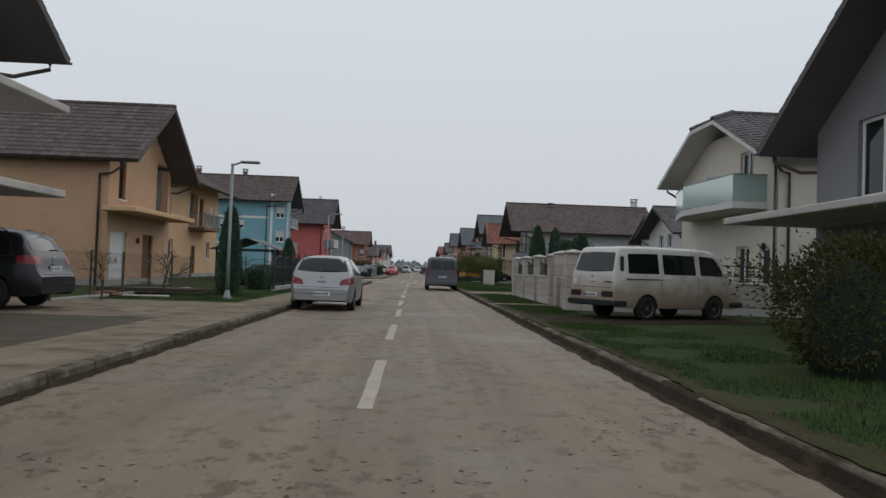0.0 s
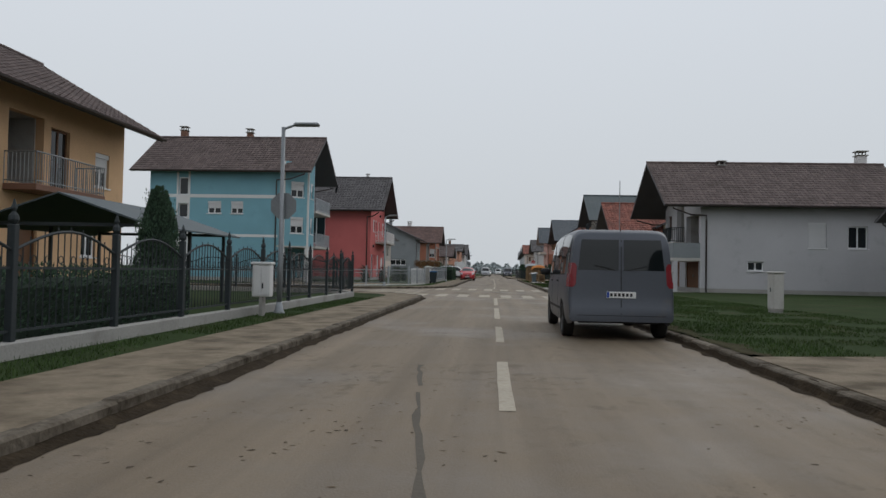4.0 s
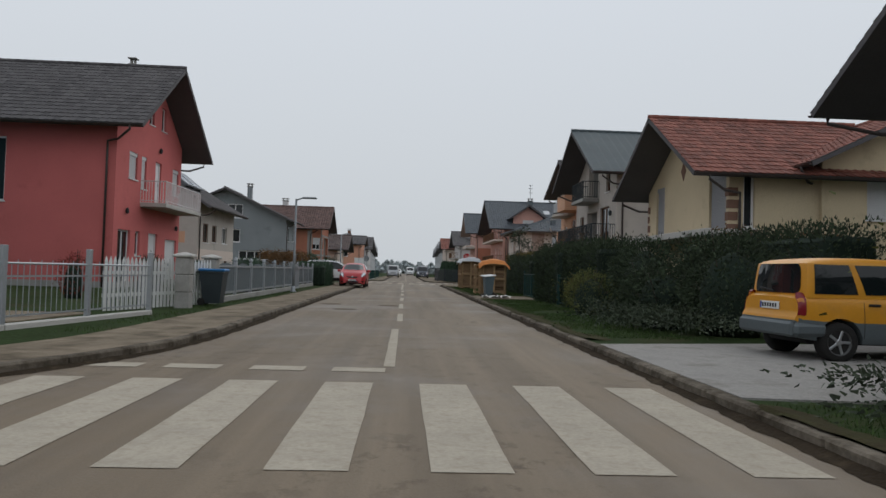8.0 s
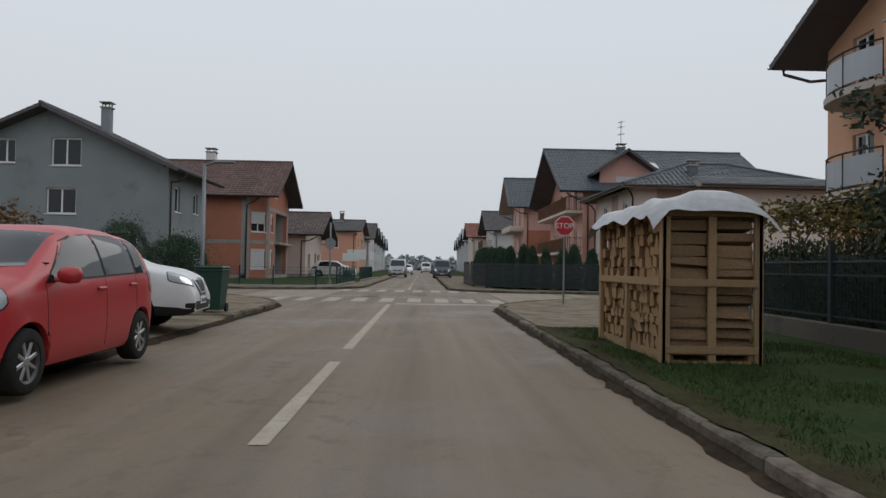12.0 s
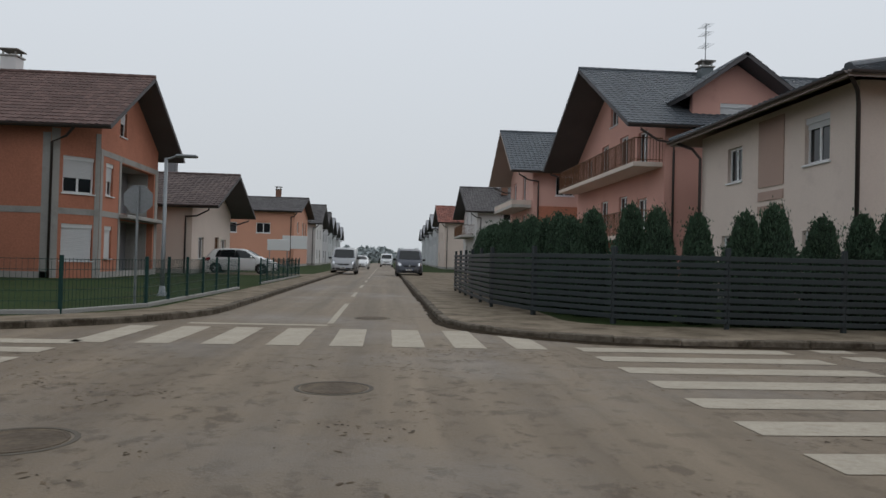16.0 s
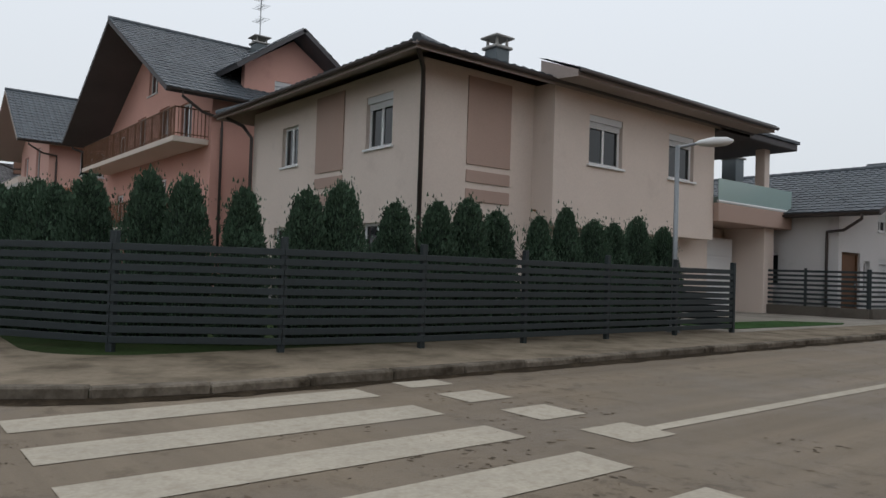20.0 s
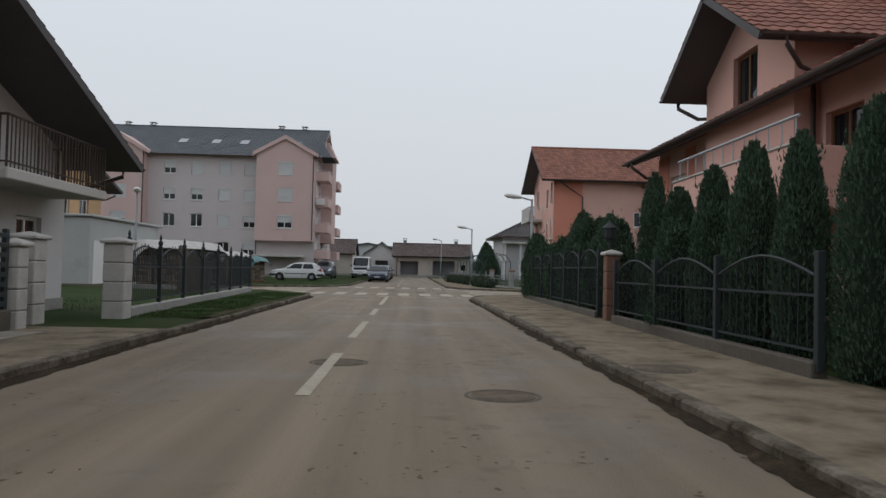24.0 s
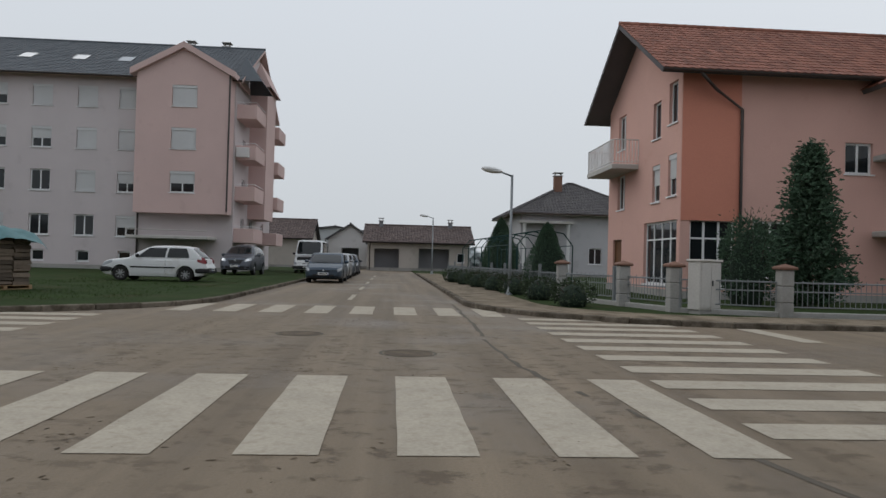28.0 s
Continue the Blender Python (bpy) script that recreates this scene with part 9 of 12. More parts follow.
def cabinet(x, y, w, d, h, heading, m="concrete_light", label="pale grey electrical cabinet on the verge", legs=0.0):
    ob = thing("utility_cabinet", label, "utility cabinet", pose(x, y, 0.06, 0, 0, heading), "utility cabinets")
    part("plinth" if not legs else "post", Geo().cbox(-w / 2 * (0.9 if not legs else 0.2), -d / 2 * 0.9, 0, w / 2 * (0.9 if not legs else 0.2), d / 2 * 0.9, legs or 0.12, c=0.01), "concrete", ob)
    b = part("body", Geo().cbox(-w / 2, -d / 2, legs or 0.12, w / 2, d / 2, h, c=0.02), m, ob)
    part("roof", Geo().cbox(-w / 2 - 0.03, -d / 2 - 0.03, h, w / 2 + 0.03, d / 2 + 0.03, h + 0.06, c=0.015), m, b)
    part("door", Geo().cbox(-w / 2 + 0.04, -d / 2 - 0.012, (legs or 0.12) + 0.05, -0.01, -d / 2, h - 0.05, c=0.005).cbox(0.01, -d / 2 - 0.012, (legs or 0.12) + 0.05, w / 2 - 0.04, -d / 2, h - 0.05, c=0.005), m, b)
    part("handle", Geo().box(0.03, -d / 2 - 0.03, h * 0.55, 0.06, -d / 2 - 0.012, h * 0.65), "dark_metal", b)


cabinet(6.6, 63.7, 1.05, 0.4, 1.2, -60)
cabinet(-5.15, 49.2, 0.4, 0.25, 1.15, 0, "white_paint", "small white meter cabinet on a short post", legs=0.45)
cabinet(66.25, 135.2, 0.8, 0.35, 1.25, -60, "concrete_light")
cabinet(8.3, 56.0, 0.5, 0.3, 1.2, -90, "concrete_light")

mast = thing("mast", "thin tall metal mast before the grey house", "mast", pose(8.2, 82.6, 0.05), "")
part("pole", Geo().tube([(0, 0, 0), (0, 0, 7.3)], 0.035, 8, r2=0.025), "galvanised", mast)


def wheelie_bin(x, y, heading, body, lid, label, h=1.0, slim=1.0):
    ob = thing("wheelie_bin", label, "waste bin", pose(x, y, 0.1, 0, 0, heading) @ Matrix.Diagonal((slim, slim, 1, 1)), "waste bins")
    g = Geo().add([(-0.22, -0.24, 0.06), (0.22, -0.24, 0.06), (0.22, 0.2, 0.06), (-0.22, 0.2, 0.06), (-0.29, -0.33, h - 0.1), (0.29, -0.33, h - 0.1), (0.29, 0.3, h - 0.1), (-0.29, 0.3, h - 0.1)],
                  [(3, 2, 1, 0), (0, 1, 5, 4), (1, 2, 6, 5), (2, 3, 7, 6), (3, 0, 4, 7), (4, 5, 6, 7)])
    part("body", g, body, ob)
    part("rim", Geo().cbox(-0.31, -0.35, h - 0.14, 0.31, 0.32, h - 0.09, c=0.01), body, ob)
    part("lid", Geo().cbox(-0.31, -0.37, h - 0.09, 0.31, 0.34, h - 0.02, c=0.03), lid, ob)
    part("handle", Geo().tube([(-0.25, 0.38, h - 0.12), (0.25, 0.38, h - 0.12)], 0.018), body, ob)
    for s in (-1, 1):
        part("wheel", Geo().lathe([(0.1, -0.025), (0.1, 0.025)], 14, at=pose(s * 0.24, 0.24, 0.1, 0, 90, 0)), "tyre", ob)


wheelie_bin(-5.0, 92.6, 90, "dark_bin", "blue_plastic", "dark wheelie bin with a bright blue lid")
wheelie_bin(3.85, 104.75, -80, "bin_grey", "bin_grey", "slim blue-grey waste bin topped by a white board", 0.95, 0.66)
wheelie_bin(-3.62, 128.8, 0, "green_plastic", "green_plastic", "dark green wheelie bin beside a parked car", 1.05)
single("board", Geo().cbox(-0.3, -0.21, 0, 0.3, 0.21, 0.035, c=0.01), "white_paint", "white board lying on a waste bin", "board", pose(3.82, 104.75, 1.05, 5, -6, 30))
crumple = Geo()
nx, ny = 14, 8
vs = [(3.5 + 1.2 * i / nx, 103.6 + 0.6 * j / ny, 0.125 + max(0, 0.12 * noise.noise(Vector((i * 0.7, j * 0.8, 1.3))) + 0.06)) for j in range(ny + 1) for i in range(nx + 1)]
crumple.add(vs, [(j * (nx + 1) + i, j * (nx + 1) + i + 1, (j + 1) * (nx + 1) + i + 1, (j + 1) * (nx + 1) + i) for j in range(ny) for i in range(nx)])
single("plastic_sheet", crumple, "sheeting", "crumpled pale plastic sheet lying on the verge", "plastic sheet", smooth=True)
heap = Geo()
vs = [(4.05 + 0.6 * math.cos(a) * r, 106.15 + 1.0 * math.sin(a) * r, 0.06 + 0.42 * (1 - r) ** 1.2 + 0.05 * noise.noise(Vector((a, r * 4, 2)))) for r in (1, 0.75, 0.5, 0.25, 0.02) for a in [k * math.tau / 14 for k in range(14)]]
heap.add(vs, [(r * 14 + k, r * 14 + (k + 1) % 14, (r + 1) * 14 + (k + 1) % 14, (r + 1) * 14 + k) for r in range(4) for k in range(14)])
single("soil_heap", heap, "mud", "small heap of dark soil on the verge", "soil heap", smooth=True)

# ---------------------------------------------------------------- firewood in crates


def log_stack(name, x, y, heading, w, d, h, label, tarp, seed, frames=True, ov=0.22, ends_mat="log_end", side_mat="log_side"):
    """Split logs stacked in a slatted crate under a tarpaulin; ends at the -y side, log sides along x."""
    rnd = random.Random(seed)
    ob = thing(name, label, "firewood", pose(x, y, 0.09, 0, 0, heading), "firewood stacks")
    ends = Geo()
    lay = 0.0
    part("pallet", Geo().box(0, 0, 0, w, d, 0.03).box(0, 0, 0.03, 0.1, d, 0.1).box(w / 2 - 0.05, 0, 0.03, w / 2 + 0.05, d, 0.1).box(w - 0.1, 0, 0.03, w, d, 0.1).box(0, 0, 0.1, w, d, 0.12), "pallet", ob)
    z = 0.12
    grow = 1.35 if frames else 1.0
    while z < h - 0.05:
        ht = grow * rnd.uniform(0.09, 0.13)
        u = 0.04
        while u < d - 0.08:
            ww = grow * rnd.uniform(0.09, 0.17)
            n = max(1, round(w / 0.62))
            for q in range(n):
                x0, x1 = w * q / n + rnd.uniform(-0.04, 0.05), w * (q + 1) / n - rnd.uniform(0.0, 0.06)
                j = lambda: rnd.uniform(-0.018, 0.018)
                kind = rnd.random()
                sec = [(u, z), (u + ww, z + j()), (u + ww * 0.9, z + ht), (u + 0.02, z + ht * 0.9)] if kind < 0.45 else ([(u, z), (u + ww, z), (u + ww * 0.5, z + ht * 1.05)] if kind < 0.75 else [(u, z + ht * 0.3), (u + ww * 0.6, z), (u + ww, z + ht * 0.5), (u + ww * 0.7, z + ht), (u + ww * 0.15, z + ht * 0.95)])
                m = len(sec)
                a = [(x0, p + j(), r + j()) for p, r in sec]
                b = [(x1, p + j(), r + j()) for p, r in sec]
                g = Geo() if frames and q == 0 else ends
                k0 = len(g.v)
                g.add(a + b, [tuple(reversed(range(m))), tuple(range(m, 2 * m))], 0)
                g.f += [(k0 + i, k0 + (i + 1) % m, k0 + m + (i + 1) % m, k0 + m + i) for i in range(m)]
                g.m += [1] * m
                if g is not ends:
                    part("log", g, [ends_mat, side_mat], ob)
            u += ww
        z += ht
    part("firewood", ends, [ends_mat, side_mat], ob, kind="stuff")
    if frames:
        n = max(1, round(d / 1.6))
        for k in range(n + 1):
            v = d * k / n
            for s in (-0.06, w + 0.0):
                part("upright", Geo().cbox(s, v - 0.05, 0, s + 0.06, v + 0.05, h + 0.06, c=0.006), "pallet", ob)
        for k in range(3):
            v = w * k / 2
            for s in (-0.05, d):
                part("upright", Geo().cbox(v - 0.05, s, 0, v + 0.05, s + 0.05, h + 0.06, c=0.006), "pallet", ob)
        part("crate_slat", Geo().cbox(-0.075, 0, h * 0.5, -0.06, d, h * 0.5 + 0.1, c=0.004), "pallet", ob)
        for zz in (0.12, h * 0.5, h - 0.08):
            part("crate_slat", Geo().cbox(0, -0.07, zz, w, -0.05, zz + 0.09, c=0.004), "pallet", ob)
            part("crate_slat", Geo().cbox(w + 0.06, 0, zz, w + 0.075, d, zz + 0.09, c=0.004), "pallet", ob)
    g = Geo()
    nx, ny = 16, 26
    vs = []
    for jj in range(ny + 1):
        for ii in range(nx + 1):
            px, py = -ov + (w + 2 * ov) * ii / nx, -ov + (d + 2 * ov) * jj / ny
            over = max(0, -px, px - w) + max(0, -py, py - d)
            zz = h + 0.1 + 0.12 * math.sin(math.pi * ii / nx) + 0.09 * noise.noise(Vector((px * 2.2, py * 2.2, seed))) - over * 0.9
            vs.append((px, py, zz))
    g.add(vs, [(jj * (nx + 1) + ii, jj * (nx + 1) + ii + 1, (jj + 1) * (nx + 1) + ii + 1, (jj + 1) * (nx + 1) + ii) for jj in range(ny) for ii in range(nx)])
    part("tarpaulin", g, tarp, ob, smooth=True)
    return ob


log_stack("firewood_stack", 4.02, 108.75, 0, 1.1, 0.95, 1.55, "split firewood in a slatted crate under an orange tarpaulin", "tarp_orange", 1)
log_stack("firewood_stack", 3.98, 121.15, 0, 1.12, 3.0, 1.85, "split firewood in slatted crates under a grey tarpaulin", "tarp_grey", 2)
fr = thing("crate_frame", "empty slatted wooden crate frame beside firewood", "crate", pose(3.7, 109.05, 0.09), "")
for a, b in ((0, 0), (0.24, 0), (0, 0.85), (0.24, 0.85)):
    part("upright", Geo().cbox(a - 0.03, b - 0.03, 0, a + 0.03, b + 0.03, 1.52, c=0.005), "pallet", fr)
for zz in (0.1, 0.78, 1.43):
    part("slat", Geo().cbox(-0.04, -0.046, zz, 0.28, -0.03, zz + 0.07, c=0.004), "pallet", fr)
    part("slat", Geo().cbox(-0.046, -0.04, zz, -0.03, 0.89, zz + 0.07, c=0.004), "pallet", fr)
log_stack("firewood_stack", 61.6, 157.6, -33, 5.6, 1.2, 2.2, "tall stack of weathered grey firewood under a torn pale sheet", "sheeting", 3, frames=False, ov=0.5, ends_mat="old_log", side_mat="old_log")
log_stack("firewood_stack", 66.4, 154.4, -25, 2.6, 1.1, 1.7, "weathered firewood behind upright boards under a pale sheet", "sheeting", 5, frames=False, ov=0.3, ends_mat="old_log", side_mat="old_log")
log_stack("firewood_stack", 69.0, 153.2, -22, 1.7, 1.0, 1.45, "old firewood under a small teal tarpaulin", "tarp_teal", 4, frames=False, ov=0.32, ends_mat="old_log", side_mat="old_log")
lean_boards = random.Random(6)
bd = thing("board_stack", "weathered upright boards leaning on the firewood", "boards", pose(65.9, 154.3, 0.09, 0, 0, -27), "")
for k in range(22):
    hh = lean_boards.uniform(1.1, 1.75)
    part("board", Geo().cbox(0.13 * k, -0.03, 0, 0.13 * k + lean_boards.uniform(0.09, 0.13), 0.0, hh, c=0.006, at=Matrix.Rotation(radians(lean_boards.uniform(-9, -3)), 4, "X") @ Matrix.Rotation(radians(lean_boards.uniform(-3, 3)), 4, "Y")), "pallet" if k in (4, 5) else "old_wood", bd)
scr = thing("wooden_screen", "dark weathered board screen behind the iron fence", "screen", pose(47.5, 151.0, 0.06, 0, 0, 4), "")
for k in range(34):
    part("board", Geo().cbox(0.17 * k, 0, 0, 0.17 * k + 0.15, 0.03, 1.75 - 0.015 * k + 0.05 * math.sin(k), c=0.004), "old_wood", scr)

yard = random.Random(12)
pl = thing("plank_stack", "dark weathered planks stacked on the lawn", "planks", pose(-9.6, 27.6, 0.09, 0, 0, 12), "")
for k in range(3):
    for j in range(5):
        part("plank", Geo().cbox(yard.uniform(-0.15, 0.15), 0.19 * j, 0.05 + 0.055 * k, 3.2 + yard.uniform(-0.3, 0.3), 0.19 * j + 0.17, 0.1 + 0.055 * k, c=0.006), "old_wood", pl)
for k in range(3):
    part("bearer", Geo().cbox(0.4 + 1.1 * k, 0, 0, 0.5 + 1.1 * k, 0.95, 0.05, c=0.005), "old_wood", pl)
tl = thing("tile_heap", "small heap of red roof tiles and boards on the lawn", "tiles", pose(-8.9, 25.9, 0.09, 0, 0, 20), "")
for k in range(14):
    part("tile", Geo().cbox(-0.2, -0.12, 0, 0.2, 0.12, 0.03, c=0.006, at=pose(0.13 * (k % 5) + yard.uniform(-0.1, 0.1), 0.22 * (k // 7), 0.035 * (k % 4), yard.uniform(-8, 8), yard.uniform(-8, 8), yard.uniform(0, 90))), "tile_red", tl)
part("board", Geo().cbox(0.7, -0.1, 0.0, 2.0, 0.25, 0.05, c=0.01), "concrete_light", tl)

# carport of dark steel with a low gabled roof
cp = thing("carport", "dark steel carport with a low gabled sheet roof", "carport", pose(-10.0, 52.2, 0.06), "")
for x in (-1.9, 1.9):
    for y in (-2.4, 0, 2.4):
        part("post", Geo().cbox(x - 0.04, y - 0.04, 0, x + 0.04, y + 0.04, 2.05, c=0.006), "dark_metal", cp)
for s in (-1, 1):
    part("roof_sheet", Geo().add([(s * 2.25, -2.8, 1.98), (0, -2.8, 2.72), (0, 2.8, 2.72), (s * 2.25, 2.8, 1.98), (s * 2.25, -2.8, 1.94), (0, -2.8, 2.68), (0, 2.8, 2.68), (s * 2.25, 2.8, 1.94)],
                                 [(0, 1, 2, 3), (7, 6, 5, 4), (0, 4, 5, 1), (3, 2, 6, 7), (0, 3, 7, 4)]), "sheet_roof", cp)
part("beam", Geo().box(-1.95, -2.5, 1.96, 1.95, -2.42, 2.04).box(-1.95, 2.42, 1.96, 1.95, 2.5, 2.04), "dark_metal", cp)

# steel pergola in a garden at the far crossing
pg = thing("pergola", "arched green steel garden pergola", "pergola", pose(87.0, 136.6, 0.06, 0, 0, 4), "")
for k in range(8):
    x = -7 + 2 * k
    part("hoop", Geo().tube([(x, -1.2, 0), (x, -1.2, 1.9), (x, -0.8, 2.4), (x, 0, 2.55), (x, 0.8, 2.4), (x, 1.2, 1.9), (x, 1.2, 0)], 0.03, 6), "green_metal", pg)
for y, z in ((-1.2, 1.9), (0, 2.55), (1.2, 1.9)):
    part("purlin", Geo().tube([(-7, y, z), (7, y, z)], 0.02, 5), "green_metal", pg)
bm_ = thing("barrier", "rust-brown wooden signboard on posts", "signboard", pose(-7.4, 196.0, 0.06), "")
part("board", Geo().cbox(-0.9, -0.03, 1.6, 0.9, 0.03, 2.5, c=0.02), "white_paint", bm_)
for x in (-0.7, 0.7):
    part("post", Geo().tube([(x, 0, 0), (x, 0, 1.6)], 0.04), "galvanised", bm_)

# driveways and worn ground




def slab(name, pts, z, m, label, category="driveway"):
    return single(name, Geo().prism(pts, z - 0.06, z), m, label, category, kind="structure")


slab("driveway_gravel", [(3.26, 79.3), (6.5, 79.0), (12.5, 80.0), (12.5, 85.6), (6.5, 85.0), (3.26, 84.2)], 0.112, "gravel", "pale gravel driveway with weeds")
slab("driveway_concrete", [(3.26, 102.6), (5.9, 103.6), (5.9, 107.4), (3.26, 106.4)], 0.112, "pavement", "cracked concrete driveway")
slab("driveway_wall", [(3.26, 39.5), (6.6, 39.6), (6.6, 44.2), (3.26, 43.4)], 0.112, "pavement", "concrete driveway before a gate")
slab("path_wall", [(3.26, 28.7), (5.4, 28.75), (5.4, 29.8), (3.26, 29.7)], 0.112, "pavement", "short concrete garden path")
slab("driveway_south_west", [(-12, 18.0), (-4.45, 18.2), (-4.45, 24.4), (-12, 23.4)], 0.112, "pavement", "broken concrete driveway")
slab("worn_ground", [(-12, 10), (-4.45, 11), (-4.45, 18.2), (-12, 18.0)], 0.104, "earth", "muddy trampled verge")


def ragged(pts, seed, amp=0.22):
    """A closed outline broken into short uneven steps."""
    out = []
    for (x0, y0), (x1, y1) in zip(pts, pts[1:] + pts[:1]):
        n = max(1, int(math.hypot(x1 - x0, y1 - y0) / 0.25))
        for k in range(n):
            x, y = lerp(x0, x1, k / n), lerp(y0, y1, k / n)
            out.append((x + amp * noise.noise(Vector((x * 1.3, y * 1.3, seed))) + 0.5 * amp * noise.noise(Vector((x * 4.1, y * 4.1, seed))),
                        y + amp * noise.noise(Vector((x * 1.3, y * 1.3, seed + 5))) + 0.5 * amp * noise.noise(Vector((x * 4.1, y * 4.1, seed + 5)))))
    return out


slab("worn_ground", ragged([(3.3, 20.6), (4.4, 20.5), (6.5, 21.3), (9.6, 22.4), (9.8, 25.6), (6.2, 25.0), (4.6, 24.0), (3.3, 23.2)], 3), 0.104, "mud", "muddy ground under a parked van")
slab("forecourt", [(17.6, 148.42), (22.3, 148.42), (22.3, 154), (17.6, 154)], 0.108, "pavement_pale", "pale paved forecourt before a garage")
slab("forecourt", [(22.3, 148.42), (33.0, 148.42), (33.0, 148.95), (27.9, 149.55), (27.3, 154), (22.3, 154)], 0.109, "pavement_pale", "pale paved strip before a fence")
slab("lawn_patch", [(18.2, 148.9), (23.6, 148.75), (24.3, 149.0), (22.8, 150.1), (18.2, 150.3)], 0.125, "turf_bright", "small bright lawn patch in a forecourt", "lawn")
slab("asphalt_patch", [(3.26, 126.0), (9.0, 126.5), (12.0, 138.6), (9.4, 138.6), (6.0, 137.6), (4.6, 136.2), (3.78, 134.3), (3.26, 132.0)], 0.112, "pavement", "paved corner ground behind the kerb")
slab("driveway_west", [(-12, 122.0), (-4.5, 122.4), (-4.5, 128.6), (-12, 128.6)], 0.112, "pavement", "concrete driveway with parked cars")
slab("paved_yard", [(-16.0, 78.0), (-9.0, 80.5), (-6.6, 85.6), (-6.4, 88.4), (-13.6, 88.4), (-16.0, 88.0)], 0.108, "pavement", "paved yard before the turquoise house")
slab("driveway_north_west", [(-9, 178.0), (-2.4, 178.0), (-2.4, 183.0), (-9, 183.0)], 0.112, "pavement", "concrete driveway")
slab("yard", [(2.7, 170.5), (9.0, 170.5), (9.0, 200), (2.7, 200)], 0.108, "pavement", "paved roadside yard")
rp = random.Random(4)
pm = Geo().cbox(0, 0, 0, 0.34, 0.17, 0.035, c=0.01).mesh("paver", "concrete")
bp = thing("block_paving", "old block paving at a driveway", "paving", pose(0, 0, 0), "", kind="structure")
for i in range(16):
    for j in range(9):
        if rp.random() < 0.94:
            q = new("paver", pm)
            q.parent = bp
            q.matrix_world = pose(14.2 + 0.36 * i + 0.18 * (j % 2), 138.6 + 0.19 * j, 0.082 + rp.uniform(0, 0.008), 0, 0, rp.uniform(-2, 2))

# ---------------------------------------------------------------- parked vehicles


def ramp_at(points, x):
    for (x0, a), (x1, b) in zip(points, points[1:]):
        if x <= x1:
            return lerp(a, b, max(0.0, (x - x0) / (x1 - x0)))
    return points[-1][1]


def sharpen(ob, angle=32):
    ob.data.polygons.foreach_set("use_smooth", [True] * len(ob.data.polygons))
    ob.data.set_sharp_from_angle(angle=radians(angle))
    return ob


def slab(quad, out, thick=0.012):
    """A thin pane on a grid of points, pushed out along a direction."""
    g = Geo()
    rows, cols = len(quad), len(quad[0])
    out = Vector(out)
    for k in (0.0, -thick):
        g.v += [tuple(Vector(p) + out * k) for row in quad for p in row]
    n = rows * cols

    def face(ids):
        g.f.append(tuple(ids))
        g.m.append(0)

    for i in range(rows - 1):
        for j in range(cols - 1):
            a = [i * cols + j, i * cols + j + 1, (i + 1) * cols + j + 1, (i + 1) * cols + j]
            face(a)
            face([n + q for q in reversed(a)])
    rim = [j for j in range(cols)] + [i * cols + cols - 1 for i in range(1, rows)] + \
        [(rows - 1) * cols + j for j in range(cols - 2, -1, -1)] + [i * cols for i in range(rows - 2, 0, -1)]
    for a, b in zip(rim, rim[1:] + rim[:1]):
        face([a, b, n + b, n + a])
    return g


def wheel(car, x, y, r, width, rim_mat, spokes):
    side = 1 if x > 0 else -1
    at = Matrix.Translation((x, y, r)) @ Matrix.Rotation(radians(90 * side), 4, "Y")
    w = width / 2
    tyre = part("wheel", Geo().lathe([(r * 0.62, -w), (r * 0.9, -w), (r * 0.97, -w * 0.85), (r, -w * 0.5), (r, w * 0.5), (r * 0.97, w * 0.85),
                                      (r * 0.9, w), (r * 0.66, w), (r * 0.62, w * 0.7)], 24, at=at), "tyre", car, "black rubber tyre")
    sharpen(tyre, 40)
    g = Geo().lathe([(0.02, w * 0.15), (r * 0.5, w * 0.1), (r * 0.58, w * 0.75), (r * 0.66, w * 0.95), (r * 0.655, w * 0.6)], 24, at=at)
    rim = part("rim", g, "steel_rim" if spokes else rim_mat, tyre)
    sharpen(rim, 40)
    hub = Geo().lathe([(r * 0.17, w * 0.1), (r * 0.17, w * 0.75), (r * 0.12, w * 0.85)], 10, at=at)
    for k in range(spokes):
        a = 2 * math.pi * k / spokes + 0.3
        turn = at @ Matrix.Rotation(a, 4, "Z")
        hub.cbox(r * 0.1, -r * 0.07, w * 0.35, r * 0.62, r * 0.07, w * 0.8, 0.008, at=turn)
    part("hub_cap", hub, rim_mat, tyre)


def number_plate(car, y, z, out, width=0.5, height=0.11):
    """A plate whose characters are plain bars."""
    y0, y1 = (y, y + 0.012 * out)
    p = part("number_plate", Geo().cbox(-width / 2, min(y0, y1), z, width / 2, max(y0, y1), z + height, 0.004), "plate_white", car)
    bars = Geo()
    yy = y1 + 0.0015 * out
    for k in range(6):
        x = -width * 0.38 + k * width * 0.135
        bars.box(x, min(yy, y1), z + height * 0.25, x + width * 0.085, max(yy, y1), z + height * 0.75)
    part("bar", bars, "ink", p, kind="stuff")
    part("plate_band", Geo().box(-width / 2 + 0.004, min(yy, y1), z + 0.006, -width / 2 + 0.045, max(yy, y1), z + height - 0.006), "plate_blue", p)


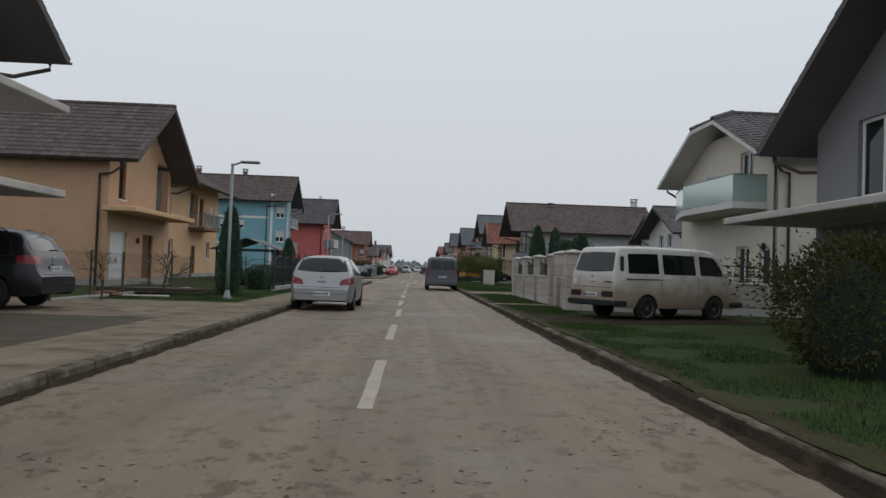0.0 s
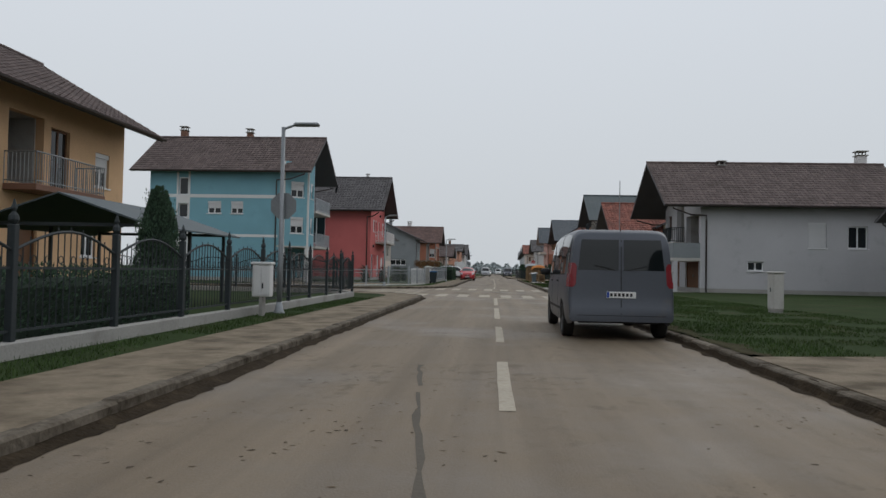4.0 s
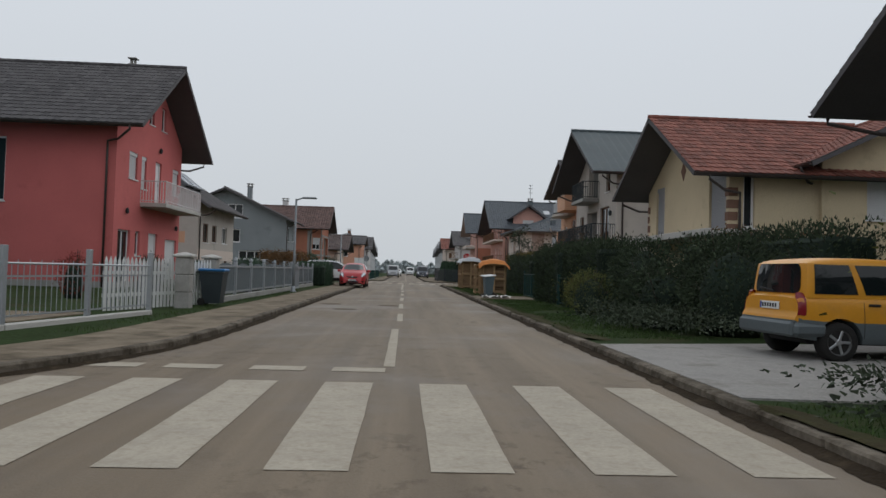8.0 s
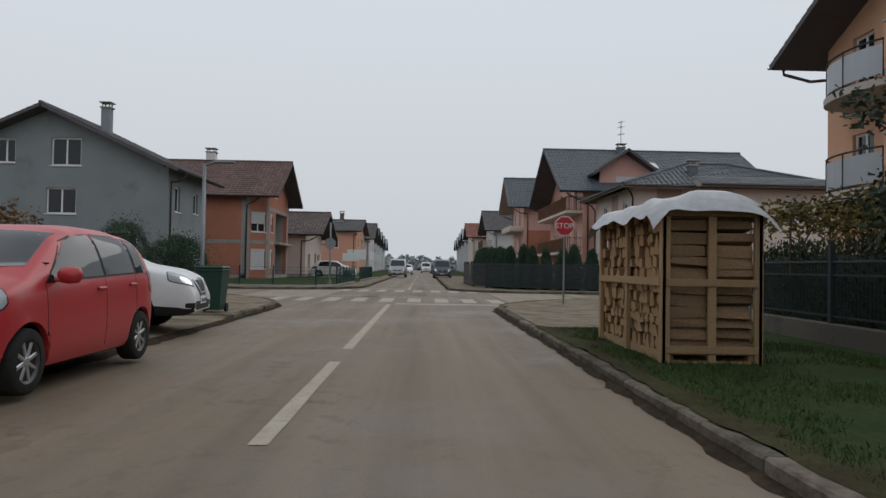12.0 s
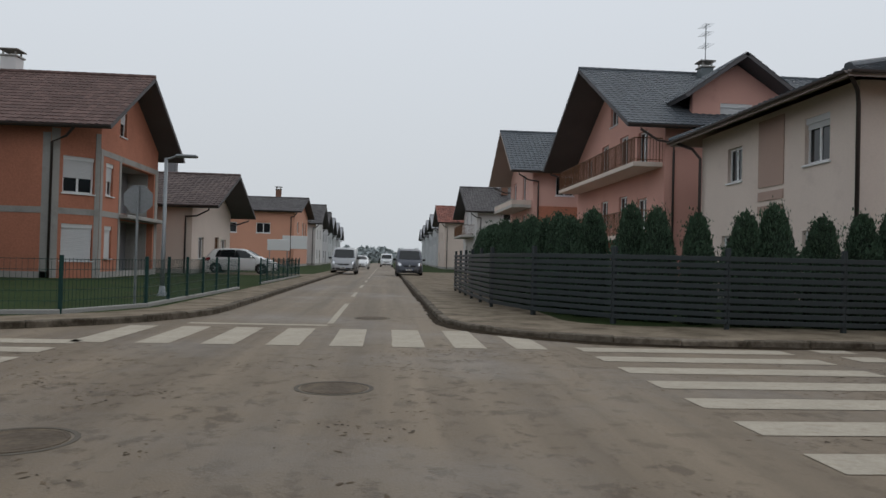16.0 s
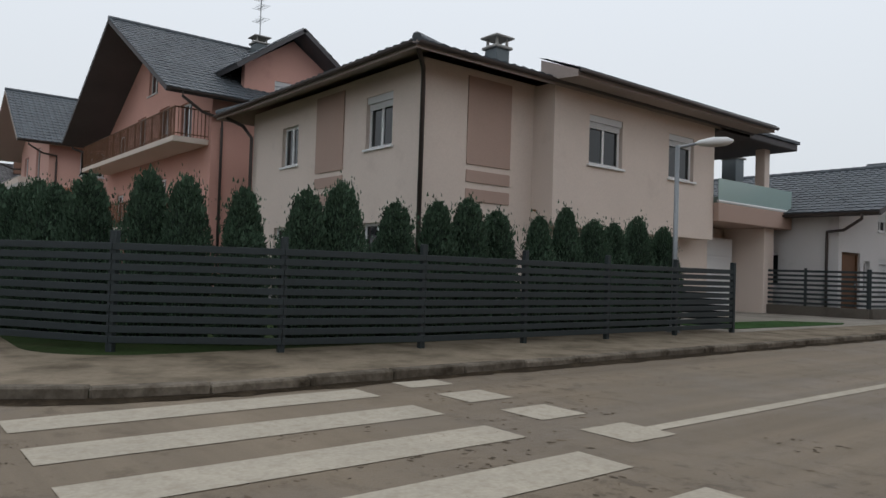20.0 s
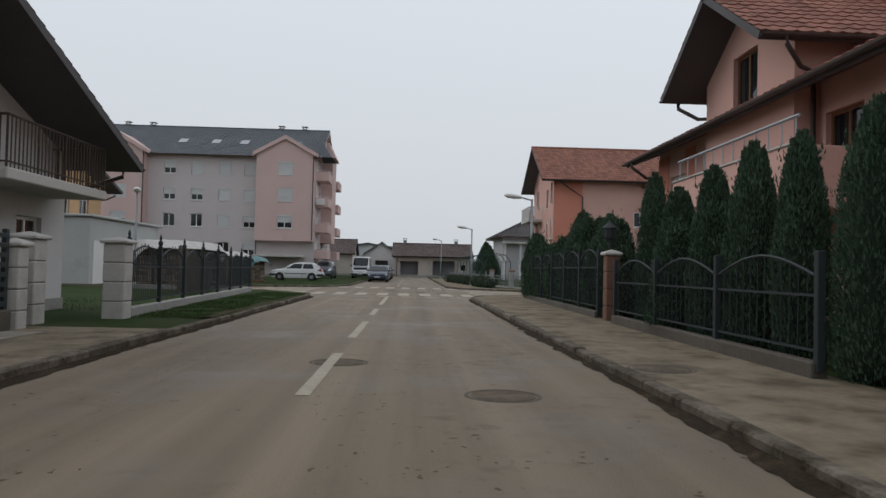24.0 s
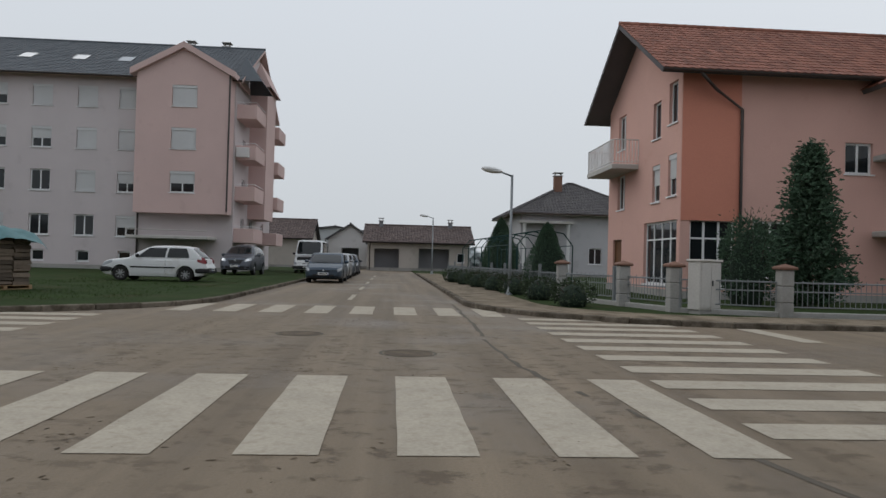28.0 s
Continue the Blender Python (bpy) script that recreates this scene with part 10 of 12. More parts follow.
def car(name, label, at, paint, L, W, H, belt, hood, cabin, roof, axles, r=0.31, sill=0.2, wins=(), tail="corner", lamp="corner", rim="rim", spokes=5,
        clad=None, clad_z=0.5, bumper=None, nose=0.24, back=0.16, taper=0.86, rear_glass=(0.1, 0.93), group="parked cars", rack=False, mould=None,
        two_tone=None, lamp_z=(0.54, 0.68), tail_z=(0.70, 0.94), plates=(0.45, 0.38), category="car", arch=None, doors=(0.36, 0.66), rear_doors=False, lean=0.1):
    """A vehicle heading along its y, from the tail at -L/2 to the nose at L/2.
    cabin and roof: y of the glasshouse's back and front at the belt and at the roof; hood: (y, z) of the top line ahead of the cabin."""
    c = thing(name, label, category, at, group)
    hw, y0, y1 = W / 2, -L / 2, L / 2
    cabin = (max(cabin[0], y0 + 0.12 + 0.5 * lean), cabin[1])
    arch = arch or r + 0.055
    top = [(y0, belt - 0.05), (y0 + 0.06, belt - 0.015), (y0 + 0.2, belt), (cabin[1] - 0.05, belt)] + list(hood)
    low = [(y0, sill + 0.16), (y0 + 0.1, sill + 0.07), (y0 + 0.35, sill + 0.03), (axles[0], sill), (axles[1], sill), (y1 - 0.35, sill + 0.02), (y1 - 0.1, sill + 0.05), (y1, sill + 0.12)]

    def width(y):
        w = 1.0 - 0.02 * abs(y / (L / 2)) ** 2
        for d, k in ((y - y0, back), (y1 - y, nose)):
            if d < 0.55:
                w -= k * (1 - d / 0.55) ** 2.6
        return hw * w

    def ends(y, z):
        """How far the tail and the nose draw back with height: the bumper stands proud."""
        out = 0.0
        for d, sgn, ln in ((y - y0, 1, lean), (y1 - y, -1, 0.06)):
            if d < 0.4:
                f = (1 - d / 0.4)
                step = 0.0 if z < 0.60 else min(1.0, (z - 0.60) / 0.05) * 0.045 + max(0.0, z - 0.65) * ln * 2.2
                under = max(0.0, 0.36 - z) * 0.5
                out += sgn * f * (step + under)
        return out

    fr = [0.0, 0.06, 0.14, 0.24, 0.34, 0.44, 0.54, 0.64, 0.74, 0.83, 0.90, 0.955, 0.985, 1.0]
    xr = [0.955, 0.975, 0.988, 0.996, 1.0, 1.0, 0.998, 0.994, 0.987, 0.976, 0.962, 0.94, 0.91, 0.86]

    def side_at(y, v, cut=True):
        zt, zl = ramp_at(top, y), ramp_at(low, y)
        z = zl + (zt - zl) * v
        if cut:
            for a in axles:
                if abs(y - a) < arch + 0.002:
                    z = max(z, r + math.sqrt(max(0.0, arch ** 2 - (y - a) ** 2)))
        x = width(y) * ramp_at(list(zip(fr, xr)), v)
        return x, y + ends(y, z), z

    ys = {y0 + d for d in (0, 0.02, 0.05, 0.1, 0.17, 0.26, 0.4)} | {y1 - d for d in (0, 0.02, 0.05, 0.1, 0.17, 0.26, 0.4)} | {0.0, cabin[1] - 0.05} | {p[0] for p in hood}
    for a in axles:
        ys |= {a + arch * math.sin(radians(q)) for q in range(-90, 91, 15)} | {a - arch - 0.01, a + arch + 0.01}
    ys = sorted(y for y in ys if y0 <= y <= y1)
    ys = [y for k, y in enumerate(ys) if k == 0 or y - ys[k - 1] > 0.007]
    vs = []
    for y in ys:
        half = [side_at(y, v) for v in fr]
        xt, yt, zt = half[-1]
        half += [(xt * 0.7, yt, zt + 0.010), (xt * 0.35, yt, zt + 0.018)]
        ring = half + [(-x, yy, z) for x, yy, z in reversed(half)]
        n = len(ring)
        vs += ring
    g = Geo()
    fs = [(i * n + j, i * n + (j + 1) % n, (i + 1) * n + (j + 1) % n, (i + 1) * n + j) for i in range(len(ys) - 1) for j in range(n)]
    # the end faces, closed in strips from side to side
    m = n // 2
    for base, flip in ((0, True), (len(vs) - n, False)):
        for k in range(m - 1):
            q = (base + k, base + k + 1, base + n - 2 - k, base + n - 1 - k)
            fs.append(tuple(reversed(q)) if flip else q)
    g.add(vs, fs)
    limit = two_tone[1] if two_tone else clad_z
    if two_tone or clad:
        g.m = [1 if sum(vs[q][2] for q in f) / len(f) < limit else 0 for f in g.f]
    sharpen(part("body", g, [paint, two_tone[0] if two_tone else clad or paint], c), 40)
    part("underbody", Geo().cbox(-hw + 0.24, y0 + 0.3, sill - 0.03, hw - 0.24, y1 - 0.3, belt - 0.14, 0.05)
         .box(-hw + 0.12, axles[0] + arch, sill - 0.02, hw - 0.12, axles[1] - arch, sill + 0.1), "black_plastic", c)
    # glasshouse
    wb, wr = hw * 0.945, hw * taper
    bow = 0.09
    bend = lambda f: f + 0.16 * f * (1 - f)

    def ring_at(f, shrink=0.0):
        ya, yb = lerp(cabin[0], roof[0], f ** 1.25), lerp(cabin[1], roof[1], f ** 1.12)
        w = lerp(wb, wr, f ** 1.5) - shrink
        pts = []
        for k in range(9):
            x = lerp(-w + 0.03, w - 0.03, k / 8)
            pts.append((x, yb - shrink + bow * (1 - (x / w) ** 2) - bow * 0.6))
        pts += [(w, yb - 0.13 - shrink)] + [(w + 0.012 * f * math.sin(math.pi * q), lerp(ya, yb, q)) for q in (0.75, 0.5, 0.25)] + [(w, ya + 0.13 + shrink)]
        for k in range(9):
            x = lerp(w - 0.03, -w + 0.03, k / 8)
            pts.append((x, ya + shrink - 0.8 * bow * (1 - (x / w) ** 2) + bow * 0.5))
        pts += [(-w, ya + 0.13 + shrink)] + [(-w - 0.012 * f * math.sin(math.pi * q), lerp(ya, yb, q)) for q in (0.25, 0.5, 0.75)] + [(-w, yb - 0.13 - shrink)]
        return pts

    zb, zr = belt - 0.035, H - 0.075
    levels = [(f, 0.0, lerp(zb, zr, f)) for f in (0.0, 0.2, 0.4, 0.6, 0.8, 0.93, 1.0)] + [(1.0, 0.018, zr + 0.026), (1.0, 0.05, zr + 0.046), (1.0, 0.11, zr + 0.06), (1.0, 0.24, H - 0.004), (1.0, 0.42, H)]
    ym, yh = (roof[0] + roof[1]) / 2, max(0.3, (roof[1] - roof[0]) / 2)
    vs = [(x, y, z - (0.045 * min(1.3, abs(y - ym) / yh) ** 2.5 if k > 5 else 0.0) * min(1.0, (k - 5) / 2)) for k, (f, s, z) in enumerate(levels) for x, y in ring_at(f, s)]
    n = len(ring_at(0))
    fs = [(i * n + j, (i + 1) * n + j, (i + 1) * n + (j + 1) % n, i * n + (j + 1) % n) for i in range(len(levels) - 1) for j in range(n)]
    fs += [tuple(range(n)), tuple(reversed(range(len(vs) - n, len(vs))))]
    sharpen(part("cabin", Geo().add(vs, fs), paint, c), 42)

    def across(front, f0, f1, side):
        rows = []
        for q in range(11):
            f = lerp(f0, f1, q / 10)
            w = lerp(wb, wr, f ** 1.5)
            xs = [side * (1 - 0.09 * abs(q / 5 - 1) ** 5) * lerp(0.03 - w, w - 0.03, k / 8) for k in range(9)]
            if front:
                y = lerp(cabin[1], roof[1], f ** 1.12)
                row = [(x, y + bow * (1 - (x / w) ** 2) - bow * 0.6 + 0.009) for x in xs]
            else:
                y = lerp(cabin[0], roof[0], f ** 1.25)
                row = [(x, y - 0.8 * bow * (1 - (x / w) ** 2) + bow * 0.5 - 0.009) for x in reversed(xs)]
            rows.append([(x, y, lerp(zb, zr, f) + 0.006) for x, y in row])
        return rows

    sharpen(part("windscreen", slab(across(True, 0.08, 0.94, 0.92), (0, 1, 0.5)), "car_glass", c))
    yw = lerp(cabin[1], roof[1], 0.05) + 0.03
    part("wiper", Geo().tube([(0.5, yw - 0.06, zb + 0.07), (-0.15, yw + 0.02, zb + 0.075)], 0.008, 5), "black_plastic", c)
    if rear_doors:
        rows = across(False, *rear_glass, 0.9)
        for a, b in ((0, 5), (4, 9)):
            part("rear_window", slab([row[a:b] for row in rows], (0, -1, 0)), "car_glass", c)
        part("door_gap", Geo().box(-0.008, y0 - 0.004, 0.62, 0.008, y0 + 0.2, belt - 0.06), "black_plastic", c)
    else:
        sharpen(part("rear_window", slab(across(False, *rear_glass, 0.84), (0, -1, 0.5)), "car_glass", c))
        f = rear_glass[0] + 0.08
        yr_, zr_ = lerp(cabin[0], roof[0], f ** 1.25) - 0.05, lerp(zb, zr, f)
        part("rear_wiper", Geo().tube([(0.02, yr_, zr_ - 0.03), (-0.02, yr_, zr_), (-0.36, yr_ + 0.005, zr_ + 0.03)], 0.011, 5), "black_plastic", c)
    for s in (-1, 1):
        for b0, b1, t0, t1 in wins:
            rows = []
            for q in range(4):
                f = lerp(0.11, 0.93, q / 3)
                u0, u1 = lerp(b0, t0, q / 3), lerp(b1, t1, q / 3)
                w, ya, yb = lerp(wb, wr, f ** 1.5), lerp(cabin[0], roof[0], f ** 1.25), lerp(cabin[1], roof[1], f ** 1.12)
                rows.append([(s * (w + 0.006 + 0.012 * f * math.sin(math.pi * u)), lerp(ya, yb, u), lerp(zb, zr, f)) for u in (u0, lerp(u0, u1, 0.33), lerp(u0, u1, 0.67), u1)])
            sharpen(part("side_window", slab(rows, (s, 0, 0.2), 0.01), "car_glass", c))
        for k, u in enumerate(doors):
            ya = lerp(cabin[0], cabin[1], u)
            vsq = [0.12 + 0.85 * q / 8 for q in range(9)]
            rows = [[(s * (x + 0.002), yy, z) for x, yy, z in [side_at(ya + d, v)]][0] for v in vsq for d in (-0.005, 0.005)]
            part("door_gap", Geo().add(rows, [(2 * q, 2 * q + 1, 2 * q + 3, 2 * q + 2) for q in range(8)]), "black_plastic", c)
            x, yy, z = side_at(ya + 0.15, 0.82)
            part("door_handle", Geo().cbox(min(s * (x - 0.01), s * (x + 0.028)), ya + 0.06, z - 0.018, max(s * (x - 0.01), s * (x + 0.028)), ya + 0.24, z + 0.018, 0.012),
                 paint if clad is None else "black_plastic", c)
        ymr = cabin[1] - 0.45
        mir = Geo().lathe([(0.03, -0.09), (0.075, -0.07), (0.09, 0.0), (0.08, 0.06), (0.05, 0.08)], 10, at=Matrix.Translation((s * (wb + 0.13), ymr, belt + 0.07)) @ Matrix.Rotation(radians(90), 4, "Y") @ Matrix.Diagonal((0.85, 0.75, 1.15, 1)))
        mir.cbox(min(s * (wb - 0.06), s * (wb + 0.1)), ymr - 0.02, belt, max(s * (wb - 0.06), s * (wb + 0.1)), ymr + 0.03, belt + 0.035, 0.012)
        sharpen(part("wing_mirror", mir, "black_plastic" if clad or bumper else paint, c), 45)
        if mould:
            ya, yb = axles[0] + arch + 0.04, axles[1] - arch - 0.04
            rows = [[(lambda p: (s * (p[0] + 0.012), p[1], p[2]))(side_at(lerp(ya, yb, q / 6), (mould[1] + d - sill) / (belt - sill))) for q in range(7)] for d in (0.0, 0.055)]
            part("side_moulding", slab(rows, (s, 0, 0), 0.02), mould[0], c)

        def patch(ya, yb, va, vb, vc, vd, nm, mat_name, lab=""):
            """A lamp that follows the body's corner, between two lines on its side."""
            rows = []
            for q in range(5):
                row = []
                for k in range(7):
                    p = side_at(lerp(ya, yb, k / 6), lerp(lerp(va, vc, k / 6), lerp(vb, vd, k / 6), q / 4), False)
                    row.append((s * (p[0] + 0.007), p[1] + (0.006 if ya > 0 else -0.006), p[2]))
                rows.append(row)
            return sharpen(part(nm, slab(rows, (s * 0.7, 0.7 if ya > 0 else -0.7, 0), 0.03), mat_name, c, lab), 40)

        vz = lambda z, y: (z - ramp_at(low, y)) / (ramp_at(top, y) - ramp_at(low, y))
        if tail == "corner":
            ta, tb = tail_z
            patch(y0 + 0.005, y0 + 0.36, vz(ta, y0), vz(tb - 0.02, y0), vz(ta + 0.1, y0 + 0.3), vz(tb, y0 + 0.3), "tail_light", "tail_red", "red tail light")
            part("tail_light_inner", Geo().cbox(min(s * (width(y0) - 0.22), s * (width(y0) - 0.0)), y0 + ends(y0, ta) - 0.004, ta + 0.01, max(s * (width(y0) - 0.22), s * (width(y0) - 0.0)), y0 + ends(y0, tb) + 0.05, tb - 0.06, 0.02), "tail_red", c)
        else:
            ta, tb = tail_z
            lo = patch(y0 + 0.003, y0 + 0.13, vz(ta, y0), vz(tb, y0), vz(ta, y0 + 0.13), vz(tb, y0 + 0.13), "tail_light", "tail_red", "red tail light")
            zz = lerp(ta, tb, 0.6)
            lo2 = patch(y0 + 0.0, y0 + 0.1, vz(zz, y0), vz(zz + 0.1, y0), vz(zz, y0 + 0.13), vz(zz + 0.1, y0 + 0.13), "indicator", "amber")
        if lamp == "round":
            at2 = Matrix.Translation((s * (hw * 0.72), y1 - 0.05, sum(lamp_z) / 2)) @ Matrix.Rotation(radians(-90), 4, "X")
            sharpen(part("headlight", Geo().lathe([(0.098, -0.05), (0.1, 0.045), (0.085, 0.065), (0.03, 0.075)], 18, at=at2), "headlight", c), 40)
        else:
            la, lb = lamp_z
            yb = y1 - 0.42
            patch(y1 - 0.01, yb, 0.60, 0.93, 0.80, 0.95, "headlight", "headlight", "clear glass headlight")
    # bumpers, grille, plates
    if bumper:
        for yy, sgn, wid in ((y0, -1, width(y0)), (y1, 1, width(y1))):
            g = Geo().cbox(-wid, yy - 0.02 if sgn > 0 else yy - 0.06, 0.34, wid, yy + 0.06 if sgn > 0 else yy + 0.02, 0.55, 0.04)
            for s in (-1, 1):
                ya, yb = sorted((yy + 0.03 * sgn, yy - 0.45 * sgn))
                g.cbox(min(s * (wid - 0.06), s * (hw + 0.012)), ya, 0.35, max(s * (wid - 0.06), s * (hw + 0.012)), yb, 0.54, 0.05)
            part("bumper", g, bumper, c)
    else:
        for yy, sgn in ((y0, -1), (y1, 1)):
            rows = []
            for z in (0.585, 0.605):
                rows.append([(x, yy + ends(yy, 0.58) + 0.004 * sgn, z) for x in (-width(yy), 0.0, width(yy))])
            part("bumper_gap", slab(rows, (0, sgn, 0), 0.02), "black_plastic", c)
        part("lower_grille", Geo().cbox(-0.5, y1 - 0.06, sill + 0.12, 0.5, y1 + 0.006, sill + 0.22, 0.02), "black_plastic", c)
    gz = ends(y1, sum(lamp_z) / 2)
    part("grille", Geo().cbox(-0.34, y1 + gz - 0.06, lamp_z[0] - 0.02, 0.34, y1 + gz + 0.008, lamp_z[1] - 0.06, 0.03), "black_plastic", c)
    part("emblem", Geo().lathe([(0.045, 0), (0.045, 0.012)], 12, at=Matrix.Translation((0, y1 + gz + 0.008, lerp(*lamp_z, 0.4))) @ Matrix.Rotation(radians(-90), 4, "X")), "rim", c)
    if not rear_doors:
        zt = belt - 0.12
        part("tailgate_handle", Geo().cbox(-0.14, y0 + ends(y0, zt) - 0.016, zt - 0.08, 0.14, y0 + ends(y0, zt) + 0.02, zt - 0.05, 0.01), "rim", c)
    number_plate(c, y0 + ends(y0, plates[0]) - (0.062 if bumper and plates[0] < 0.56 else 0.002), plates[0], -1)
    number_plate(c, y1 + ends(y1, plates[1]) + (0.06 if bumper else 0.002), plates[1], 1)
    for a in axles:
        for s in (-1, 1):
            wheel(c, s * (hw - 0.115), a, r, 0.2, rim, spokes)
    if rack:
        for s in (-1, 1):
            part("roof_rail", Geo().tube([(s * (wr - 0.09), roof[0] + 0.15, H - 0.05), (s * (wr - 0.09), roof[0] + 0.25, H + 0.02), (s * (wr - 0.09), roof[1] - 0.35, H + 0.02), (s * (wr - 0.09), roof[1] - 0.25, H - 0.05)], 0.015, 6), "black_plastic", c)
    part("aerial", Geo().tube([(0, roof[0] + 0.2, H - 0.03), (0, roof[0] + 0.12, H + 0.12)], 0.005, 5), "black_plastic", c)
    return c


SEDAN = dict(L=4.55, W=1.75, H=1.43, belt=0.93, hood=[(1.05, 0.91), (1.7, 0.84), (2.05, 0.75), (2.2, 0.72), (2.27, 0.67)], cabin=(-1.75, 1.1), roof=(-1.05, 0.2), axles=(-1.38, 1.33),
             wins=[(0.22, 0.50, 0.16, 0.54), (0.53, 0.87, 0.57, 0.93)], doors=(0.24, 0.515))
WAGON = dict(L=4.9, W=1.86, H=1.47, belt=0.97, hood=[(1.15, 0.94), (1.9, 0.86), (2.25, 0.76), (2.38, 0.72), (2.45, 0.67)], cabin=(-2.36, 1.25), roof=(-1.85, 0.25), axles=(-1.45, 1.42), r=0.33,
             wins=[(0.10, 0.27, 0.07, 0.25), (0.29, 0.53, 0.27, 0.57), (0.55, 0.87, 0.59, 0.93)], doors=(0.28, 0.54), tail_z=(0.74, 0.92))
VAN = dict(L=4.8, W=1.9, H=1.97, belt=1.16, hood=[(1.75, 1.13), (2.1, 1.03), (2.28, 0.95), (2.36, 0.88), (2.4, 0.8)], cabin=(-2.36, 1.85), roof=(-2.27, 0.95), axles=(-1.5, 1.55), r=0.32, taper=0.89,
           sill=0.24, wins=[(0.06, 0.32, 0.06, 0.33), (0.36, 0.62, 0.37, 0.66), (0.66, 0.90, 0.70, 0.94)], tail="tall", tail_z=(0.68, 1.1), lamp_z=(0.62, 0.8), plates=(0.68, 0.4),
           back=0.06, doors=(0.345, 0.64), rear_doors=True, rear_glass=(0.08, 0.86), category="van", bumper="black_plastic", group="parked vans", lean=0.02)

def loft_car(name, label, at, paint, L, W, top, belt, axles, wins, glass, screen, r=0.31, sill=0.2, tumble=0.22, box=4.6, back=0.17, nose=0.3, sm=0.03, rim="rim", spokes=5,
             doors=(), tail=(), head=(), tail_x=None, plate=(0.42, 0.42), bump=0.63, grille=None, intake=None, trim=None, group="parked cars", category="car", clad=None, rack=False, rear_doors=False, mirror=0.75,
             drop=0.105, framed=False, flat_tail=None, vee=False):
    """A vehicle in one rounded skin along its y, tail at -L/2: top and belt are its lines along y, and panes, lamps and seams lie on the skin."""
    c = thing(name, label, category, at, group)
    hw, y0, y1 = W / 2, -L / 2, L / 2
    arch = r + 0.05
    soft = lambda pts, y: sum(ramp_at(pts, y + d * sm) for d in (-1, -0.5, 0, 0.5, 1)) / 5
    low = [(y0, sill + 0.07), (y0 + 0.12, sill + 0.02), (y0 + 0.4, sill), (axles[0], sill), (axles[1], sill), (y1 - 0.4, sill), (y1 - 0.12, sill), (y1, sill + 0.06)]
    flank = [(0, 0.93), (0.1, 0.972), (0.25, 0.992), (0.45, 1.0), (0.62, 0.998), (0.78, 0.99), (0.9, 0.982), (1.0, 0.962)]

    def width(y):
        w = 1.0 - 0.025 * abs(y / (L / 2)) ** 2
        for d, k in ((y - y0, back), (y1 - y, nose)):
            if d < 0.6:
                w -= k * (1 - d / 0.6) ** 2.3
        return hw * w

    def half(y):
        w, zl, zt = width(y), ramp_at(low, y), soft(top, y)
        zb = min(soft(belt, y), zt - 0.02)
        pts = []
        for v, k in flank:
            z = zl + (zb - zl) * v
            for a in axles:
                if abs(y - a) < arch + 0.002:
                    z = max(z, r + math.sqrt(max(0.0, arch ** 2 - (y - a) ** 2)))
            pts.append((w * k, y, z))
        hgt = zt - zb
        n = lerp(2.2, box, min(1.0, hgt / 0.4))
        for q in range(1, 16):
            t = math.pi / 2 * q / 15
            z = zb + hgt * math.sin(t) ** (2 / n)
            x = 0.962 * w * max(0.0, math.cos(t)) ** (2 / n) * (1 - tumble * (z - zb) / 0.55)
            pts.append((x if q < 15 else 0.0, y, z))
        return pts

    ys = {p[0] for p in top} | {y0 + L * k / 60 for k in range(61)} | {y0 + d for d in (0.015, 0.04, 0.08, 0.15)} | {y1 - d for d in (0.01, 0.025, 0.05, 0.08, 0.15)}
    for a in axles:
        ys |= {a + arch * math.sin(radians(q)) for q in range(-90, 91, 12)} | {a - arch - 0.008, a + arch + 0.008}
    ys = sorted(y for y in ys if y0 <= y <= y1)
    ys = [y for k, y in enumerate(ys) if k == 0 or y - ys[k - 1] > 0.004]
    vs = []
    for y in ys:
        h = half(y)
        ring = h + [(-x, yy, z) for x, yy, z in reversed(h[:-1])]
        vs += ring
    n = len(ring)
    fs = [(i * n + j, i * n + j + 1, (i + 1) * n + j + 1, (i + 1) * n + j) for i in range(len(ys) - 1) for j in range(n - 1)]
    fs += [tuple(reversed(range(n))), tuple(range(len(vs) - n, len(vs)))]
    g = Geo().add(vs, fs)
    if clad:
        g.m = [1 if sum(vs[q][2] for q in f) / len(f) < clad[1] else 0 for f in g.f]
    sharpen(part("body", g, [paint, clad[0] if clad else paint], c), 38)
    part("underbody", Geo().cbox(-hw + 0.22, y0 + 0.3, sill + 0.02, hw - 0.22, y1 - 0.25, 0.62, 0.05)
         .box(-hw + 0.1, axles[0] + arch, sill - 0.02, hw - 0.1, axles[1] - arch, sill + 0.1), "black_plastic", c)
    skin = BVHTree.FromPolygons([Vector(v) for v in vs], fs)

    def on_skin(p, d, off):
        loc, nor, _, _ = skin.ray_cast(Vector(p), Vector(d))
        if loc is None:
            loc, nor, _, _ = skin.find_nearest(Vector(p) + Vector(d))
        if nor.dot(Vector(d)) > 0:
            nor = -nor
        return tuple(loc + nor * off)

    def patch(nm, m, way, low_line, high_line, rows=5, off=0.006, lab="", parent=None, thick=0.014):
        """A pane, lamp or strip: its lower and upper edge as seen from that side, laid on the skin."""
        d = {"rear": (0, 1, 0), "front": (0, -1, 0), 1: (-1, 0, 0), -1: (1, 0, 0)}[way]
        start = (lambda u, z: (u, y0 - 1, z)) if way == "rear" else ((lambda u, z: (u, y1 + 1, z)) if way == "front" else (lambda u, z: (way * 3, u, z)))
        grid = [[on_skin(start(lerp(a[0], b[0], q / rows), lerp(a[1], b[1], q / rows)), d, off) for a, b in zip(low_line, high_line)] for q in range(rows + 1)]
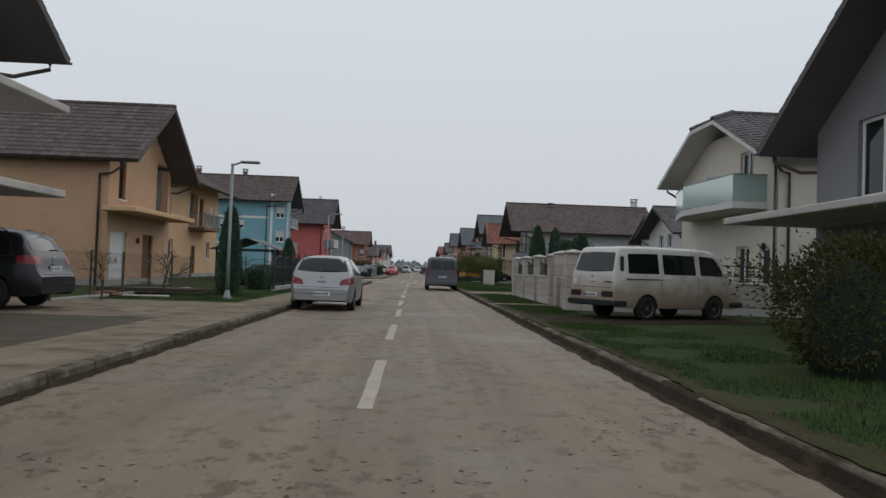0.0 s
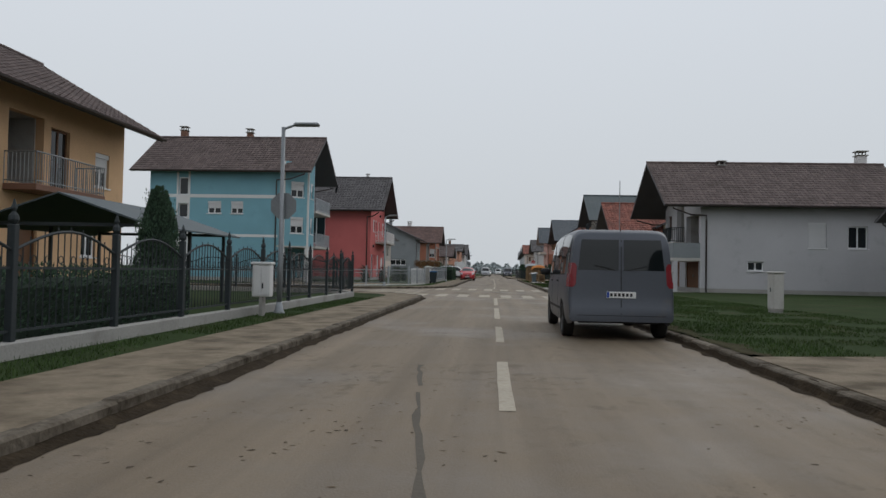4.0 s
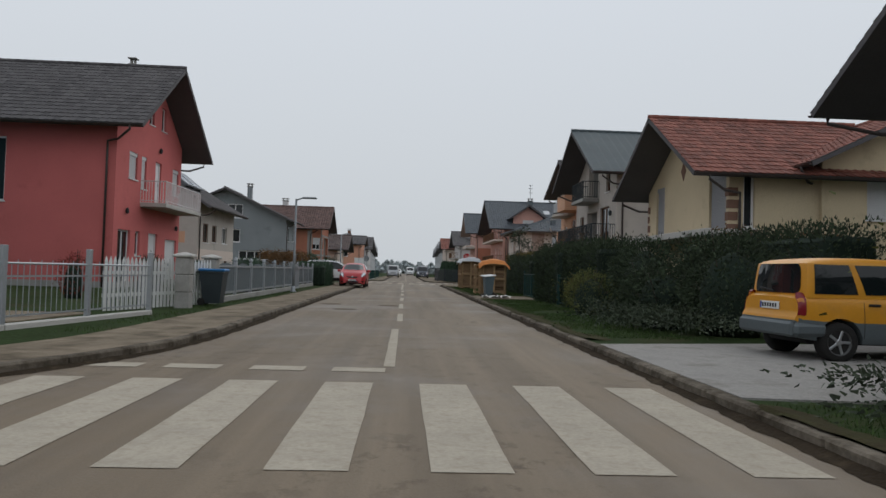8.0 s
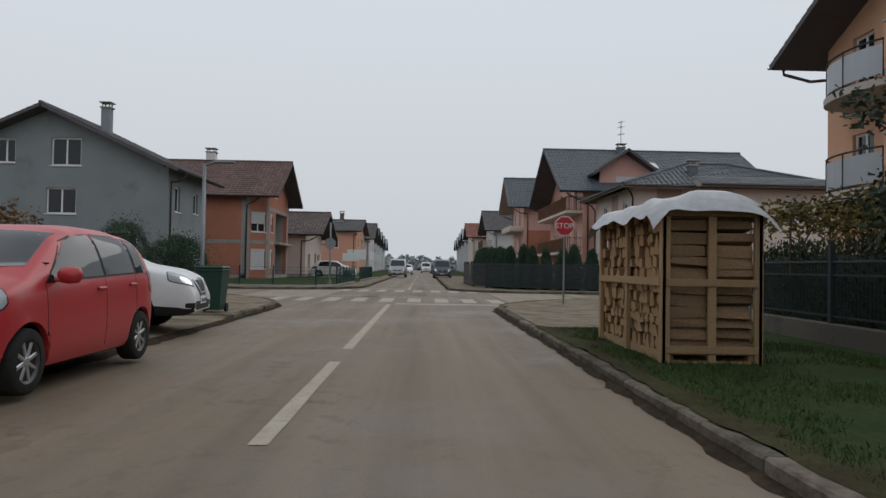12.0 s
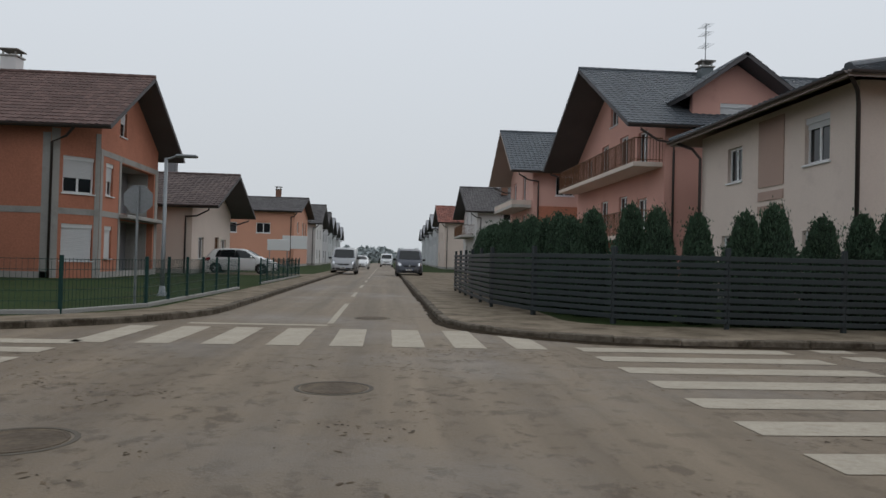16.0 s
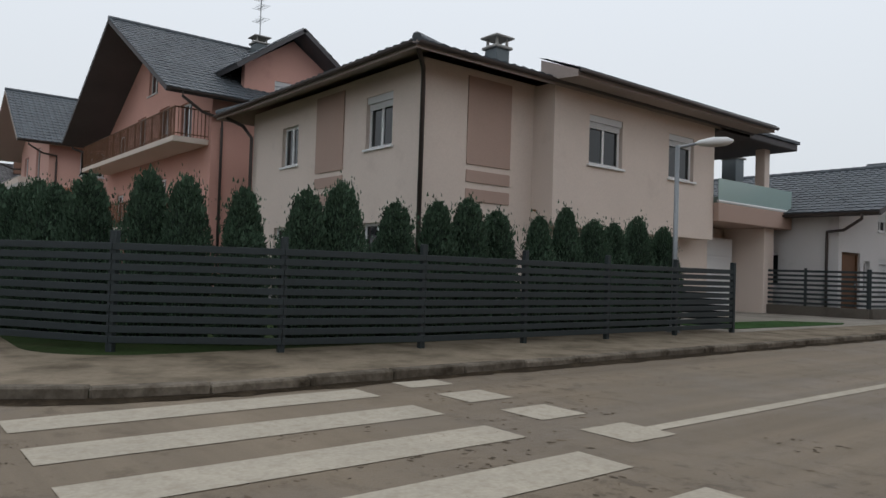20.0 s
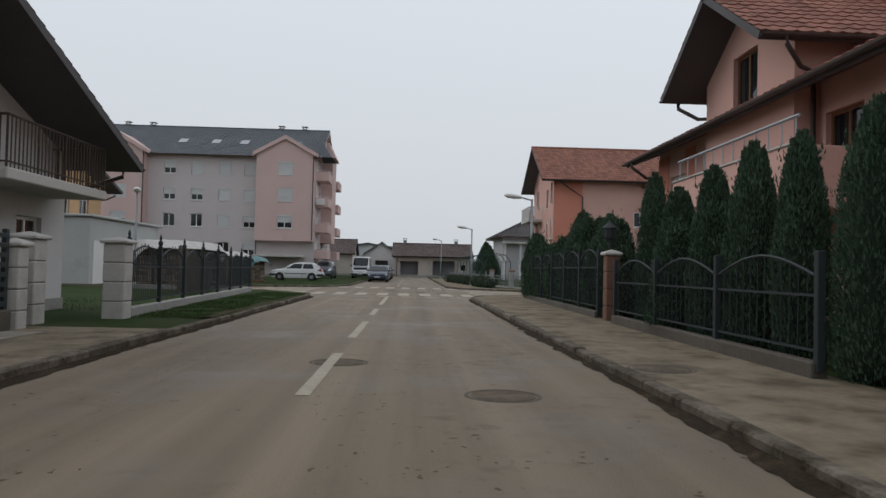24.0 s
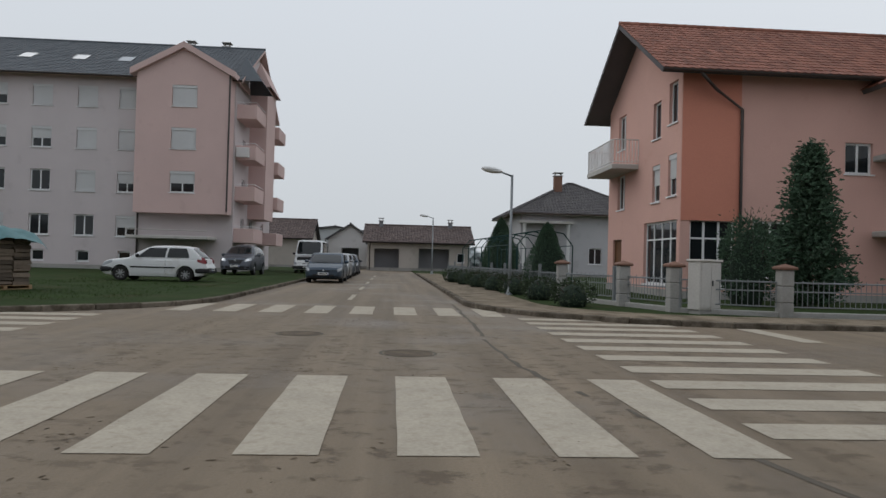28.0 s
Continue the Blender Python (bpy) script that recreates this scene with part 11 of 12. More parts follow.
        return sharpen(part(nm, slab(grid, tuple(-k for k in d), thick), m, parent or c, lab), 40)

    def wrap(nm, m, s, end, p0, p1, zl, zh, lab="", off=0.006):
        """A lamp round a corner, from p0 to p1 degrees off the car's end, with its edges' heights at both ends."""
        cy, sg = (y0 + 0.6, -1) if end == "rear" else (y1 - 0.7, 1)
        grid = []
        for q in range(6):
            row = []
            for k in range(11):
                f = k / 10
                t = radians(lerp(p0, p1, f))
                edge = 0.5 - 0.5 * min(1, 5 * min(f, 1 - f) + 0.55)
                a, b = lerp(*zl, f), lerp(*zh, f ** 0.4)
                z = lerp(lerp(a, b, edge * 0.6), lerp(b, a, edge * 0.6), q / 5)
                d = Vector((s * math.sin(t), sg * math.cos(t), 0))
                row.append(on_skin(Vector((s * 0.3 * hw, cy, z)) + 3 * d, -d, off))
            grid.append(row)
        return sharpen(part(nm, slab(grid, (s * 0.7, sg * 0.7, 0), 0.02), m, c, lab), 40)

    line = lambda x, z, n=8, k=0.0: [(lerp(-x, x, q / n), z - k * (2 * q / n - 1) ** 2) for q in range(n + 1)]
    # panes
    (xa, za), (xb, zb_) = glass
    if rear_doors:
        for a, b in ((-1, -0.06), (0.06, 1)):
            patch("rear_window", "car_glass", "rear", [(xa * lerp(a, b, q / 5), za) for q in range(6)], [(xb * lerp(a, b, q / 5), zb_) for q in range(6)])
        patch("door_gap", "black_plastic", "rear", [(-0.008, 0.45), (0.008, 0.45)], [(-0.008, zb_), (0.008, zb_)], 8, 0.003, thick=0.006)
        for s in (-1, 1):
            part("wiper", Geo().tube([on_skin((s * 0.1, y0 - 1, za), (0, 1, 0), 0.03), on_skin((s * 0.45, y0 - 1, za + 0.08), (0, 1, 0), 0.03)], 0.009, 5), "black_plastic", c)
    else:
        patch("rear_window", "car_glass", "rear", line(xa, za, k=-0.03), line(xb, zb_, k=0.02), 7)
        part("rear_wiper", Geo().tube([on_skin((0, y0 - 1, za + 0.03), (0, 1, 0), 0.02), on_skin((xa * 0.55, y0 - 1, za + 0.035), (0, 1, 0), 0.02)], 0.011, 5), "black_plastic", c)
        patch("tailgate_gap", "black_plastic", "rear", line(xa * 0.98, bump + 0.008), line(xa * 0.98, bump + 0.02), 1, 0.002, thick=0.006)
        zh = lerp(bump, za, 0.42)
        part("tailgate_handle", Geo().cbox(-0.11, -0.03, zh - 0.03, 0.11, 0.02, zh + 0.03, 0.014, at=Matrix.Translation((0, on_skin((0, y0 - 1, zh), (0, 1, 0), 0)[1], 0))), paint, c)
        part("rear_emblem", Geo().lathe([(0.045, -0.01), (0.045, 0.012), (0.03, 0.016)], 14, at=Matrix.Translation(on_skin((0, y0 - 1, zh + 0.13), (0, 1, 0), 0)) @ Matrix.Rotation(radians(90), 4, "X")), "rim", c)
    (xa, za), (xb, zb_) = screen
    patch("windscreen", "car_glass", "front", line(xa, za, k=-0.02), line(xb, zb_, k=0.02), 8)
    for s in (1, -1):
        part("wiper", Geo().tube([on_skin((s * xa * 0.5 + 0.1, y1 + 1, za + 0.01), (0, -1, 0), 0.02), on_skin((s * xa * 0.5 - 0.42, y1 + 1, za + 0.035), (0, -1, 0), 0.02)], 0.009, 5), "black_plastic", c)
    for s in (1, -1):
        def pane(nm, m, b0, b1, t0, t1, off, grow=0.0):
            k = 7
            lo = [(lerp(b0 - grow, b1 + grow, q / k), soft(belt, lerp(b0, b1, q / k)) + 0.03 - grow * 0.5) for q in range(k + 1)]
            hi = [(lerp(t0 - grow, t1 + grow, q / k), soft(top, lerp(t0, t1, q / k)) - drop + grow * 0.4) for q in range(k + 1)]
            patch(nm, m, s, lo, hi, 6, off)
        if not framed:
            pane("window_trim", "black_plastic", wins[0][0], wins[-1][1], wins[0][2], wins[-1][3], 0.002, 0.035)
        for b0, b1, t0, t1 in wins:
            if framed:
                pane("window_seal", "black_plastic", b0, b1, t0, t1, 0.003, 0.02)
            pane("side_window", "car_glass", b0, b1, t0, t1, 0.007)
        for y in doors:
            zt = soft(belt, y) + 0.01
            patch("door_gap", "black_plastic", s, [(y - 0.004, sill + 0.08), (y + 0.004, sill + 0.08)], [(y - 0.004, zt), (y + 0.004, zt)], 10, 0.002, thick=0.006)
        for y in doors[:2]:
            zt = soft(belt, y) - 0.1
            p = Vector(on_skin((s * 3, y + 0.13, zt), (-s, 0, 0), 0.012))
            part("door_handle", Geo().cbox(-0.018, -0.09, -0.016, 0.018, 0.09, 0.016, 0.012, at=Matrix.Translation(p)), trim or paint, c)
        if trim:
            a, b = axles[0] + arch + 0.03, axles[1] - arch - 0.03
            patch("side_moulding", trim, s, [(lerp(a, b, q / 8), 0.48) for q in range(9)], [(lerp(a, b, q / 8), 0.53) for q in range(9)], 1, 0.012)
        ymr = mirror
        p = Vector(on_skin((s * 3, ymr, soft(belt, ymr) + 0.05), (-s, 0, 0), 0.0))
        mir = Geo().lathe([(0.03, -0.1), (0.08, -0.075), (0.095, 0.0), (0.085, 0.06), (0.05, 0.085)], 12, at=Matrix.Translation(p + Vector((s * 0.13, -0.02, 0.03))) @ Matrix.Rotation(radians(90), 4, "Y") @ Matrix.Diagonal((0.85, 0.7, 1.15, 1)))
        mir.cbox(min(-0.02 * s, s * 0.1), -0.03, -0.03, max(-0.02 * s, s * 0.1), 0.02, 0.01, 0.01, at=Matrix.Translation(p))
        sharpen(part("wing_mirror", mir, "black_plastic" if trim or paint == "car_silver" else paint, c), 45)
        if flat_tail:
            xa_, xb_, za_, zb2 = flat_tail
            us = sorted((s * xa_, s * xb_))
            patch("tail_light", "tail_dark", "rear", [(lerp(*us, q / 4), za_) for q in range(5)], [(lerp(*us, q / 4), zb2) for q in range(5)], 2, 0.012, "dark red tail light")
        if tail:
            wrap("tail_light", "tail_red", s, "rear", *tail, lab="red tail light")
        if head:
            h0, h1, hl, hh = head
            wrap("headlight_housing", "black_plastic", s, "front", h0 - 1.5, h1 + 1.5, (hl[0] - 0.014, hl[1] - 0.012), (hh[0] + 0.01, hh[1] + 0.012), off=0.002)
            wrap("headlight", "headlight", s, "front", *head, lab="clear glass headlight")
            wrap("reflector", "lamp_mirror", s, "front", lerp(h0, h1, 0.12), lerp(h0, h1, 0.62), (hl[0] + 0.02, lerp(*hl, 0.6) + 0.02), (lerp(*hh, 0.1), lerp(*hh, 0.6)), off=0.009)
    # bumpers, grille, plates
    if grille:
        (ga, gza), (gb, gzb) = grille
        patch("grille", "black_plastic", "front", line(ga, gza, k=-0.02), line(gb, gzb), 3)
        part("emblem", Geo().lathe([(0.06, -0.02), (0.06, 0.014), (0.045, 0.02)], 16, at=Matrix.Translation(on_skin((0, y1 + 1, gzb - 0.01), (0, -1, 0), 0.008)) @ Matrix.Rotation(radians(-90), 4, "X")), "rim", c)
    if vee:
        for s in (-1, 1):
            patch("grille_trim", "rim", "front", [(s * x, 0.58) for x in (0.13, 0.17, 0.21)], [(s * x, 0.85) for x in (0.33, 0.37, 0.42)], 6, 0.016, "chrome grille strip")
        patch("skid_plate", "rim", "front", line(0.5, 0.31), line(0.52, 0.345), 1, 0.01)
    if intake:
        (ga, gza), (gb, gzb) = intake
        patch("lower_grille", "black_plastic", "front", line(ga, gza), line(gb, gzb), 3)
        for s in (-1, 1):
            wrap("fog_light", "black_plastic", s, "front", 24, 40, (gza + 0.03, gza + 0.05), (gza + 0.13, gza + 0.12))
    patch("bumper_gap", "black_plastic", "rear", line(hw * 0.8, bump - 0.17), line(hw * 0.8, bump - 0.16), 1, 0.002, thick=0.006)
    number_plate(c, on_skin((0, y0 - 1, plate[0] + 0.05), (0, 1, 0), 0.008)[1], plate[0], -1)
    number_plate(c, on_skin((0, y1 + 1, plate[1] + 0.05), (0, -1, 0), 0.008)[1], plate[1], 1)
    for a in axles:
        for s in (-1, 1):
            wheel(c, s * (hw - 0.115), a, r, 0.2, rim, spokes)
    if rack:
        ra, rb = -L * 0.33, L * 0.06
        for s in (-1, 1):
            x = 0.56 * hw * 1.1
            part("roof_rail", Geo().tube([(s * x, ra, soft(top, ra) - 0.06), (s * x, ra + 0.15, soft(top, ra) + 0.01), (s * x, rb - 0.15, soft(top, rb) + 0.01), (s * x, rb, soft(top, rb) - 0.06)], 0.016, 6), "black_plastic", c)
    ya = wins[0][0] - 0.1
    part("aerial", Geo().tube([(0, ya, soft(top, ya) - 0.02), (0, ya - 0.1, soft(top, ya) + 0.13)], 0.006, 5), "black_plastic", c)
    return c


ROUND_HATCH = dict(L=4.2, W=1.75, axles=(-1.32, 1.29), r=0.31, sill=0.22, bump=0.62, doors=(-0.25, -1.12, 0.98), plate=(0.41, 0.4),
                   top=[(-2.1, 0.58), (-2.06, 0.64), (-2.0, 0.67), (-1.97, 0.75), (-1.94, 0.95), (-1.9, 1.03), (-1.82, 1.12), (-1.64, 1.33), (-1.54, 1.42), (-1.42, 1.465), (-1.0, 1.495), (-0.4, 1.51), (0.1, 1.49),
                        (0.45, 1.42), (0.9, 1.18), (1.2, 1.01), (1.35, 0.965), (1.7, 0.87), (1.95, 0.75), (2.05, 0.65), (2.1, 0.52)],
                   belt=[(-2.1, 0.56), (-1.93, 0.88), (-1.75, 0.97), (-1.0, 0.955), (0.9, 0.92), (1.4, 0.85), (2.0, 0.66), (2.1, 0.48)],
                   wins=[(-1.34, -1.16, -1.2, -1.06), (-1.1, -0.28, -1.0, -0.26), (-0.22, 0.92, -0.2, 0.36)], glass=((0.69, 1.04), (0.57, 1.42)), screen=((0.66, 1.06), (0.52, 1.43)),
                   tail=(25, 76, (0.69, 0.76), (0.74, 0.955)), head=(24, 62, (0.6, 0.74), (0.64, 0.87)), grille=((0.3, 0.5), (0.36, 0.58)), intake=((0.4, 0.3), (0.44, 0.38)))
ROUND_SMALL = dict(L=3.8, W=1.7, axles=(-1.24, 1.2), r=0.29, sill=0.21, bump=0.6, doors=(-0.27, -1.08, 0.92), plate=(0.68, 0.4), tumble=0.2, nose=0.34,
                   top=[(-1.9, 0.56), (-1.86, 0.64), (-1.82, 0.74), (-1.79, 0.95), (-1.74, 1.05), (-1.6, 1.3), (-1.5, 1.42), (-1.38, 1.47), (-0.9, 1.52), (-0.3, 1.53), (0.1, 1.5), (0.4, 1.42), (0.85, 1.2),
                        (1.18, 1.04), (1.32, 1.0), (1.55, 0.93), (1.72, 0.84), (1.82, 0.72), (1.88, 0.58), (1.9, 0.48)],
                   belt=[(-1.9, 0.55), (-1.72, 0.98), (-1.0, 1.0), (0.8, 0.94), (1.2, 0.9), (1.6, 0.8), (1.84, 0.6), (1.9, 0.45)],
                   wins=[(-1.42, -1.14, -1.3, -1.08), (-1.06, -0.3, -1.0, -0.28), (-0.24, 0.9, -0.22, 0.34)], glass=((0.58, 1.08), (0.5, 1.4)), screen=((0.64, 1.08), (0.53, 1.44)),
                   tail=(30, 70, (0.75, 0.8), (1.0, 1.05)), head=(25, 62, (0.62, 0.78), (0.66, 0.95)), grille=((0.26, 0.57), (0.4, 0.67)), intake=((0.36, 0.28), (0.4, 0.39)))
ROUND_CROSS = dict(L=4.6, W=1.83, axles=(-1.38, 1.33), r=0.35, sill=0.28, bump=0.72, doors=(-0.25, -1.2, 1.02), plate=(0.8, 0.45), tumble=0.19, nose=0.24,
                   top=[(-2.3, 0.68), (-2.25, 0.76), (-2.2, 0.86), (-2.16, 1.1), (-2.08, 1.2), (-1.9, 1.45), (-1.8, 1.57), (-1.65, 1.63), (-1.0, 1.69), (-0.3, 1.7), (0.2, 1.66), (0.5, 1.58), (1.0, 1.3), (1.3, 1.14),
                        (1.45, 1.1), (1.9, 1.03), (2.15, 0.93), (2.26, 0.78), (2.3, 0.6)],
                   belt=[(-2.3, 0.66), (-2.05, 1.08), (-1.0, 1.08), (1.0, 1.03), (1.5, 0.99), (2.1, 0.82), (2.3, 0.55)],
                   wins=[(-1.75, -1.32, -1.6, -1.22), (-1.24, -0.3, -1.15, -0.28), (-0.22, 1.0, -0.2, 0.45)], glass=((0.64, 1.2), (0.55, 1.54)), screen=((0.68, 1.18), (0.56, 1.6)),
                   tail=(30, 75, (0.92, 0.96), (1.1, 1.12)), head=(20, 60, (0.74, 0.84), (0.8, 0.98)), grille=((0.3, 0.6), (0.42, 0.84)), intake=((0.5, 0.36), (0.54, 0.5)))
ROUND_VAN = dict(L=4.8, W=1.9, axles=(-1.5, 1.55), r=0.32, sill=0.26, bump=0.6, doors=(0.55, -0.75, 1.5), plate=(0.74, 0.42), tumble=0.05, box=9.0, back=0.04, nose=0.26, sm=0.012,
                 top=[(-2.4, 0.52), (-2.385, 0.6), (-2.36, 0.66), (-2.35, 1.1), (-2.31, 1.72), (-2.27, 1.86), (-2.17, 1.93), (-1.5, 1.97), (0.3, 1.97), (0.9, 1.93), (1.2, 1.82), (1.7, 1.38), (1.95, 1.17), (2.15, 1.04), (2.3, 0.9), (2.37, 0.72), (2.4, 0.55)],
                 belt=[(-2.4, 0.5), (-2.36, 0.64), (-2.34, 1.12), (1.4, 1.1), (1.9, 1.0), (2.25, 0.8), (2.4, 0.5)],
                 wins=[(-2.1, -0.95, -2.08, -0.95), (-0.85, 0.45, -0.85, 0.45), (0.62, 1.65, 0.62, 1.08)], glass=((0.74, 1.22), (0.68, 1.75)), screen=((0.74, 1.2), (0.66, 1.82)),
                 tail=(42, 66, (0.92, 0.92), (1.34, 1.34)), head=(24, 56, (0.7, 0.8), (0.86, 1.02)), grille=((0.4, 0.66), (0.45, 0.78)), intake=((0.5, 0.34), (0.54, 0.46)),
                 rear_doors=True, category="van", group="parked vans", trim="black_plastic", mirror=1.35, spokes=0)


loft_car("hatchback_car", "silver five-door hatchback parked at the kerb", pose(-2.05, 25.72, 0), "car_silver", **ROUND_HATCH)
loft_car("minibus", "dark grey passenger van parked at the roadside", pose(2.08, 48.75, 0), "car_grey", rim="steel_rim", **ROUND_VAN)
mb = loft_car("old_minibus", "old white minibus with tan road dust, on the grass verge", pose(7.15, 23.93, 0.06, 0, 0, -64.5), "car_old_white", L=4.57, W=1.85, axles=(-1.17, 1.27), r=0.33, sill=0.34, bump=0.84,
              doors=(0.64, -0.68, 1.7), plate=(0.6, 0.45), tumble=0.11, box=16.0, back=0.04, nose=0.07, sm=0.008, rim="steel_rim", spokes=0, category="van", group="parked vans", mirror=1.6, drop=0.2, framed=True,
              top=[(-2.285, 0.55), (-2.28, 0.62), (-2.27, 0.9), (-2.25, 1.2), (-2.06, 1.82), (-2.03, 1.88), (-1.95, 1.915), (-1.2, 1.945), (0.8, 1.95), (1.2, 1.93), (1.38, 1.87), (1.72, 1.52), (2.06, 1.2), (2.17, 1.12),
                   (2.25, 0.95), (2.28, 0.7), (2.285, 0.55)],
              belt=[(-2.285, 0.52), (-2.27, 0.85), (-2.24, 1.14), (-2.1, 1.21), (1.6, 1.21), (2.05, 1.12), (2.2, 0.95), (2.285, 0.5)],
              wins=[(-1.78, -0.78, -1.76, -0.78), (-0.58, 0.54, -0.58, 0.54), (0.76, 1.66, 0.76, 1.32)], glass=((0.76, 1.25), (0.68, 1.77)), screen=((0.74, 1.22), (0.66, 1.8)),
              head=(24, 42, (0.8, 0.8), (1.0, 1.0)), grille=((0.4, 0.82), (0.42, 0.98)), flat_tail=(0.42, 0.84, 0.61, 0.76))
for out, y in ((-1, -2.285), (1, 2.285)):
    bumper = Geo().cbox(-0.86, min(y, y + 0.1 * out), 0.38, 0.86, max(y, y + 0.1 * out), 0.54, 0.03)
    for s in (-1, 1):
        bumper.cbox(min(s * 0.8, s * 0.935), min(y + 0.06 * out, y - 0.42 * out), 0.39, max(s * 0.8, s * 0.935), max(y + 0.06 * out, y - 0.42 * out), 0.53, 0.03)
    part("bumper", bumper, "black_plastic", mb, "black plastic bumper")
for s in (-1, 1):
    part("sliding_rail", Geo().cbox(min(s * 0.9, s * 0.926), -1.9, 1.075, max(s * 0.9, s * 0.926), -0.7, 1.1, 0.005), "black_plastic", mb)
    part("air_vent", Geo().cbox(min(s * 0.8, s * 0.885), -2.05, 1.28, max(s * 0.8, s * 0.885), -1.96, 1.66, 0.02), "black_plastic", mb)
part("sticker", Geo().lathe([(0.075, 0), (0.075, 0.006)], 16, at=Matrix.Translation((-0.68, -2.275, 1.0)) @ Matrix.Rotation(radians(90), 4, "X")), "plate_white", mb, "round white sticker")
part("badge", Geo().box(0.5, -2.285, 0.985, 0.78, -2.268, 1.01), "black_plastic", mb)
loft_car("estate_car", "black estate car parked on a concrete driveway", pose(-9.35, 19.7, 0.1, 0, 0, 90), "car_black", rack=True, **ROUND_CROSS)
car("off_road_car", "yellow compact off-road car with grey cladding", pose(7.1, 83.25, 0.09, 0, 0, -87), "car_yellow", L=3.3, W=1.52, H=1.46, belt=0.92,
    hood=[(0.87, 0.9), (1.28, 0.85), (1.51, 0.8), (1.61, 0.75), (1.65, 0.68)], cabin=(-1.63, 0.83), roof=(-1.47, 0.26), axles=(-1.01, 1.03), r=0.28, taper=0.86, sill=0.26,
    wins=[(0.06, 0.34, 0.07, 0.35), (0.39, 0.63, 0.40, 0.67), (0.67, 0.90, 0.71, 0.93)], tail="tall", tail_z=(0.64, 0.94), lamp_z=(0.68, 0.84), plates=(0.7, 0.45), clad="anthracite", clad_z=0.58,
    bumper="anthracite", back=0.06, nose=0.1, doors=(0.365, 0.65), lean=0.03)
loft_car("small_car", "red five-door small car half on the pavement", pose(-3.1, 119.95, 0.04, 0, 0, 180), "car_red", spokes=8, **ROUND_SMALL)
loft_car("crossover_car", "white crossover car parked across the pavement", pose(-4.98, 124.75, 0.06, 0, 0, -84), "car_white", rack=True, vee=True, clad=("black_plastic", 0.42), **ROUND_CROSS)
loft_car("pickup_van", "dark grey van facing down the street", pose(2.95, 189.0, 0, 0, 0, 180), "car_grey", rim="steel_rim", **ROUND_VAN)
loft_car("people_carrier", "silver people carrier parked at the kerb", pose(-1.75, 191.5, 0, 0, 0, 180), "car_silver", **{**ROUND_VAN, "group": "parked cars", "category": "car", "trim": None, "spokes": 5})
loft_car("parked_car", "pale car parked in a driveway", pose(-7.3, 180.5, 0.09, 0, 0, -90), "car_white", **ROUND_HATCH)
loft_car("parked_car", "far white car at the kerb", pose(-1.4, 218, 0, 0, 0, 180), "car_white", **ROUND_HATCH)
loft_car("parked_van", "far white van on the road", pose(1.4, 246, 0, 0, 0, 180), "car_white", **ROUND_VAN)
loft_car("parked_car", "dark car behind a shrub", pose(9.3, 86.3, 0.09, 0, 0, -90), "car_black", **ROUND_HATCH)
car("three_door_car", "white three-door hatchback parked on grass", pose(79.3, 151.8, 0.09, 0, 0, 0), "car_white", L=4.0, W=1.68, H=1.41, belt=0.92,
    hood=[(1.0, 0.9), (1.6, 0.83), (1.9, 0.76), (1.97, 0.73), (2.0, 0.68)], nose=0.12, cabin=(-1.9, 1.05), roof=(-1.4, 0.25), axles=(-1.2, 1.27), r=0.29, spokes=8,
    wins=[(0.17, 0.47, 0.13, 0.50), (0.50, 0.87, 0.54, 0.92)], doors=(0.485,), mould=("black_plastic", 0.52), bumper="black_plastic")
car("saloon_car", "dark blue-grey saloon car parked at the kerb", pose(85.8, 145.75, 0, 0, 0, 90), "car_navy", **SEDAN)
car("parked_car", "silver estate car in the row of parked cars", pose(92.2, 145.9, 0, 0, 0, 90), "car_silver", **WAGON)
loft_car("parked_car", "dark car in the row of parked cars", pose(98.6, 145.9, 0, 0, 0, 90), "car_navy", **ROUND_HATCH)
loft_car("parked_car", "grey car far along the kerb", pose(104.8, 145.9, 0, 0, 0, 90), "car_grey", **ROUND_HATCH)
car("delivery_van", "white delivery van parked behind the cars", pose(101.5, 148.3, 0.05, 0, 0, 90), "car_white", spokes=0, rim="steel_rim", **{**VAN, "H": 2.35, "belt": 1.3, "L": 5.2})
loft_car("parked_car", "grey car beside the apartment block", pose(92.5, 151.2, 0.09, 0, 0, 90), "car_grey", **ROUND_CROSS)

# ---------------------------------------------------------------- the misty distance


def tree_line(pts, h, label, seed):
    """Far woods: ragged crowns of many loose clumps, without single trees to tell apart."""
    rnd = random.Random(seed)
    g = Geo()
    for a, b in zip(pts, pts[1:]):
        a, b = Vector(a), Vector(b)
        n = max(2, int((b - a).length / 3.2))
        for k in range(n):
            p = a.lerp(b, (k + rnd.random()) / n)
            r, hh = rnd.uniform(1.5, 3.2), h * rnd.uniform(0.45, 1.0)
            for _ in range(200):
                f = rnd.random()
                w = r * math.sin(math.pi * min(1, 0.15 + 0.8 * f)) * rnd.uniform(0.2, 1.15)
                t = rnd.uniform(0, math.tau)
                c = Vector((p.x + w * math.cos(t), p.y + w * math.sin(t), hh * f))
                s = rnd.uniform(0.35, 0.95)
                u = Vector((rnd.gauss(0, 1), rnd.gauss(0, 1), rnd.gauss(0, 1))).normalized() * s
                v = u.cross(Vector((rnd.gauss(0, 1), rnd.gauss(0, 1), rnd.gauss(0, 1)))).normalized() * s
                g.add([c - u, c - 0.4 * v, c + u, c + v], [(0, 1, 2, 3)])
    # the haze over these woods lies in their pale colour
    single("backdrop_trees", g, "far_trees", label, "trees", kind="stuff")


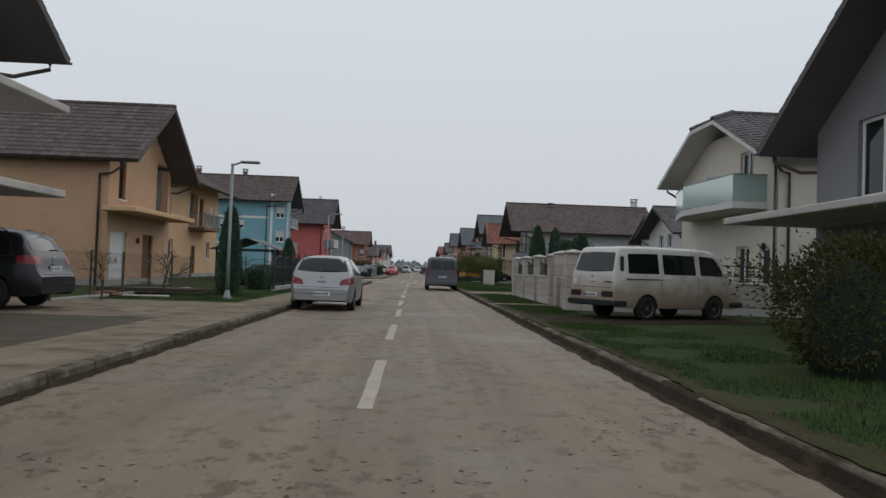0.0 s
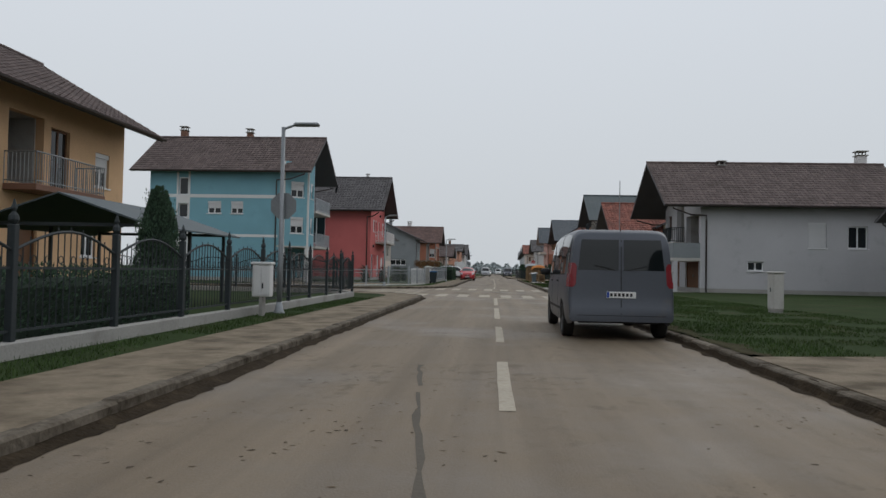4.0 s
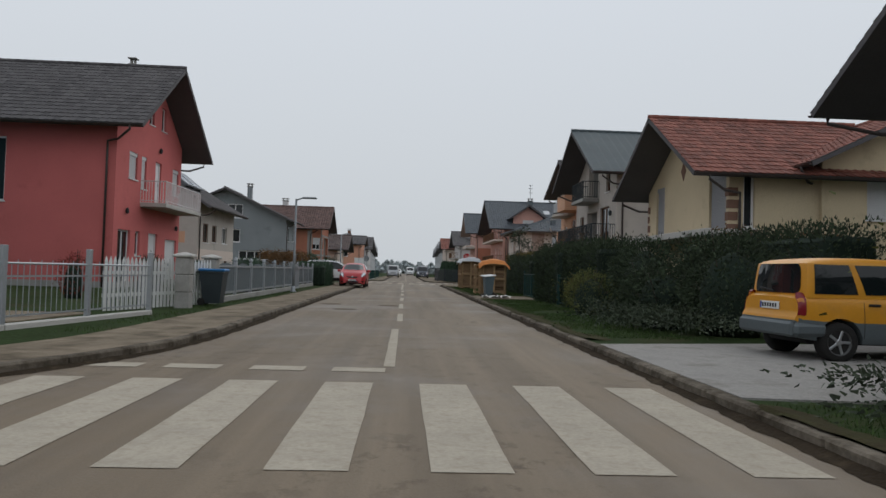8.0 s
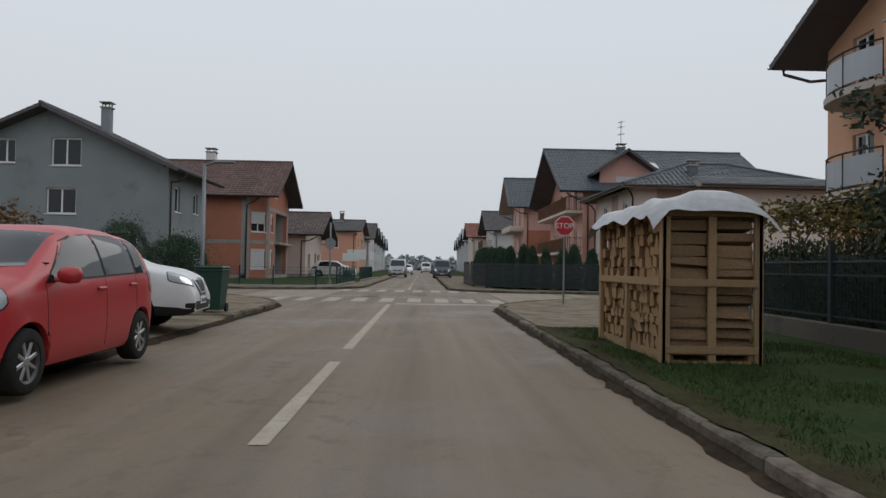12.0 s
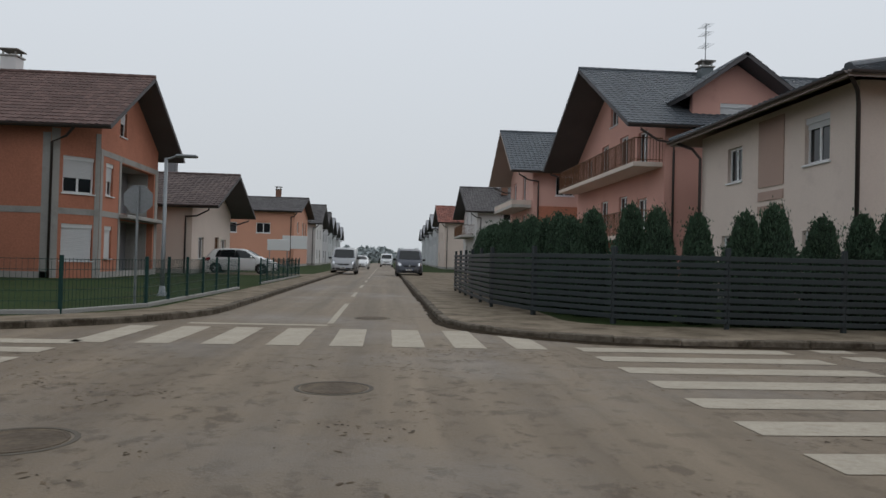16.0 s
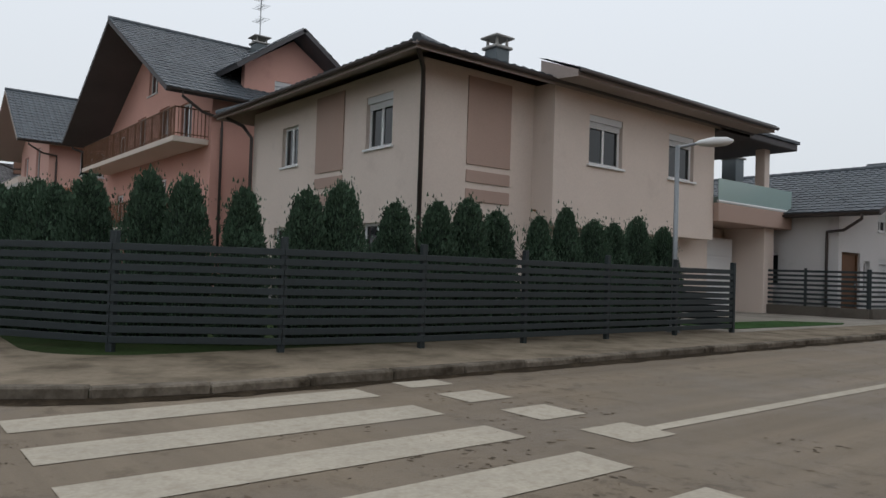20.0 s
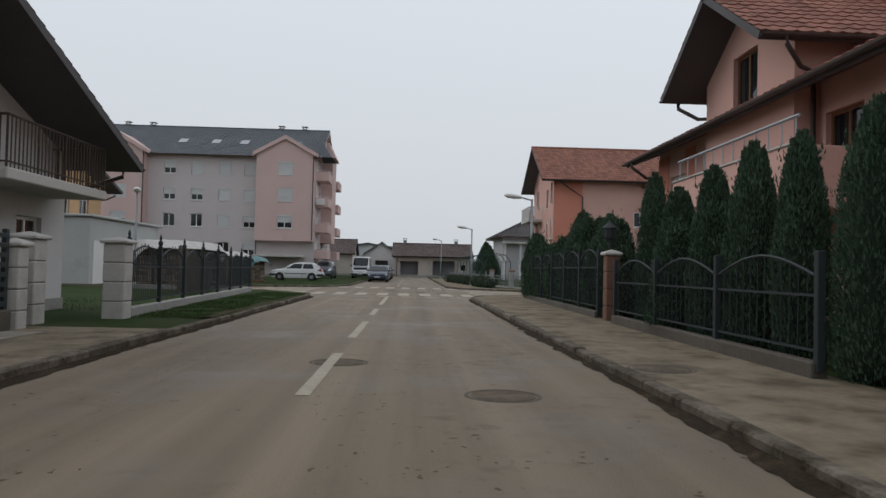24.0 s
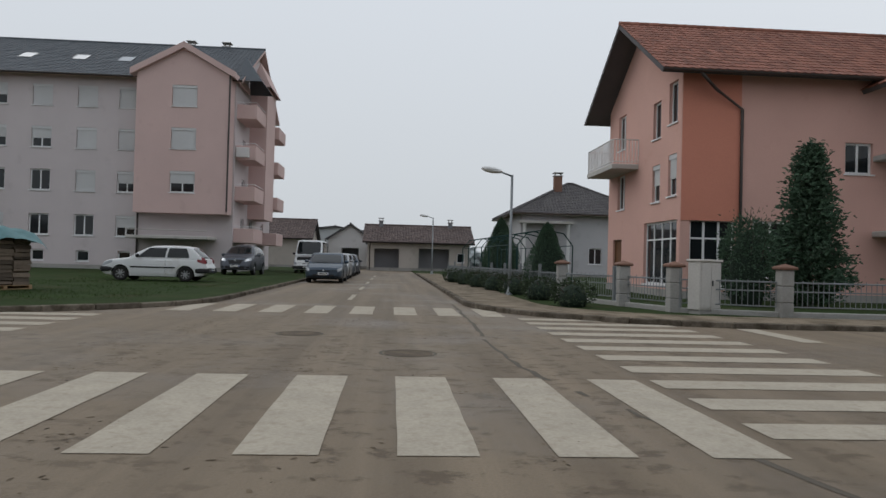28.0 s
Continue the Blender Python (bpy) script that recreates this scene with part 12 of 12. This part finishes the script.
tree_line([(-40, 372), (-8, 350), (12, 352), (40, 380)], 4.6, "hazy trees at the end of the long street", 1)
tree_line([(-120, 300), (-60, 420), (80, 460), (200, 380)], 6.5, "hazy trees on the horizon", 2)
tree_line([(190, 60), (210, 150), (190, 260)], 5, "hazy trees behind the farm", 3)

# ---------------------------------------------------------------- grass on the verges and lawns


def grass_patch(x0, y0, x1, y1, per, label, h=0.055, seed=1):
    """Short uneven grass blades on one stretch of ground."""
    rnd = random.Random(seed)
    g = Geo()
    for _ in range(int((x1 - x0) * (y1 - y0) * per)):
        x, y = rnd.uniform(x0, x1), rnd.uniform(y0, y1)
        thin = noise.noise(Vector((x * 0.8, y * 0.8, seed)))
        if 20.6 < y + 0.4 * thin < 23.6 and 3.2 < x < 9.6 and rnd.random() < 0.9:
            continue
        if thin < -0.3 + 0.25 * rnd.random():
            continue
        a = rnd.uniform(0, math.tau)
        w, hh = rnd.uniform(0.004, 0.009), h * rnd.uniform(0.4, 1.25) * (1 + 0.7 * thin)
        dx, dy = math.cos(a) * w, math.sin(a) * w
        lx, ly = rnd.gauss(0, 0.35) * hh, rnd.gauss(0, 0.35) * hh
        g.add([(x - dx, y - dy, 0.088), (x + dx, y + dy, 0.088), (x + lx, y + ly, 0.088 + hh)], [(0, 1, 2)])
    single("grass", g, "blade", label, "grass", kind="stuff")


for k, (x0, y0, x1, y1, per) in enumerate(((3.24, 5.5, 6.2, 22, 800), (3.24, 22, 5.3, 30, 800), (3.24, 29.8, 5.2, 39.5, 800), (3.24, 43.6, 9.5, 64, 420), (3.24, 64, 9.0, 76.5, 380),
                                           (3.24, 76, 5.6, 79, 400), (3.24, 85.5, 5.4, 93, 400), (3.24, 93, 5.6, 102.6, 600), (3.24, 108, 7.0, 126, 600), (-8.4, 24.6, -4.6, 34, 420), (-5.3, 34, -4.5, 61, 420),
                                           (36.5, 147.0, 52, 148.9, 700), (38, 149.2, 50, 153, 60), (66, 148.6, 84, 156, 70), (18.4, 149.0, 22.8, 150.1, 600), (-5.2, 84, -4.5, 107, 160))):
    grass_patch(x0, y0, x1, y1, per, "short green grass with worn muddy spots", seed=k + 1)
